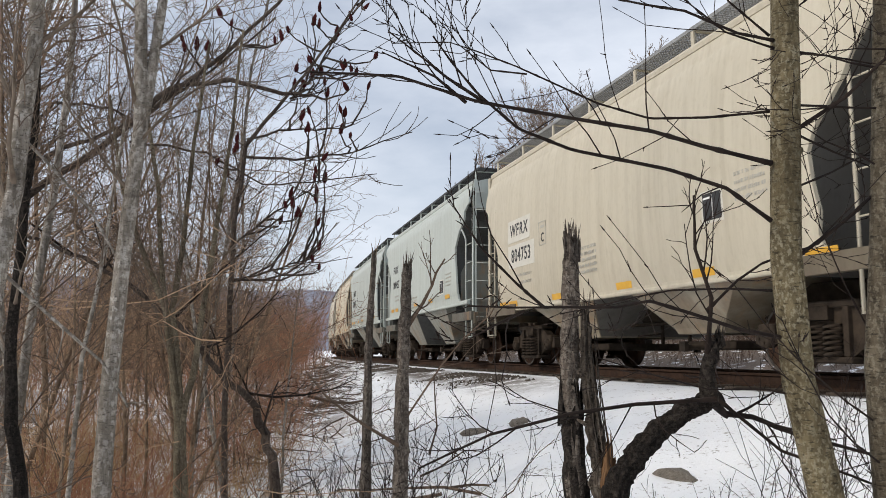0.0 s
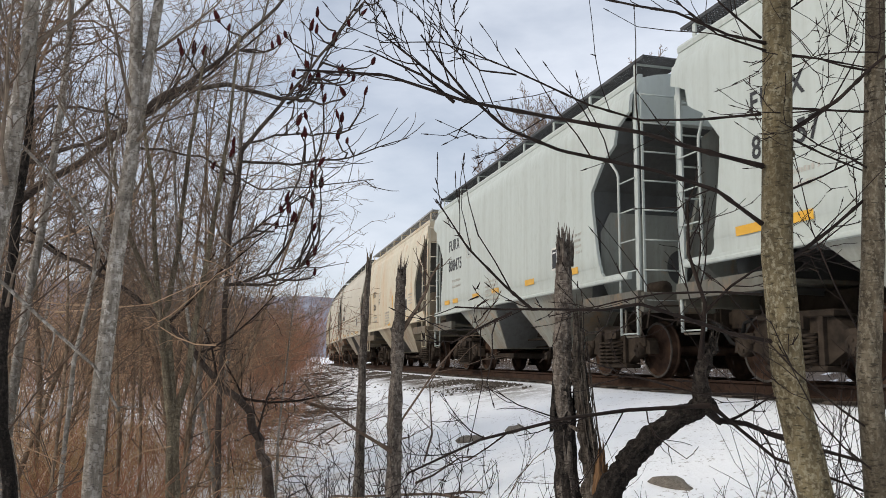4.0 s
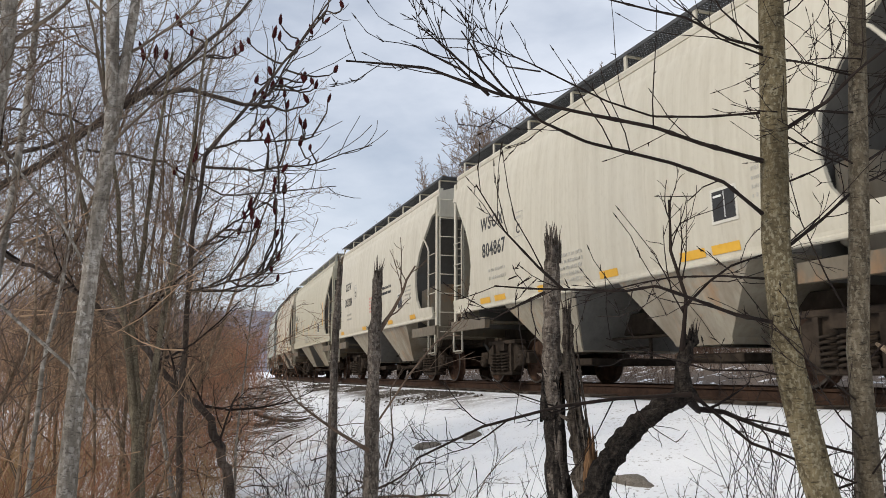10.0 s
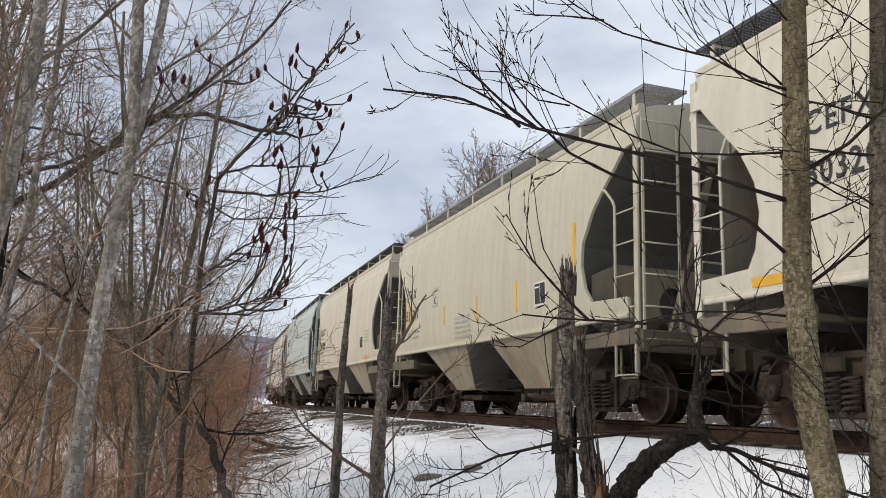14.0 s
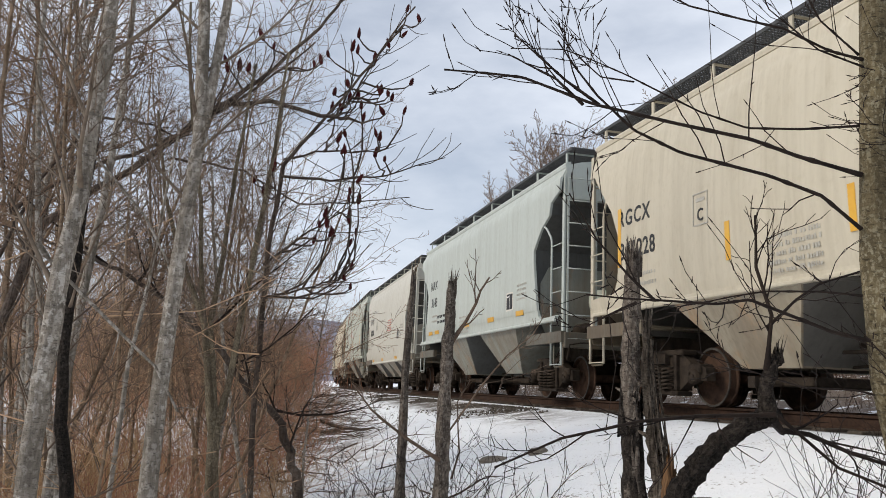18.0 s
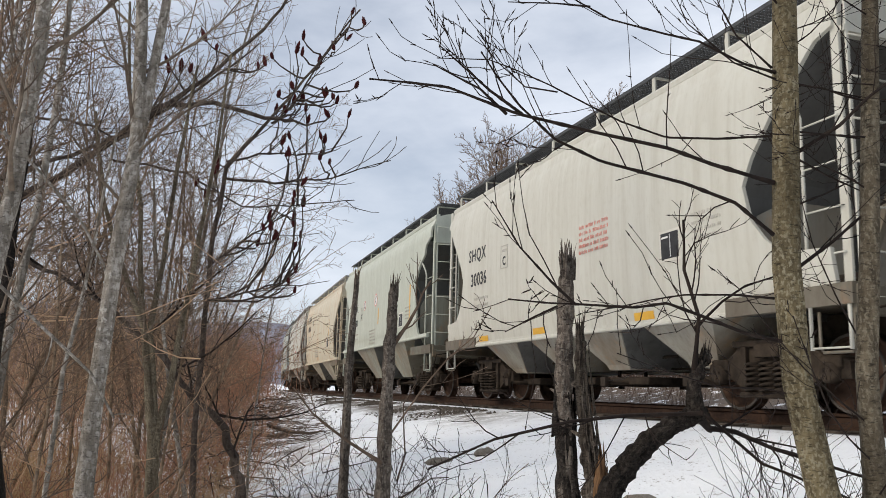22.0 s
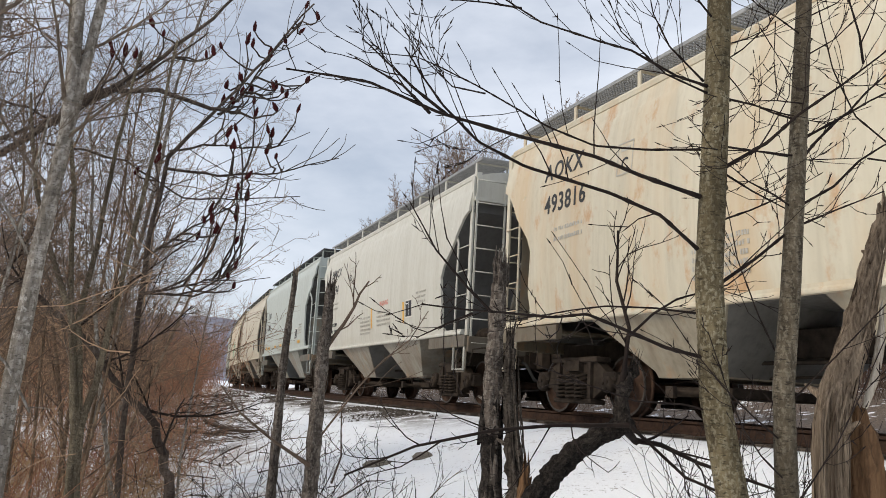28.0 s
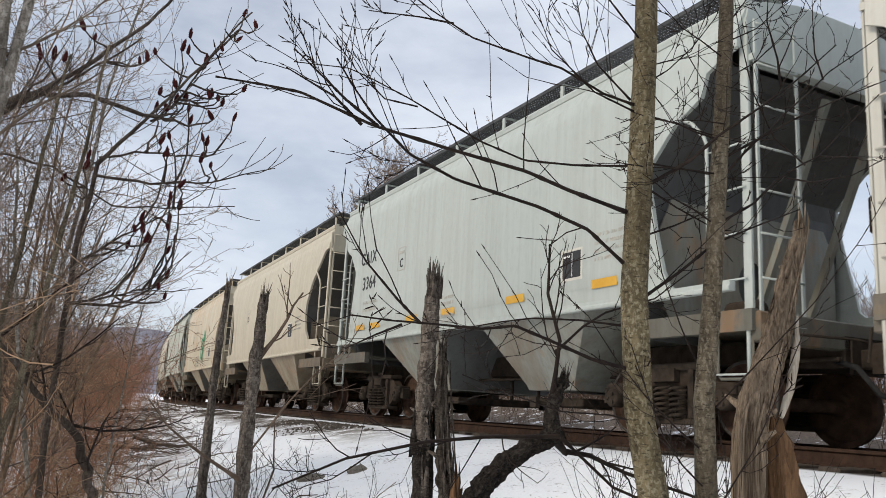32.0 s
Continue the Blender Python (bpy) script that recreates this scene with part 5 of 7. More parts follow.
def build_near_trees():
    """The two slim trunks close by, with long arching branches."""
    rng = random.Random(21)
    # first trunk
    tree = thing("maple_sapling", "slim olive-barked young tree with long bare branches", "tree", "young trees by the path", pose(1.27, 1.4, 0))
    def local(pts):
        return [(p[0] - 1.27, p[1] - 1.4, p[2]) for p in pts]
    g = Geo().tube(local([(1.53, 1.36, -0.1), (1.44, 1.38, 0.6), (1.395, 1.39, 1.05), (1.33, 1.40, 1.27), (1.272, 1.40, 1.52), (1.256, 1.40, 1.80), (1.278, 1.40, 2.19), (1.292, 1.40, 2.5), (1.31, 1.41, 3.2), (1.2, 1.42, 4.2), (1.18, 1.42, 5.4)]),
                   [0.052, 0.045, 0.040, 0.037, 0.035, 0.0335, 0.032, 0.030, 0.026, 0.018, 0.006], 14)
    rk = random.Random(4)
    for z, x in ((1.15, 1.36), (1.33, 1.32), (1.52, 1.30), (1.66, 1.29), (2.03, 1.283)):
        a = rk.uniform(0, 6.3)
        g.tube(local([(x, 1.4, z), (x + 0.045 * math.cos(a), 1.4 + 0.045 * math.sin(a), z + 0.012)]), [0.016, 0.009], 7)
    part("trunk", g.mesh("trunk", BARK_OLIVE), tree)
    limbs = [  # bends as (x, height) of the branches and their forks, thick end, depth
        ([(1.25, 2.29), (1.15, 2.30), (1.01, 2.32), (0.90, 2.31), (0.74, 2.32), (0.63, 2.36), (0.52, 2.38)], 0.0045, 1.40, [[(0.69, 2.33), (0.60, 2.33), (0.48, 2.30)]]),
        ([(1.23, 2.00), (1.06, 2.03), (0.92, 2.05), (0.73, 2.06), (0.52, 2.07), (0.37, 2.10), (0.29, 2.10), (0.19, 2.09)], 0.0065, 1.42, [[(0.54, 2.07), (0.47, 2.11), (0.41, 2.15), (0.34, 2.18)], [(0.51, 2.07), (0.44, 2.11), (0.33, 2.15)]]),
        ([(1.22, 1.87), (1.09, 1.92), (0.95, 1.96), (0.72, 1.98), (0.59, 2.01), (0.51, 2.07), (0.46, 2.13), (0.42, 2.17)], 0.0058, 1.38, []),
        ([(1.23, 2.12), (1.08, 2.10), (0.95, 2.09), (0.81, 2.11), (0.71, 2.15), (0.63, 2.17), (0.55, 2.20), (0.49, 2.22), (0.37, 2.20)], 0.0036, 1.40, [[(0.66, 2.16), (0.58, 2.17), (0.51, 2.21), (0.47, 2.27)]]),
        ([(1.24, 2.30), (1.14, 2.37), (1.09, 2.45), (1.06, 2.54)], 0.0036, 1.41, []),
        ([(1.26, 2.27), (1.13, 2.30), (1.01, 2.39), (0.95, 2.47)], 0.0034, 1.39, []),
        ([(1.27, 2.27), (1.40, 2.27), (1.51, 2.26), (1.64, 2.26)], 0.0036, 1.40, []),
        ([(1.28, 2.07), (1.40, 2.16), (1.50, 2.25), (1.65, 2.36), (1.82, 2.49), (1.98, 2.63)], 0.0068, 1.35, [[(1.753, 2.447), (1.729, 2.519), (1.707, 2.636), (1.704, 2.724)]]),
        ([(1.28, 2.08), (1.42, 2.05), (1.52, 2.02), (1.68, 2.00)], 0.0038, 1.42, []),
        ([(1.27, 1.78), (1.39, 1.87), (1.51, 1.96), (1.64, 2.03), (1.82, 2.10)], 0.0060, 1.40, []),
        ([(1.28, 2.14), (1.45, 2.16), (1.63, 2.17), (1.81, 2.20)], 0.0036, 1.43, []),
        ([(1.27, 1.94), (1.38, 1.99), (1.50, 2.05), (1.65, 2.13)], 0.0038, 1.37, []),
        ([(1.285, 2.353), (1.372, 2.414), (1.455, 2.509), (1.543, 2.625), (1.59, 2.708)], 0.0028, 1.40, []),
        ([(1.278, 2.399), (1.372, 2.439), (1.455, 2.492), (1.499, 2.579), (1.533, 2.657)], 0.0024, 1.39, []),
        ([(1.256, 1.609), (1.139, 1.628), (1.024, 1.657), (0.913, 1.674), (0.821, 1.673), (0.683, 1.668), (0.589, 1.657), (0.497, 1.667)], 0.0058, 1.43, [[(0.62, 1.66), (0.56, 1.63), (0.49, 1.59)], [(0.66, 1.667), (0.60, 1.71), (0.52, 1.78), (0.47, 1.86)]]),
        ([(1.214, 1.714), (1.102, 1.713), (0.976, 1.708), (0.896, 1.696), (0.818, 1.677), (0.732, 1.654)], 0.0034, 1.40, []),
        ([(1.30, 1.48), (1.20, 1.50), (1.05, 1.50), (0.92, 1.53), (0.80, 1.57)], 0.0032, 1.41, []),
        ([(1.35, 1.22), (1.50, 1.24), (1.65, 1.23), (1.80, 1.22), (2.00, 1.22)], 0.0040, 1.43, []),
        ([(1.28, 2.47), (1.10, 2.56), (0.95, 2.65)], 0.0036, 1.38, []),
        ([(1.29, 2.62), (1.40, 2.74), (1.55, 2.86), (1.70, 2.99), (1.85, 3.20)], 0.0048, 1.40, []),
    ]
    for line, r, depth, forks in limbs:
        slant = rng.uniform(-0.12, 0.12)
        def placed(bends):
            start = line[0][0]
            return [(x + rng.gauss(0, 0.004) - 1.27, depth + slant * abs(x - start) + rng.gauss(0, 0.006) - 1.4, z + rng.gauss(0, 0.004)) for x, z in bends]
        main = placed(line)
        main[0] = (line[0][0] - 1.27, 0.0, line[0][1])
        supple(tree, main, [placed(f) for f in forks], r, TWIG_DARK, rng)
    # second trunk
    tree = thing("maple_sapling", "thin grey-barked young tree with upswept twigs", "tree", "young trees by the path", pose(1.46, 1.37, 0))
    def local2(pts):
        return [(p[0] - 1.46, p[1] - 1.37, p[2]) for p in pts]
    g = Geo().tube(local2([(1.50, 1.36, -0.1), (1.475, 1.37, 0.8), (1.462, 1.37, 1.3), (1.457, 1.37, 1.55), (1.488, 1.37, 1.80), (1.525, 1.37, 2.2), (1.555, 1.37, 2.55), (1.60, 1.37, 3.4), (1.62, 1.37, 4.6)]), [0.034, 0.029, 0.027, 0.0255, 0.024, 0.022, 0.020, 0.015, 0.005], 12)
    part("trunk", g.mesh("trunk", BARK_TAN), tree)
    limbs = [
        ([(1.555, 2.205), (1.661, 2.268), (1.73, 2.315), (1.80, 2.355), (1.926, 2.425), (2.078, 2.505), (2.283, 2.609)], 0.0052, []),
        ([(1.53, 2.142), (1.593, 2.198), (1.661, 2.268), (1.707, 2.302), (1.791, 2.379), (1.904, 2.474), (1.985, 2.556), (2.088, 2.627), (2.332, 2.807)], 0.0050, [[(1.952, 2.521), (1.933, 2.606), (1.919, 2.694), (1.925, 2.788)]]),
        ([(1.52, 2.011), (1.653, 2.088), (1.768, 2.181), (1.841, 2.232), (1.92, 2.276), (2.071, 2.412), (2.25, 2.553)], 0.0048,
         [[(1.768, 2.181), (1.886, 2.19), (2.057, 2.241), (2.228, 2.326)], [(1.92, 2.276), (2.062, 2.303), (2.257, 2.346)], [(1.841, 2.229), (1.752, 2.303), (1.667, 2.419), (1.617, 2.542), (1.598, 2.623), (1.59, 2.708)]]),
        ([(1.507, 2.0), (1.443, 2.032), (1.366, 2.057), (1.299, 2.075), (1.244, 2.092)], 0.0034, []),
        ([(1.52, 2.241), (1.428, 2.245), (1.359, 2.251), (1.296, 2.256), (1.217, 2.254)], 0.0036, []),
        ([(1.525, 2.283), (1.449, 2.281), (1.369, 2.264), (1.301, 2.229)], 0.0024, []),
        ([(1.515, 2.145), (1.367, 2.132), (1.281, 2.121), (1.163, 2.107)], 0.0030, []),
        ([(1.545, 2.482), (1.455, 2.509), (1.394, 2.534), (1.304, 2.574), (1.237, 2.62)], 0.0030, [[(1.448, 2.499), (1.452, 2.402), (1.47, 2.293)], [(1.397, 2.469), (1.452, 2.402), (1.518, 2.368)]]),
        ([(1.55, 2.424), (1.671, 2.505), (1.768, 2.599), (1.87, 2.708), (1.926, 2.807)], 0.0026, []),
        ([(1.56, 2.538), (1.676, 2.61), (1.773, 2.699), (1.901, 2.8)], 0.0026, []),
    ]
    for line, r, forks in limbs:
        placed = lambda bends: [(x - 1.46, rng.gauss(0, 0.008), z) for x, z in bends]
        supple(tree, placed(line), [placed(f) for f in forks], r, TWIG_DARK, rng, 5, 0.26)
    for k in range(9):
        z = 1.25 + k * 0.085 + (0.9 if k > 4 else 0.0)
        a = rng.uniform(0, math.tau)
        p = np.array([float(np.interp(z, (1.3, 1.55, 1.8, 2.55, 3.4), (0.0, 0.0, 0.03, 0.095, 0.14))), 0, z])
        line, _ = wander(rng, p, (math.cos(a) * 0.9, math.sin(a) * 0.5, rng.uniform(0.25, 0.75)), rng.uniform(0.4, 0.8), 0.07, 0.05)
        supple(tree, [tuple(p) for p in line], [], 0.0030, TWIG_DARK, rng, 4, 0.24)


def splinters(g, rng, x, y, z, r, count, height, lean=(0, 0)):
    """A torn crown of sharp upright slivers."""
    count = int(count * 1.8)
    for k in range(count):
        a = k * math.tau / count + rng.uniform(-0.3, 0.3)
        q = r * rng.uniform(0.3, 1.0)
        bx, by = x + q * math.cos(a), y + q * math.sin(a)
        h = height * 0.78 * rng.uniform(0.25, 1.15) ** 1.3
        w = r * rng.uniform(0.12, 0.32)
        fan = rng.uniform(-0.05, 0.35)
        ox, oy = lean[0] + fan * math.cos(a), lean[1] + fan * math.sin(a)
        tip = (bx + ox * h + rng.gauss(0, 0.006), by + oy * h + rng.gauss(0, 0.006), z + h)
        g.tube([(bx - ox * 0.02, by - oy * 0.02, z - 0.05), (bx + ox * h * 0.3 + rng.gauss(0, 0.003), by + oy * h * 0.3, z + h * 0.35), tip], [w, w * rng.uniform(0.55, 0.9), w * 0.1], 4, smooth=False)


def fibres(line, radii, count, seed, thick=0.16, spill=0.06):
    """Split wood: long slivers that follow a trunk round its core, some breaking off short."""
    rng, g = random.Random(seed), Geo()
    pts, rr = dense(line, radii, 14)
    for k in range(count):
        a = k * math.tau / count + rng.uniform(-0.2, 0.2)
        i0, i1 = rng.randrange(0, 3), rng.randrange(9, 14)
        twist = rng.uniform(-0.5, 0.9)
        path, rad = [], []
        for i in range(i0, i1):
            b = a + twist * i / 14
            q = rr[i] * rng.uniform(0.86, 1.08) + (spill * (i - 9) / 14 if i > 9 else 0)
            path.append((pts[i][0] + q * math.cos(b), pts[i][1] + q * math.sin(b), pts[i][2]))
            rad.append(rr[i] * thick * (1.0 if i < i1 - 2 else 0.6 if i < i1 - 1 else 0.15))
        g.tube(path, rad, 5, smooth=False)
    return g


def rough_trunk(line, radii, sides, seed, amount=0.12, ragged=0.0):
    """A trunk whose outline is fluted and uneven."""
    g = Geo().tube(line, radii, sides)
    rng = random.Random(seed)
    flute = [rng.uniform(1 - amount, 1 + amount) for _ in range(sides)]
    n = len(line)
    out = []
    for i in range(n):
        c = Vector(line[i])
        for j in range(sides):
            p = Vector(g.v[i * sides + j])
            a = j * math.tau / sides
            k = flute[j] * (1 + 1.1 * amount * noise.noise((i * 0.45, 1.3 * math.cos(a), 1.3 * math.sin(a) + seed)) + 0.7 * amount * noise.noise((i * 1.6, 3 * math.cos(a), 3 * math.sin(a) + seed)))
            q = c + (p - c) * k
            if ragged and i > n - 5:
                q.z += ragged * (i - n + 5) / 4 * (rng.random() ** 2 * 1.6 - 0.7)
            out.append(tuple(q))
    g.v = out
    return g


def dense(line, radii, n):
    """The same line in n even steps."""
    t = np.linspace(0, len(line) - 1, n)
    i = np.minimum(t.astype(int), len(line) - 2)
    f = t - i
    line, radii = np.array(line), np.array(radii)
    return [tuple(line[a] * (1 - b) + line[a + 1] * b) for a, b in zip(i, f)], [float(radii[a] * (1 - b) + radii[a + 1] * b) for a, b in zip(i, f)]


def snag(name, label, line, radii, seed, material, tear, tear_h, lean=(0, 0), count=12, wood=SNAG_WOOD, grooves=0.16, sleeve=0.0):
    base = line[0]
    ob = thing(name, label, "dead tree", "", pose(base[0], base[1], 0))
    shift = lambda pts: [(p[0] - base[0], p[1] - base[1], p[2]) for p in pts]
    pts, rr = dense(shift(line), radii, 44)
    wob = radii[len(radii) // 2] * 0.25
    pts = [(p[0] + wob * noise.noise((k * 0.16, seed, 1)), p[1] + wob * noise.noise((k * 0.16, seed, 8)), p[2]) for k, p in enumerate(pts)]
    rr = [r * (1 + 0.22 * noise.noise((k * 0.3, seed, 4)) + 0.12 * noise.noise((k * 0.9, seed, 6))) for k, r in enumerate(rr)]
    part("trunk", rough_trunk(pts, rr, 26, seed, grooves, tear_h * 0.5).mesh("trunk", material), ob)
    if sleeve:
        low = [(p, r * 1.13) for p, r in zip(pts, rr) if p[2] < sleeve]
        part("bark", rough_trunk([p for p, r in low], [r for p, r in low], 20, seed + 1, grooves, 0.16).mesh("bark", BARK_DARK), ob, "dark wet bark")
    rk = random.Random(seed + 5)
    for _ in range(4):
        i = rk.randrange(8, 40)
        a = rk.uniform(0, math.tau)
        p, r = Vector(pts[i]), rr[i]
        d = Vector((math.cos(a), math.sin(a), 0.5))
        ln = rk.uniform(0.4, 2.2)
        knot = Geo().tube([p + d * r * 0.6, p + d * r * (1.0 + ln * 0.5), p + d * r * (1.0 + ln)], [r * 0.34, r * 0.24, r * 0.1], 6)
        part("branch_stub", knot.mesh("branch_stub", material), ob)
    g = Geo()
    top = pts[-1]
    splinters(g, random.Random(seed), top[0], top[1], top[2], tear, count, tear_h, lean)
    tagged(part("splintered_top", g.mesh("splintered_top", wood), ob, "pale torn wood fibres"), kind="stuff")
    return ob


def build_snags():
    rng = random.Random(8)
    snag("broken_tree", "broken dead trunk with a splintered top", [(1.36, 2.6, 0.1), (1.327, 2.6, 1.07), (1.308, 2.6, 1.311), (1.304, 2.6, 1.455), (1.309, 2.6, 1.643), (1.311, 2.6, 1.813), (1.317, 2.6, 1.96)], [0.040, 0.034, 0.032, 0.031, 0.031, 0.029, 0.026], 3, BARK_POLE, 0.031, 0.13, count=20, wood=BARK_POLE, sleeve=1.43)
    split = snag("split_stump", "narrow split stump of dark torn wood", [(1.43, 2.52, 0.1), (1.395, 2.52, 1.04), (1.38, 2.52, 1.178), (1.362, 2.52, 1.307), (1.343, 2.52, 1.437), (1.333, 2.52, 1.6), (1.328, 2.52, 1.70)], [0.050, 0.038, 0.034, 0.028, 0.025, 0.020, 0.014], 11, BARK_DEAD, 0.016, 0.12, (-0.03, 0), 7, wood=BARK_DEAD, grooves=0.34)
    tagged(part("split_wood", fibres([(-0.05, -0.02, 1.20), (-0.075, -0.02, 1.4), (-0.09, -0.015, 1.6), (-0.10, -0.01, 1.74)], [0.026, 0.022, 0.018, 0.015], 9, 4, 0.09, 0.03).mesh("split_wood", BARK_DEAD), split), kind="stuff")
    pts, rr = dense([(-0.01, -0.05, 0.3), (-0.04, -0.05, 1.05), (-0.05, -0.05, 1.16), (-0.045, -0.05, 1.25)], [0.046, 0.032, 0.026, 0.010], 18)
    part("bark_slab", rough_trunk(pts, rr, 14, 77, 0.35, 0.08).mesh("bark_slab", HEART_WOOD), split, "rusty brown torn slab")
    # bent dark limb with an upright torn stub
    bent = thing("bent_trunk", "dark bent trunk arching over the snow with a torn stub", "dead tree", "", pose(1.36, 2.42, 0))
    sh = lambda pts: [(p[0] - 1.36, p[1] - 2.42, p[2]) for p in pts]
    pts, rr = dense(sh([(1.32, 2.44, 0.0), (1.325, 2.43, 0.8), (1.349, 2.42, 1.04), (1.399, 2.42, 1.165), (1.474, 2.42, 1.246), (1.545, 2.42, 1.309), (1.642, 2.42, 1.369), (1.717, 2.42, 1.402), (1.775, 2.42, 1.43)]), [0.042, 0.036, 0.036, 0.036, 0.034, 0.032, 0.030, 0.030, 0.030], 72)
    pts = [(p[0] + 0.010 * noise.noise((k * 0.12, 3, 1)), p[1], p[2] + 0.013 * noise.noise((k * 0.12, 9, 1))) for k, p in enumerate(pts)]
    part("trunk", rough_trunk(pts, rr, 26, 5, 0.24).mesh("trunk", BARK_DARK), bent)
    pts, rr = dense(sh([(1.768, 2.42, 1.40), (1.752, 2.42, 1.46), (1.75, 2.42, 1.53), (1.775, 2.41, 1.60), (1.80, 2.40, 1.65)]), [0.034, 0.028, 0.024, 0.020, 0.015], 12)
    stub = rough_trunk(pts, rr, 14, 6, 0.3, 0.06)
    part("stub", stub.mesh("stub", BARK_DARK), bent)
    g = Geo()
    splinters(g, random.Random(2), *pts[-1], 0.012, 7, 0.07, (0.4, 0))
    tagged(part("splintered_top", g.mesh("splintered_top", BARK_DEAD), bent, "grey torn wood fibres"), kind="stuff")
    for line, r in (([(1.77, 2.42, 1.41), (1.85, 2.42, 1.35), (1.93, 2.42, 1.348), (2.10, 2.42, 1.30), (2.6, 2.45, 1.17)], 0.014),
                    ([(1.75, 2.41, 1.58), (1.738, 2.39, 1.79), (1.706, 2.38, 1.94), (1.67, 2.38, 2.02), (1.687, 2.38, 2.16)], 0.009),
                    ([(1.76, 2.39, 1.42), (1.42, 2.35, 1.41), (1.15, 2.31, 1.39), (0.89, 2.26, 1.33), (0.64, 2.22, 1.24)], 0.008),
                    ([(1.77, 2.39, 1.42), (1.99, 2.35, 1.25), (2.25, 2.32, 1.14), (2.51, 2.28, 1.06), (2.77, 2.26, 0.94)], 0.007),
                    ([(1.74, 2.39, 1.73), (1.86, 2.39, 1.82), (1.98, 2.38, 1.90), (2.2, 2.37, 2.00), (2.4, 2.35, 2.12)], 0.006)):
        line = np.array(sh(line)) + np.array([[0, 0, 0]] + [[rng.gauss(0, 0.012), rng.gauss(0, 0.02), rng.gauss(0, 0.012)] for _ in range(4)])
        branch(bent, line, r, TWIG_DARK, rng, 8, 0.38, 2, (0.4, 0.95), 0.06, 0.15, 0.15, 0.0014, 0.4)
    # standing dead poles farther back
    pole = snag("dead_pole", "grey dead pole snapped off at the top", [(1.08, 4.25, 0.1), (1.09, 4.25, 0.97), (1.10, 4.25, 1.68), (1.115, 4.25, 2.05)], [0.044, 0.037, 0.031, 0.024], 13, BARK_POLE, 0.020, 0.13, wood=BARK_POLE)
    for line, r in (([(0.04, 0, 1.72), (0.12, -0.03, 1.85), (0.17, -0.04, 1.95), (0.19, -0.05, 2.02), (0.24, -0.05, 2.10)], 0.012),
                    ([(0.02, 0, 1.2), (0.2, -0.1, 1.5), (0.32, -0.15, 1.66), (0.45, -0.2, 1.78), (0.55, -0.2, 1.95)], 0.006),
                    ([(0.0, -0.02, 1.08), (-0.187, -0.03, 1.19), (-0.28, -0.03, 1.253), (-0.40, -0.03, 1.343), (-0.51, -0.03, 1.476)], 0.0105)):
        branch(pole, np.array(line), r, TWIG_MID, rng, 5, 0.35, 2, (0.4, 0.9), 0.05, 0.14, 0.15, 0.0018, 0.4)
    snag("dead_pole", "thin grey dead pole snapped off at the top", [(1.06, 5.08, 0.1), (1.07, 5.08, 0.9), (1.075, 5.08, 1.6), (1.10, 5.08, 2.22)], [0.034, 0.030, 0.024, 0.015], 17, BARK_POLE, 0.015, 0.14, (0, 0), 7)
    # the peeled, split snag by the path
    way = [(1.690, 1.46, -0.1), (1.690, 1.46, 0.9), (1.690, 1.45, 1.30), (1.700, 1.45, 1.47), (1.730, 1.45, 1.57), (1.812, 1.45, 1.73), (1.872, 1.45, 1.90), (1.922, 1.45, 2.03), (1.942, 1.45, 2.08)]
    girth = [0.044, 0.042, 0.041, 0.041, 0.041, 0.036, 0.028, 0.021, 0.014]
    tall = snag("split_snag", "tall barkless split snag of grey and orange rotten wood", way, girth, 23, SNAG_WOOD, 0.018, 0.10, (0.12, 0), 6, grooves=0.2)
    near = [(p[0] - 1.690, p[1] - 1.465, p[2]) for p in way]
    tagged(part("split_wood", fibres(near, girth, 30, 9, 0.09, 0.012).mesh("split_wood", SNAG_WOOD), tall), kind="stuff")
    pts, rr = dense([(0.125, -0.02, -0.1), (0.122, -0.02, 0.9), (0.122, -0.02, 1.30), (0.115, -0.015, 1.42), (0.098, -0.012, 1.52)], [0.058, 0.055, 0.053, 0.046, 0.022], 26)
    part("heartwood", rough_trunk(pts, rr, 18, 31, 0.28, 0.03).mesh("heartwood", HEART_WOOD), tall, "orange rotten heartwood slab")
    pts, rr = dense([(0.100, -0.045, 1.52), (0.135, -0.05, 1.60), (0.165, -0.048, 1.70), (0.185, -0.04, 1.80)], [0.006, 0.011, 0.010, 0.004], 14)
    part("pale_streak", rough_trunk(pts, rr, 10, 36, 0.25, 0.02).mesh("pale_streak", PALE_WOOD), tall, "bleached bare wood streak")
    pts, rr = dense([(-0.07, 0.07, 0.0), (-0.065, 0.07, 1.0), (-0.06, 0.07, 1.36)], [0.034, 0.030, 0.022], 18)
    part("side_stump", rough_trunk(pts, rr, 12, 38, 0.3, 0.05).mesh("side_stump", BARK_DEAD), tall, "dark broken side stem")


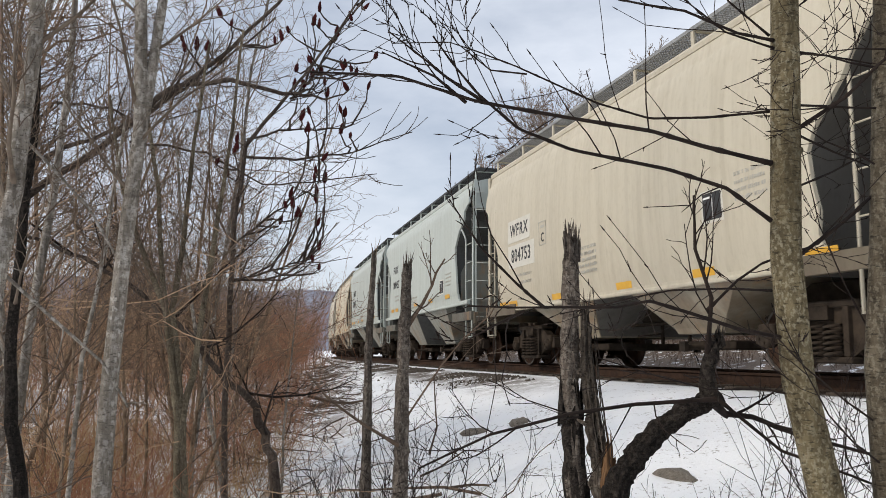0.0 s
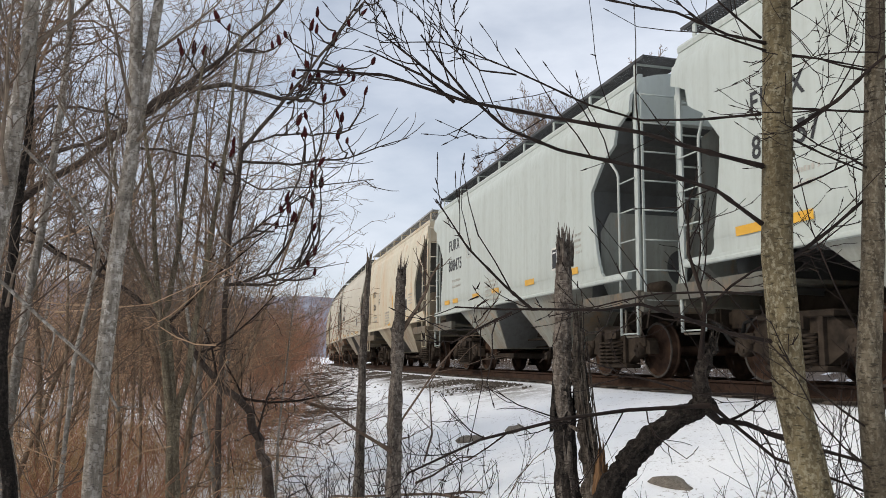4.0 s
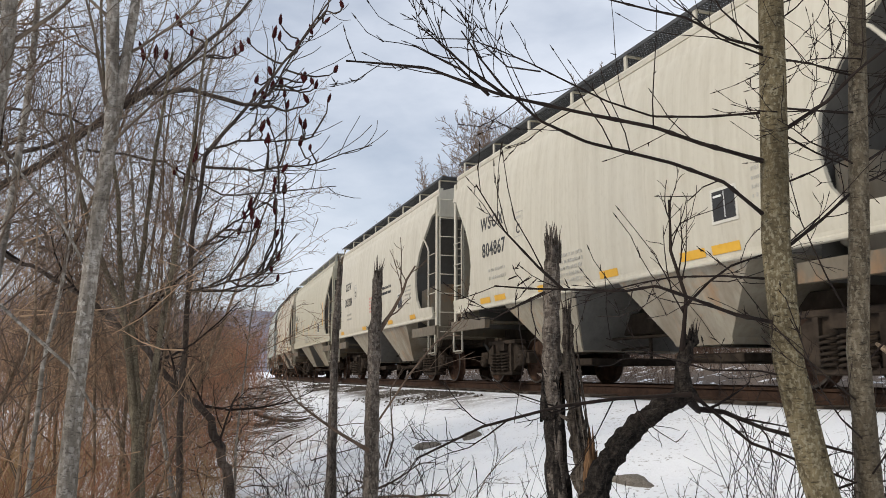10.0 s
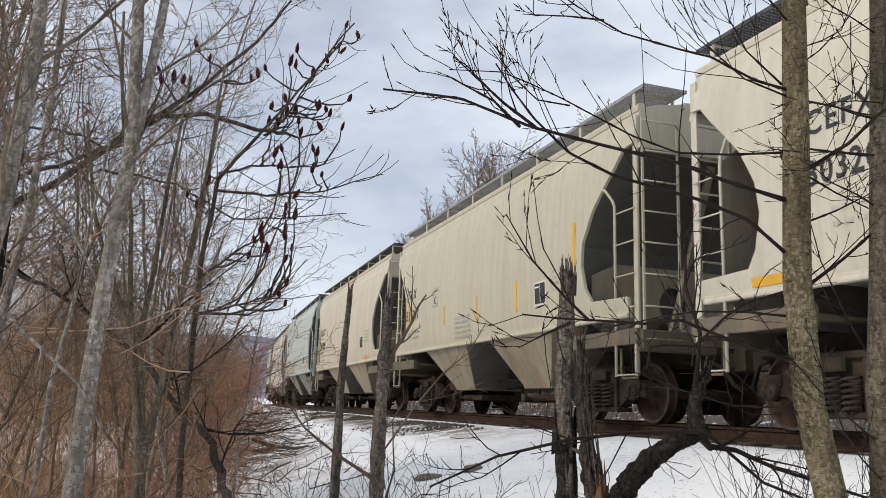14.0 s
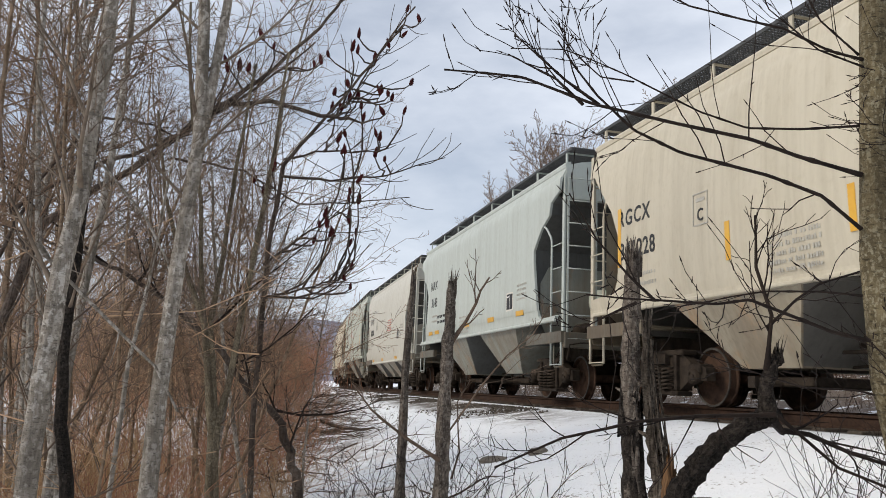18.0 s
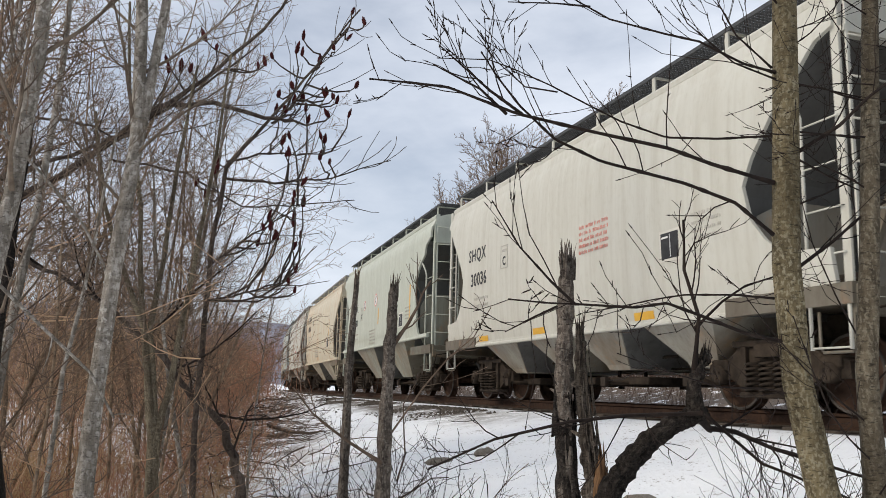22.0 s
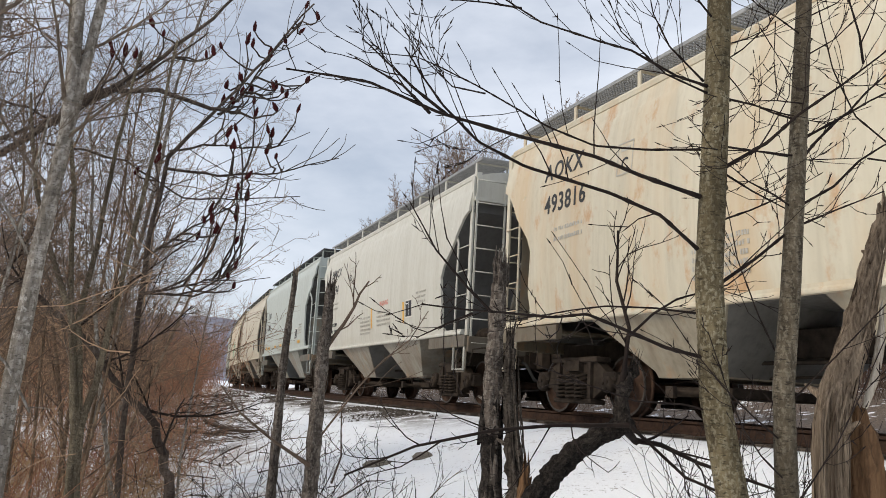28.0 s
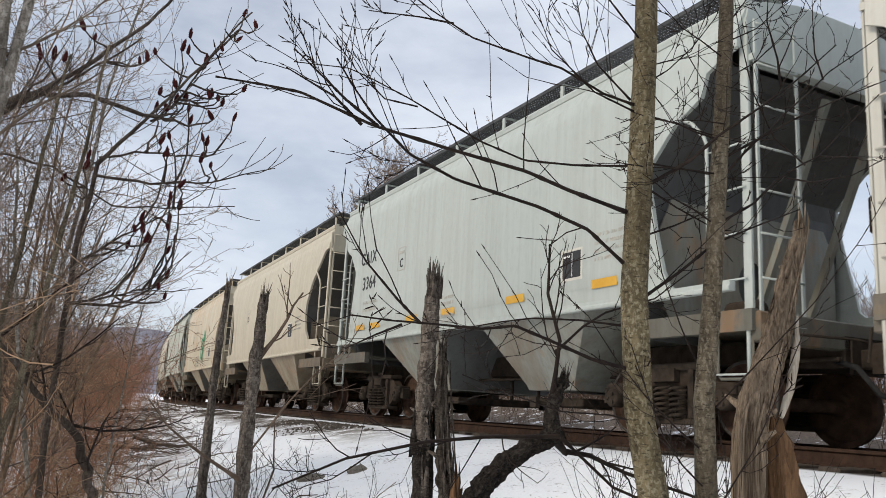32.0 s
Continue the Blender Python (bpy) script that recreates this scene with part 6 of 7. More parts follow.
MAIN_LIMBS = [  # bends as (x, height), thick and thin end
    ([(-1.53, 2.65), (-1.25, 2.89), (-0.79, 3.29), (-0.31, 3.78), (0.08, 4.15), (0.59, 4.70), (0.88, 5.21)], 0.036, 0.010),
    ([(-0.70, 3.40), (-0.27, 3.83), (0.20, 3.93), (0.65, 3.84), (0.90, 3.85)], 0.024, 0.016),
    ([(0.72, 3.83), (0.89, 4.01), (1.08, 4.40), (1.38, 4.91)], 0.013, 0.006),
    ([(0.30, 0.0), (0.26, 1.43), (0.27, 2.62), (0.34, 3.33), (0.65, 3.78), (1.08, 4.40), (1.44, 4.98)], 0.030, 0.008),
    ([(0.32, 3.25), (0.78, 3.27), (1.29, 3.38), (1.85, 3.62)], 0.014, 0.004),
    ([(0.35, 3.41), (0.71, 3.53), (1.20, 3.60)], 0.012, 0.005),
    ([(0.25, 2.47), (0.61, 2.79), (0.99, 3.08)], 0.012, 0.005),
    ([(0.25, 2.18), (0.69, 2.30), (0.95, 2.40)], 0.012, 0.005),
]
SIDE_LIMBS = [
    ([(-1.9, 0.0), (-1.85, 1.4), (-1.53, 2.65)], 0.05, 0.036),
    ([(-1.75, 2.75), (-1.45, 3.06), (-1.20, 3.18), (-0.80, 3.40), (-0.58, 3.54), (-0.08, 3.95), (0.33, 4.37), (0.58, 4.65)], 0.024, 0.007),
    ([(-1.85, 2.2), (-1.60, 3.0), (-1.20, 3.62), (-0.77, 3.63), (-0.55, 3.52)], 0.016, 0.008),
    ([(-0.60, 3.33), (0.02, 3.28), (0.50, 3.02), (1.05, 3.09), (1.52, 3.20)], 0.011, 0.004),
]
FRUIT_AT = [(1.44, 5.15), (1.36, 4.79), (1.5, 4.38), (1.4, 4.01), (1.22, 3.98), (1.25, 4.16), (1.19, 4.19), (1.04, 4.08), (1.0, 4.16), (0.9, 4.26), (0.84, 4.0),
            (0.76, 4.14), (0.68, 4.47), (0.58, 4.43), (0.96, 4.74), (0.91, 4.62), (1.13, 4.52), (0.91, 3.79), (0.85, 3.57), (1.2, 3.64), (0.27, 3.47), (0.1, 3.22),
            (-0.21, 4.29), (-0.02, 4.27), (0.18, 4.44), (0.97, 3.23), (1.03, 3.13), (1.0, 2.98), (0.7, 2.88), (0.76, 2.87), (0.83, 2.81), (0.99, 2.52), (0.95, 2.42), (1.06, 2.87)]


def build_sumac():
    """The sumac: crooked limbs that end in upright dark red fruit heads."""
    rng = random.Random(33)
    tree = thing("sumac_tree", "bare staghorn sumac with upright dark red fruit heads", "tree", "", pose(0.1, 7.0, 0))
    lines = MAIN_LIMBS + SIDE_LIMBS
    stems, spine = Sticks(5), []
    for pts, r0, r1 in lines:
        d = rng.uniform(-0.25, 0.25)
        full = np.array([(x - 0.1, d * i / len(pts) + rng.gauss(0, 0.04), z) for i, (x, z) in enumerate(pts)])
        limbs = Sticks(6)
        for i in range(len(full) - 1):
            f = i / (len(full) - 1)
            g = (i + 1) / (len(full) - 1)
            limbs.add(np.linspace(full[i], full[i + 1], 5) + np.array([[0, 0, 0]] + [[rng.gauss(0, 0.008) for _ in range(3)] for _ in range(3)] + [[0, 0, 0]]), r0 + (r1 - r0) * f, r0 + (r1 - r0) * g)
        t = np.linspace(0, len(full) - 1, 40)
        k = np.minimum(t.astype(int), len(full) - 2)
        q = (t - k)[:, None]
        spine.append(full[k] * (1 - q) + full[k + 1] * q)
        twigs_on(rng, limbs, full, r0 * 0.42, r1 * 0.6, 9, 0.85, 1, (0.4, 0.9), 0.16, 0.12, 0.2, 0.0042)
        part("branch", limbs.mesh("branch", BARK_SUMAC), tree)
    allp = np.concatenate(spine)
    body = Geo()
    prof = [(0.0, 0.010), (0.012, 0.024), (0.035, 0.031), (0.065, 0.027), (0.095, 0.017), (0.118, 0.005)]
    rings = []
    for i, (z, r) in enumerate(prof):
        rings.append([((r * (1 + 0.22 * math.sin(3 * k + i * 2))) * math.cos(k * math.tau / 8), (r * (1 + 0.22 * math.cos(2 * k + i))) * math.sin(k * math.tau / 8), z) for k in range(8)])
    body.rings(rings, smooth=True)
    rg = random.Random(1)
    for _ in range(34):
        a, z = rg.uniform(0, math.tau), rg.uniform(0.01, 0.1)
        r = float(np.interp(z, [p[0] for p in prof], [p[1] for p in prof]))
        c, s = math.cos(a), math.sin(a)
        b = 0.006
        body.add([(r * 0.85 * c - b * s, r * 0.85 * s + b * c, z - b), (r * 0.85 * c + b * s, r * 0.85 * s - b * c, z - b), (r * 0.85 * c, r * 0.85 * s, z + b), ((r + 0.010) * c, (r + 0.010) * s, z + 0.006)], [(0, 1, 3), (1, 2, 3), (2, 0, 3)])
    head = body.mesh("fruit_head", FRUIT_RED)
    heads = FRUIT_AT + [(x + rng.gauss(0, 0.07), z + rng.gauss(0, 0.13)) for x, z in FRUIT_AT if rng.random() < 0.75]
    for x, z in heads:
        p = np.array([x - 0.1, rng.uniform(-0.15, 0.15), z - 0.05])
        reach = allp - p
        dist = np.linalg.norm(reach * np.array([1, 0.6, 1]), axis=1) + np.where(reach[:, 2] > -0.02, 2.0, 0.0)
        root = allp[int(np.argmin(dist))]
        wide = np.where((reach[:, 2] < -0.12) & (reach[:, 0] < 0.1))[0]
        wide = [k for k in wide if 0.3 < np.linalg.norm(reach[k]) < 0.8]
        if wide and rng.random() < 0.4:
            root = allp[rng.choice(wide)]
        mid = root * 0.45 + p * 0.55 + np.array([0.07, 0, -0.12]) * min(1.0, float(np.linalg.norm(root - p)))
        stem = [root, root * 0.55 + mid * 0.45 + np.array([rng.gauss(0, 0.02), 0, rng.gauss(0, 0.02)]), mid, mid * 0.4 + p * 0.6 + np.array([rng.uniform(0, 0.03), 0, -0.015]), p]
        stems.add(stem, 0.011, 0.006)
        if rng.random() < 0.3:
            twigs_on(rng, stems, stem, 0.007, 0.005, 2, 0.3, 1, (0.4, 0.8), 0.2, 0.1, 0.3, 0.004)
        tilt = rng.gauss(0, 14)
        ob = part("fruit_head", head, tree, at=pose(p[0], p[1], p[2] - 0.01, rng.gauss(0, 14), tilt, rng.uniform(0, 360)))
        k = rng.uniform(0.62, 0.95)
        ob.scale = (k * 0.75, k * 0.75, k * rng.uniform(0.95, 1.3))
    tagged(part("fruit_stalk", stems.mesh("fruit_stalk", BARK_SUMAC), tree), kind="stuff")


def build_thicket():
    rng = random.Random(70)
    # pale smooth trunk with a fork
    grey = thing("aspen_tree", "pale grey-barked young tree forking above head height", "tree", "", pose(-0.41, 4.36, 0))
    g = Geo().tube([(0, 0, -0.1), (0.0, 0, 1.0), (0.01, 0, 1.44), (0.04, 0, 2.07), (0.09, 0, 2.75), (0.06, 0, 3.4), (0.0, 0, 4.2), (-0.05, 0.05, 5.6), (-0.1, 0.05, 7.2)], [0.054, 0.047, 0.043, 0.040, 0.037, 0.032, 0.027, 0.017, 0.005], 14)
    g.tube([(0.085, 0, 2.66), (0.12, 0, 2.95), (0.17, 0, 3.5), (0.22, 0.02, 4.3), (0.25, 0.05, 6.2)], [0.030, 0.028, 0.025, 0.018, 0.005], 10)
    part("trunk", g.mesh("trunk", BARK_GREY), grey)
    for k in range(18):
        z = 2.4 + k * 0.24
        line, _ = wander(rng, (0.06, 0, z), splay(rng, (0, 0, 1), rng.uniform(0.6, 1.1)), rng.uniform(0.7, 1.5), 0.1, 0.08)
        branch(grey, line, 0.010, TWIG_GREY, rng, 7, 0.5, 2, (0.4, 0.9), 0.06, 0.13, 0.15, 0.002)
    # other trunks of the wood's edge: bends as (x, height), thick and thin end
    edge_trees = [
        ("birch_tree", "pale grey-barked slim tree leaning over the path", 4.0, BARK_GREY, 0.050, 0.030, [[(-0.93, -0.15), (-0.91, 0.98), (-0.894, 1.46), (-0.867, 1.93), (-0.835, 2.36), (-0.79, 2.99), (-0.79, 3.6), (-0.75, 5.2)]]),
        ("birch_tree", "slim pale tree deeper in the thicket", 5.5, BARK_GREY, 0.034, 0.014, [[(-1.07, -0.1), (-1.03, 1.0), (-0.993, 1.65), (-0.937, 2.33), (-0.868, 3.12), (-0.85, 4.0), (-0.8, 5.6)]]),
        ("crooked_tree", "dark crooked trunk crossing the pale trees", 4.6, BARK_DARK, 0.040, 0.012, [[(-0.76, -0.1), (-0.81, 0.88), (-0.881, 1.22), (-0.898, 1.61), (-0.90, 2.15), (-0.88, 2.71), (-0.87, 3.14), (-0.95, 4.2)]]),
        ("crooked_tree", "thin pale leaning stem", 5.0, BARK_GREY, 0.016, 0.007, [[(-0.68, -0.1), (-0.645, 0.82), (-0.61, 1.53), (-0.545, 2.03), (-0.513, 2.43), (-0.46, 3.0)]]),
        ("stem_clump", "clump of tan stems fanning out from one foot", 6.0, BARK_TAN, 0.030, 0.009,
         [[(0.0, -0.1), (-0.026, 0.64), (-0.076, 1.10), (-0.171, 1.63), (-0.25, 2.14), (-0.298, 2.74), (-0.445, 3.5), (-0.51, 4.3)],
          [(0.02, -0.1), (-0.069, 1.10), (-0.004, 1.42), (0.057, 2.0), (0.138, 2.65), (0.19, 3.16), (0.25, 4.0)],
          [(-0.02, -0.1), (-0.058, 1.10), (-0.165, 1.85), (-0.106, 2.45), (-0.067, 3.14), (0.011, 3.86)],
          [(-0.05, -0.1), (-0.093, 1.10), (-0.2, 1.85), (-0.417, 2.36), (-0.563, 2.8), (-0.66, 3.4)]]),
    ]
    for name, label, depth, wood, r0, r1, stems in edge_trees:
        foot = stems[0][0][0]
        tree = thing(name, label, "tree", "trees at the wood's edge", pose(foot, depth, 0))
        for stem in stems:
            pts, rr = dense([(x - foot, 0.05 * math.sin(3 * z), z) for x, z in stem], list(np.linspace(r0, r1, len(stem))), 26)
            pts = [(p[0] + 0.35 * r0 * noise.noise((k * 0.4, foot, 2)), p[1], p[2]) for k, p in enumerate(pts)]
            part("trunk", rough_trunk(pts, rr, 10, int(90 - 40 * foot), 0.10).mesh("trunk", wood), tree)
            for k in range(7):
                p = pts[10 + 2 * k]
                line, _ = wander(rng, p, splay(rng, (0, 0, 1), rng.uniform(0.5, 1.2)), rng.uniform(0.5, 1.2), 0.12, 0.08)
                branch(tree, line, max(0.004, rr[10 + 2 * k] * 0.32), TWIG_GREY, rng, 7, 0.45, 2, (0.4, 1.0), 0.05, 0.15, 0.15, 0.0018)
    for label, depth, r, stem in (("bleached fallen branch caught among the trees", 4.2, 0.011, [(-1.02, 2.09), (-0.95, 2.0), (-0.66, 1.73), (-0.427, 1.52), (-0.3, 1.3)]),
                                  ("long pale dead branch leaning through the trees", 4.5, 0.009, [(-0.98, 2.76), (-0.78, 2.56), (-0.573, 2.34), (-0.431, 2.1), (-0.38, 1.9)])):
        caught = thing("dead_branch", label, "branch", "", pose(stem[0][0], depth, 0))
        branch(caught, np.array([(x - stem[0][0], 0.02 * i, z) for i, (x, z) in enumerate(stem)]), r, BARK_GREY, rng, 4, 0.3, 1, (0.5, 1.1), 0.0, 0.15, 0.2, 0.003, 0.6)
    # dark leaning trunk
    lean = thing("leaning_tree", "dark leaning dead tree half fallen into the brush", "dead tree", "", pose(0.66, 7.28, 0))
    pts, rr = dense([(0.10, 0, 0.0), (0.03, 0, 0.65), (-0.06, 0, 0.90), (-0.165, 0.02, 1.157), (-0.44, 0.05, 1.383), (-0.72, 0.04, 1.74), (-1.19, 0, 2.13), (-1.55, 0, 2.33), (-1.90, 0, 2.49), (-2.7, 0, 2.7)], [0.050, 0.041, 0.036, 0.030, 0.026, 0.023, 0.019, 0.016, 0.014, 0.006], 40)
    pts = [(p[0] + 0.03 * noise.noise((k * 0.55, 1, 2)), p[1], p[2] + 0.03 * noise.noise((k * 0.6, 5, 2))) for k, p in enumerate(pts)]
    part("trunk", rough_trunk(pts, rr, 10, 41, 0.18).mesh("trunk", BARK_SUMAC), lean)
    for k in range(9):
        p = pts[8 + 3 * k]
        line, _ = wander(rng, p, splay(rng, (0.1, -0.2, 1), rng.uniform(0.5, 1.5)), rng.uniform(0.6, 1.4), 0.14, 0.03)
        branch(lean, line, 0.013, TWIG_DARK, rng, 7, 0.5, 2, (0.4, 1.0), 0.03, 0.16, 0.15, 0.002)
    # the thicket of saplings
    kinds = [
        ("sapling", "bare brown sapling in the thicket", sapling_meshes(1, 5.2, 0.023, 26, BARK_BROWN, SAPLING_TWIG, 0.22, 1.3, shoots=9)),
        ("sapling", "bare grey sapling in the thicket", sapling_meshes(2, 6.4, 0.030, 30, BARK_GREY, SAPLING_TWIG, 0.3, 1.5)),
        ("sapling", "bare dark-twigged sapling in the thicket", sapling_meshes(3, 4.2, 0.018, 24, BARK_BROWN, TWIG_MID, 0.2, 1.1)),
        ("sapling", "bare brown sapling in the thicket", sapling_meshes(4, 5.8, 0.026, 28, BARK_BROWN, SAPLING_TWIG, 0.28, 1.4)),
        ("sapling", "bare crooked sapling in the thicket", sapling_meshes(5, 4.8, 0.021, 26, BARK_BROWN, SAPLING_TWIG, 0.2, 1.25, 0.14)),
        ("sapling", "bare pale sapling in the thicket", sapling_meshes(6, 7.0, 0.037, 32, BARK_GREY, SAPLING_TWIG, 0.35, 1.6)),
    ]
    first = {}
    spots = [(-0.95, 6.3, 1, 1.15), (-1.35, 7.4, 5, 1.1), (-0.62, 8.2, 0, 1.0), (-0.15, 9.0, 3, 1.0), (0.30, 8.4, 2, 0.72), (-1.75, 6.2, 3, 1.1), (-0.1, 6.4, 2, 0.8), (0.50, 9.6, 0, 0.6), (-0.85, 5.4, 2, 0.8), (-1.2, 5.0, 2, 1.1)]
    for _ in range(11):
        y = rng.uniform(8, 17)
        spots.append((0.02 * y - 1.2 - rng.random() * 0.36 * y, y, rng.choice((0, 1, 3, 5)), rng.uniform(1.2, 1.7)))
    for _ in range(11):  # unseen saplings added behind the eye, to hold light off the car ends
        a = radians(rng.uniform(100, 280))
        d = rng.uniform(3.5, 16)
        spots.append((math.sin(a) * d, math.cos(a) * d, rng.randrange(6), rng.uniform(0.9, 1.6)))
    for _ in range(92):
        y = 7.5 + 70 * rng.random() ** 1.5
        edge = 0.122 * y - 0.1
        x = edge - rng.random() ** 1.1 * (1.7 + 0.2 * y)
        tall = min(1.0, 0.34 + (edge - x) / (0.10 * y + 0.5))
        spots.append((x, y, rng.randrange(6), tall * rng.uniform(0.8, 1.25)))
    for x, y, k, size in spots:
        name, label, meshes = kinds[k]
        m = at_ground(x, y, rng.uniform(0, 360), 0.02, rng.gauss(0, 3))
        if k not in first:
            first[k] = stand(name, meshes, label, "saplings of the thicket", m)
            ob = first[k]
        else:
            ob = copy_thing(first[k], m)
        ob.scale = (size, size, size)


def brush(name, label, material, seed, spots, count, height, spread=0.25, r=0.004, twigs=3, category="brush", lean=0.28, bend=0.12):
    """One mass of thin dead stems at the given clump centres."""
    rng = random.Random(seed)
    st = Sticks(3)
    for x, y, size in spots:
        for _ in range(count):
            px, py = x + rng.gauss(0, spread) * size, y + rng.gauss(0, spread) * size
            h = height * size * rng.uniform(0.5, 1.15)
            p = (px, py, ground_z(px, py) - 0.03)
            line, _ = wander(rng, p, (rng.gauss(0, lean), rng.gauss(0, lean), 1), h, bend, 0.0)
            st.add(line, r, r * 0.4)
            twigs_on(rng, st, line, r * 0.7, r * 0.4, twigs, h * 0.4, 1, (0.4, 1.1), 0.08, 0.14, 0.25, r * 0.45)
    return tagged(new(name, st.mesh(name, material)), label, category, kind="stuff")


def build_brush():
    rng = random.Random(90)
    red, tan, far = [], [], []
    for _ in range(170):
        y = 9.5 + 38 * rng.random() ** 1.4
        edge = 0.122 * y - 0.15
        red.append((edge - rng.random() ** 1.5 * (1.2 + 0.2 * y), y, rng.uniform(0.55, 1.1) * (1.0 + 0.022 * (y - 9.5))))
    for _ in range(30):
        y = 6.2 + 3.4 * rng.random()
        red.append((0.06 * y - 0.75 - rng.random() * 0.9, y, rng.uniform(0.5, 0.85)))
    for _ in range(120):
        y = 5.2 + 14 * rng.random()
        tan.append((0.122 * y - 0.35 - rng.random() ** 1.2 * (1.2 + 0.24 * y), y, rng.uniform(0.5, 1.1)))
    for _ in range(420):
        y = 34 + 90 * rng.random()
        edge = 0.112 * y + 0.3
        far.append((edge - rng.random() ** 1.3 * 18, y, rng.uniform(0.6, 1.15) * (1.1 + 0.022 * y)))
    brush("russet_brush", "russet leafless brush along the wood's edge", TWIG_RED, 1, red, 6, 1.4, 0.30, 0.0050, 5, lean=0.5, bend=0.18)
    brush("dead_weeds", "tan dead weeds and stalks poking through snow", DRY_GRASS, 2, tan, 13, 0.72, 0.26, 0.0036, 4, lean=0.75, bend=0.22)
    brush("far_brush", "distant reddish leafless brush beside the bend", TWIG_RED, 3, far, 12, 2.2, 0.55, 0.013, 5)
    straw = [(-2.2 + 1.75 * rng.random() + 0.05 * (y - 12), y, rng.uniform(0.6, 1.15)) for y in (8.5 + 6.5 * rng.random() for _ in range(46))]
    brush("dry_grass", "tan dead grass and stalks at the thicket's foot", DRY_GRASS, 22, straw, 22, 0.95, 0.24, 0.0034, 3, lean=0.4, bend=0.16)
    depths = []
    for _ in range(190):
        y = 15 + 45 * rng.random() ** 1.3
        edge = 0.122 * y - 0.6
        inside = rng.random()
        depths.append((edge - inside * (1.5 + 0.42 * y), y, rng.uniform(0.55, 1.0) * (0.55 + 0.6 * min(1.0, inside * 3)) * (1 + 0.012 * y)))
    brush("wood_interior", "dense bare brown saplings and shoots inside the wood", UNDER_TWIG, 12, depths, 3, 4.6, 0.6, 0.011, 11, lean=0.14, bend=0.08)
    sparse = []
    for _ in range(34):
        y = 3.2 + 8.5 * rng.random()
        x = 0.9 + rng.random() * (0.9 + 0.17 * y)
        sparse.append((x, y, rng.uniform(0.5, 1.2)))
    for _ in range(18):
        y = 4.2 + 4.5 * rng.random()
        sparse.append((0.45 + rng.random() * 1.1 + 0.06 * y, y, rng.uniform(0.6, 1.3)))
    brush("bare_shoots", "thin dark bare shoots standing in the snow", TWIG_DARK, 4, sparse, 2, 0.75, 0.18, 0.0050, 3, lean=0.5, bend=0.2)
    tangle = [(2.35, 2.75, 0.9), (2.7, 2.65, 1.1), (3.1, 2.7, 1.0), (2.2, 2.2, 0.9), (2.5, 1.9, 0.8), (1.45, 3.3, 0.8), (1.95, 3.3, 0.9), (2.9, 3.4, 1.0), (1.25, 3.6, 0.8), (0.95, 4.6, 0.9), (1.2, 4.5, 0.9), (1.35, 4.7, 0.9), (1.5, 5.0, 0.8), (0.75, 4.9, 0.8), (0.6, 5.4, 0.8), (0.95, 5.3, 0.7)]
    brush("shrub_tangle", "tangled dark shrub stems in front of the snow", TWIG_DARK, 8, tangle, 10, 0.95, 0.22, 0.0034, 6)
    fallen = Sticks(4)
    for _ in range(70):
        y = 5.0 + 9 * rng.random()
        x = -0.2 + rng.random() ** 1.4 * 2.0 + y * 0.07
        z = ground_z(x, y)
        r = rng.uniform(0.004, 0.014)
        line, _ = wander(rng, (x, y, z + rng.uniform(0.0, 0.18)), (rng.gauss(0, 1), rng.gauss(0, 0.8), rng.gauss(0.12, 0.2)), rng.uniform(0.4, 1.2), 0.28, 0.0)
        fallen.add(line, r, r * 0.4)
        twigs_on(rng, fallen, line, r * 0.8, r * 0.4, 4, 0.4, 1, (0.4, 1.0), 0.05, 0.22, 0.15, 0.002)
    tagged(new("fallen_branches", fallen.mesh("fallen_branches", TWIG_MID)), "fallen brown branches tangled on the snow", "branches", kind="stuff")
    drift = Sticks(3)
    for _ in range(470):
        y = 14.0 + 24 * rng.random() ** 1.2
        x = 0.143 * y - 0.1 + rng.gauss(0, 0.28 + 0.022 * y)
        r = rng.uniform(0.003, 0.008) * (0.6 + 0.045 * y)
        line, _ = wander(rng, (x, y, ground_z(x, y) + rng.uniform(0.0, 0.06)), (rng.choice((-1, 1)), rng.gauss(0, 0.45), rng.gauss(0.03, 0.10)), rng.uniform(0.4, 1.5), 0.2, 0.0)
        drift.add(line, r, r * 0.4)
        twigs_on(rng, drift, line, r * 0.7, r * 0.4, 3, 0.35, 1, (0.4, 1.0), 0.03, 0.22, 0.15, 0.003)
    for x, y, turn in ((2.35, 16.8, 0.2), (2.0, 18.6, -0.3), (2.9, 15.6, 0.5), (2.5, 20.5, 0.1)):
        arc = [(x + 1.1 * q * math.cos(turn), y + 1.1 * q * math.sin(turn), ground_z(x, y) + 0.05 + 0.22 * q * q) for q in (-0.9, -0.45, 0.0, 0.5, 1.0)]
        drift.add(np.array(arc), 0.045, 0.018)
        twigs_on(rng, drift, np.array(arc), 0.02, 0.012, 7, 0.7, 2, (0.4, 1.0), 0.05, 0.2, 0.15, 0.005)
    tagged(new("twig_litter", drift.mesh("twig_litter", TWIG_MID)), "brown fallen branches and twigs littering the snow's edge", "twigs", kind="stuff")
    maze = Sticks(3)
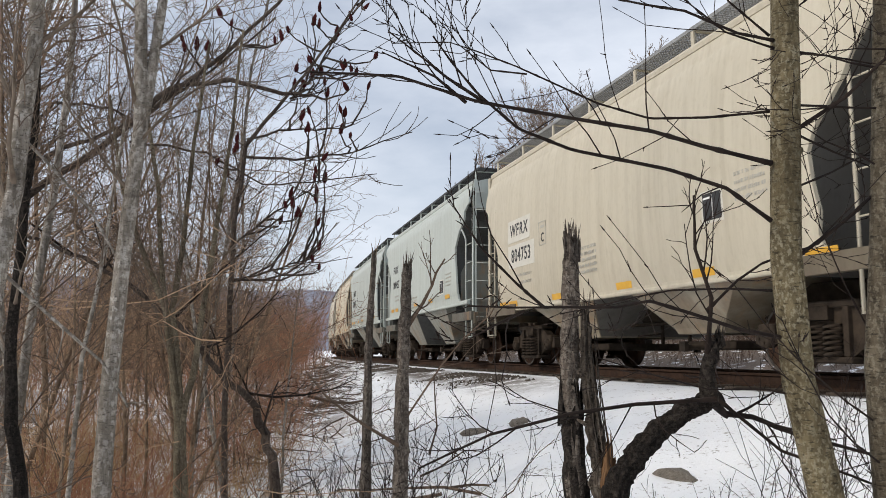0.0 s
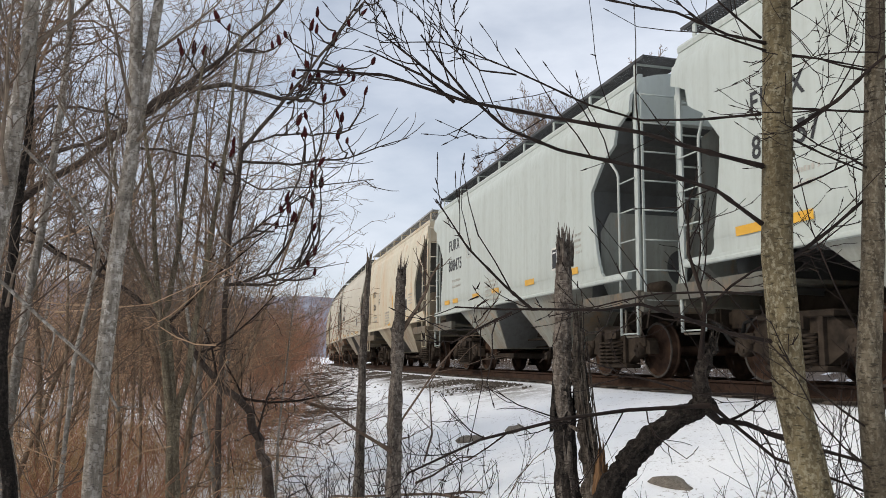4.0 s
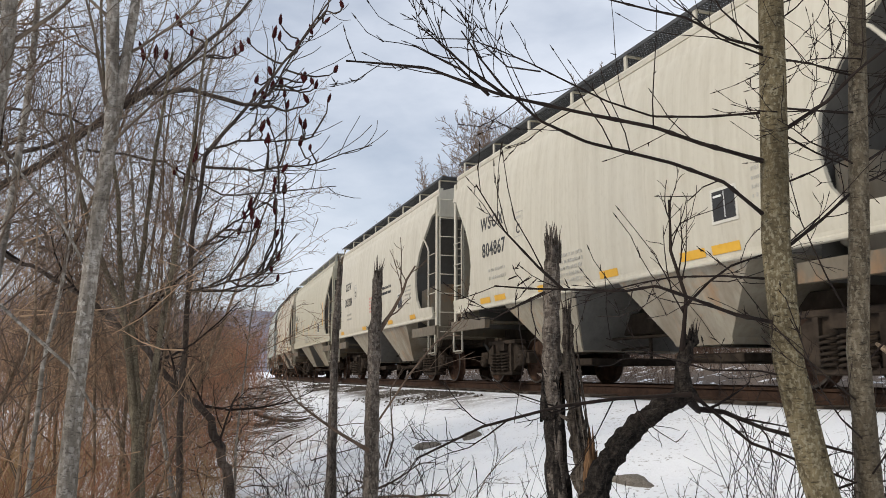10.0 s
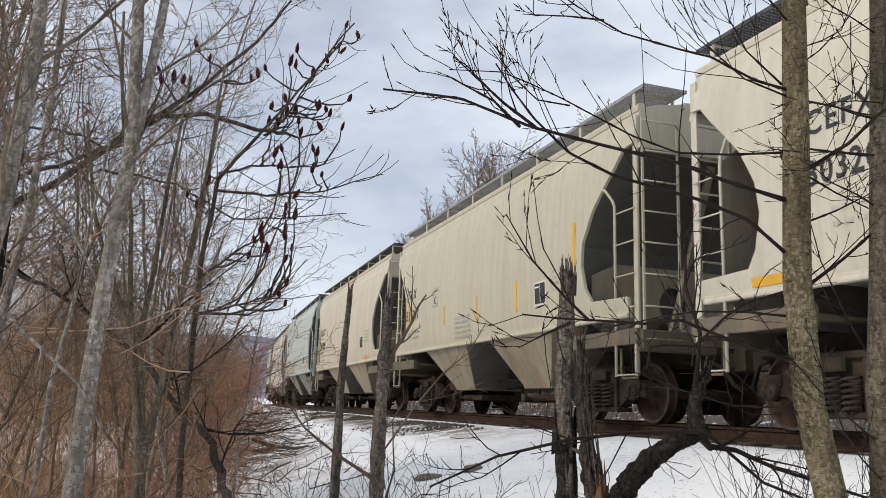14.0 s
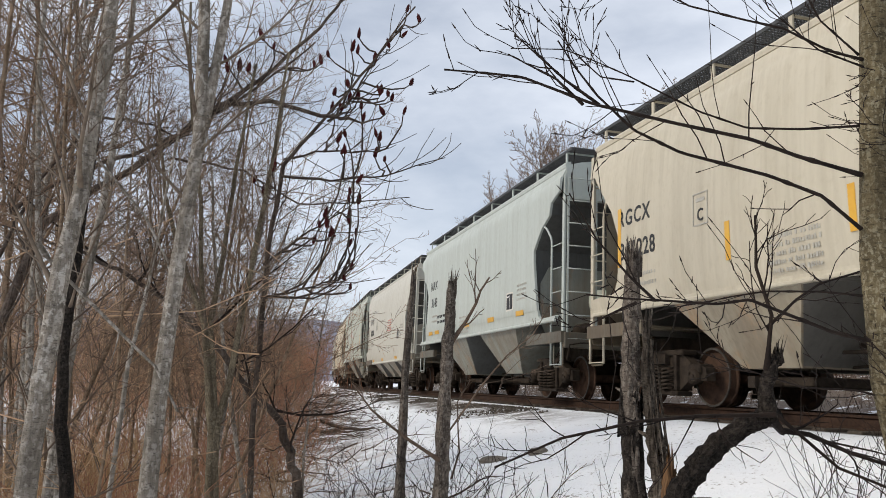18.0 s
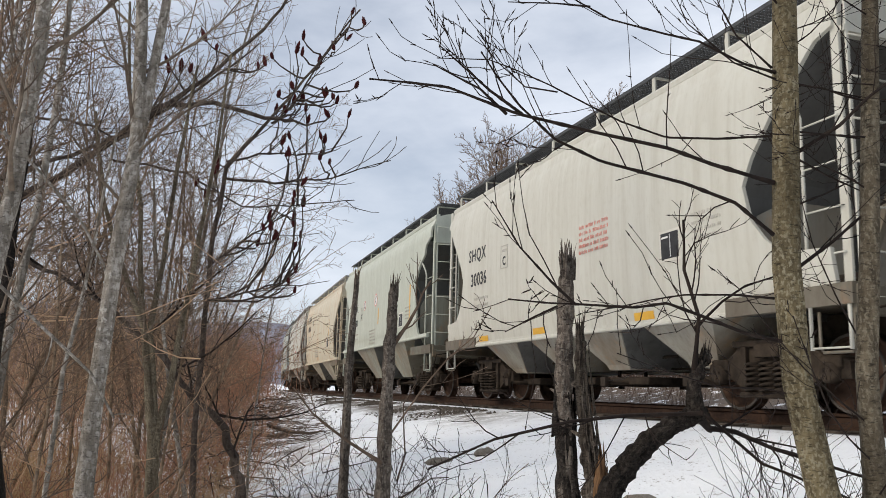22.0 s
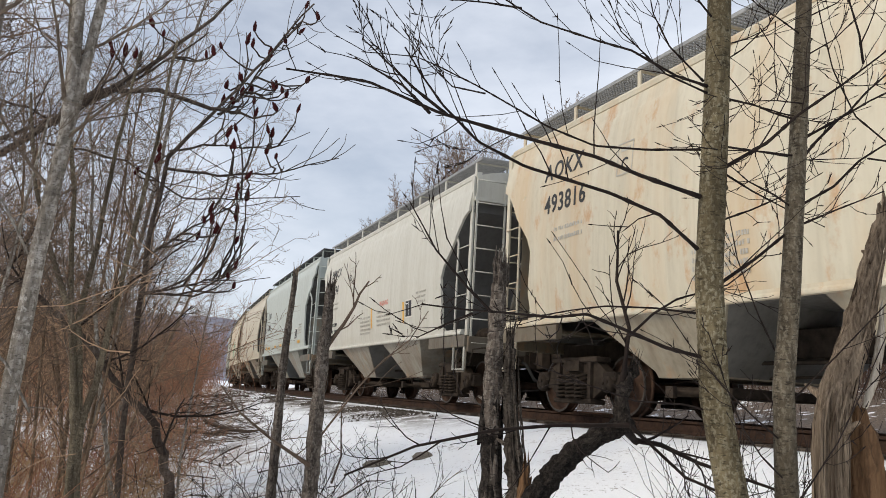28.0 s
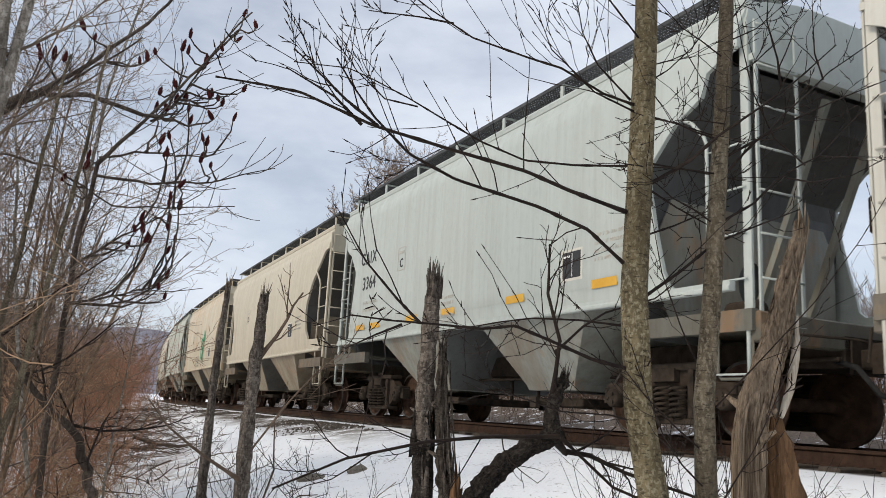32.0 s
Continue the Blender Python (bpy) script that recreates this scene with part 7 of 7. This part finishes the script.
    for _ in range(300):
        y = 5.2 + 9 * rng.random()
        edge = 0.122 * y - 0.15
        x = edge - rng.random() ** 1.1 * (1.0 + 0.28 * y)
        z = ground_z(x, y) + 0.05 + 2.4 * rng.random() ** 1.7
        r = rng.uniform(0.0025, 0.007)
        line, _ = wander(rng, (x, y, z), (rng.gauss(0, 1), rng.gauss(0, 0.5), rng.gauss(0.25, 0.5)), rng.uniform(0.5, 1.5), 0.2, 0.0)
        maze.add(line, r, r * 0.4)
        twigs_on(rng, maze, line, r * 0.8, r * 0.4, 4, 0.45, 2, (0.4, 1.0), 0.05, 0.2, 0.15, 0.0016)
    tagged(new("understorey_tangle", maze.mesh("understorey_tangle", UNDER_TWIG)), "crooked brown understorey twigs tangled through the thicket", "brush", kind="stuff")
    # far bank behind the train
    bank = []
    for _ in range(240):
        s = -4 + 60 * rng.random()
        u = -6.5 - 7 * rng.random()
        m = on_track(s, u)
        bank.append((m.translation.x, m.translation.y, rng.uniform(0.6, 1.3)))
    brush("bank_brush", "russet weeds and brush on the bank behind the track", BANK_STEMS, 6, bank, 13, 1.3, 0.4, 0.006, 3)
    thick = []
    for _ in range(330):
        p = on_track(-9 + 46 * rng.random(), -10.5 - 7 * rng.random()).translation
        thick.append((p.x, p.y, rng.uniform(0.7, 1.25)))
    brush("bank_thicket", "dense bare brown thicket on the bank beyond the railway", BANK_STEMS, 16, thick, 11, 3.0, 0.6, 0.011, 7, lean=0.2)


def build_far_trees():
    rng = random.Random(50)
    kinds = [sapling_meshes(61, 13.0, 0.16, 44, BARK_BROWN, SAPLING_TWIG, 0.28, 4.2, 0.03, 2, 0.16, (0.4, 0.85), 0.012),
             sapling_meshes(62, 15.0, 0.19, 48, BARK_BROWN, SAPLING_TWIG, 0.30, 4.8, 0.03, 2, 0.16, (0.4, 0.8), 0.012),
             sapling_meshes(63, 11.0, 0.13, 40, BARK_GREY, SAPLING_TWIG, 0.22, 3.8, 0.04, 2, 0.16, (0.45, 0.9), 0.012)]
    first = {}
    for i in range(34):
        s, u = 37 + i * 3.0 + rng.uniform(-1.5, 1.5), -rng.uniform(9.5, 13)
        p = on_track(s, u).translation
        k = rng.randrange(3)
        m = at_ground(p.x, p.y, rng.uniform(0, 360), 0.1)
        if k not in first:
            ob = first[k] = stand("bare_tree", kinds[k], "tall bare deciduous tree behind the railway", "trees behind the track", m)
        else:
            ob = copy_thing(first[k], m)
        q = (1.12, 0.98, 1.28)[k] * rng.uniform(0.86, 1.08)
        ob.scale = (q, q, q)
    # wooded hill on the horizon
    g, rings = Geo(), []
    for i in range(121):
        a = radians(-70 + i * 1.4)
        h = 128 + 34 * noise.noise((i * 0.06, 1, 0)) + 12 * noise.noise((i * 0.3, 5, 0)) + 4 * noise.noise((i * 1.7, 9, 0))
        rings.append([(math.sin(a) * d, math.cos(a) * d, z) for d, z in ((1300, -5), (1450, h * 0.45), (1650, h), (1900, h * 0.9), (2300, -5))])
    g.rings(rings, closed=False, smooth=True)
    m = Mat("haze_tinted_hill", 1.0, vary=False)
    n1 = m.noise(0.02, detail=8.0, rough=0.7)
    # the blue of distance haze is mixed into the hill's colour
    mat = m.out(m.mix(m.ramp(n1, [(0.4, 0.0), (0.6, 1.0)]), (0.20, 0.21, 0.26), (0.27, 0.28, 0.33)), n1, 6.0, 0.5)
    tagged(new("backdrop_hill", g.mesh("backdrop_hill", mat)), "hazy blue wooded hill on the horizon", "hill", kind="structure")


def build_stones():
    rng = random.Random(44)
    def lump(seed):
        r = random.Random(seed)
        bm = bmesh.new()
        bmesh.ops.create_icosphere(bm, subdivisions=2, radius=1.0)
        for v in bm.verts:
            v.co *= 1 + 0.5 * noise.noise(v.co * 1.3 + Vector((seed, 0, 0)))
        me = bpy.data.meshes.new("rock")
        bm.to_mesh(me)
        bm.free()
        me.materials.append(ROCK)
        for p in me.polygons:
            p.use_smooth = True
        return me
    for k, (x, y, sx, sy, sz) in enumerate(((3.17, 8.9, 0.20, 0.12, 0.07), (3.67, 8.8, 0.21, 0.12, 0.07), (3.3, 5.05, 0.19, 0.12, 0.075))):
        ob = new("rock", lump(k))
        ob.matrix_basis = pose(x, y, ground_z(x, y) - sz * 0.15, 8, 0, k * 50)
        ob.scale = (sx, sy, sz)
        tagged(ob, "grey field stone half sunk in the snow", "rock", "stones in the snow")
    st = Geo()
    for _ in range(4200):
        s = 13 + 16 * rng.random()
        u = 1.9 + abs(rng.gauss(0.3, 0.5))
        p = on_track(s, u).translation
        if noise.noise((p.x * 0.9, p.y * 0.5, 2.0)) < -0.05:
            continue
        r = rng.uniform(0.018, 0.045)
        z = ground_z(p.x, p.y)
        a = rng.uniform(0, 3)
        c, d = r * math.cos(a), r * math.sin(a)
        st.add([(p.x + c, p.y + d, z - 0.01), (p.x - d, p.y + c, z - 0.01), (p.x - c, p.y - d, z - 0.01), (p.x + d, p.y - c, z - 0.01), (p.x + 0.3 * c, p.y + 0.3 * d, z + r * 0.8), (p.x - 0.35 * d, p.y - 0.2 * c, z + r * 0.7)],
               [(0, 1, 4), (1, 2, 5), (2, 3, 5), (3, 0, 4), (1, 5, 4), (3, 4, 5)])
    tagged(new("ballast_stones", st.mesh("ballast_stones", STONE)), "loose grey ballast stones showing through the snow", "gravel", kind="stuff")


build_ground()
build_track()
build_near_trees()
build_snags()
build_sumac()
build_thicket()
build_brush()
build_far_trees()
build_stones()
build_train()
motions()
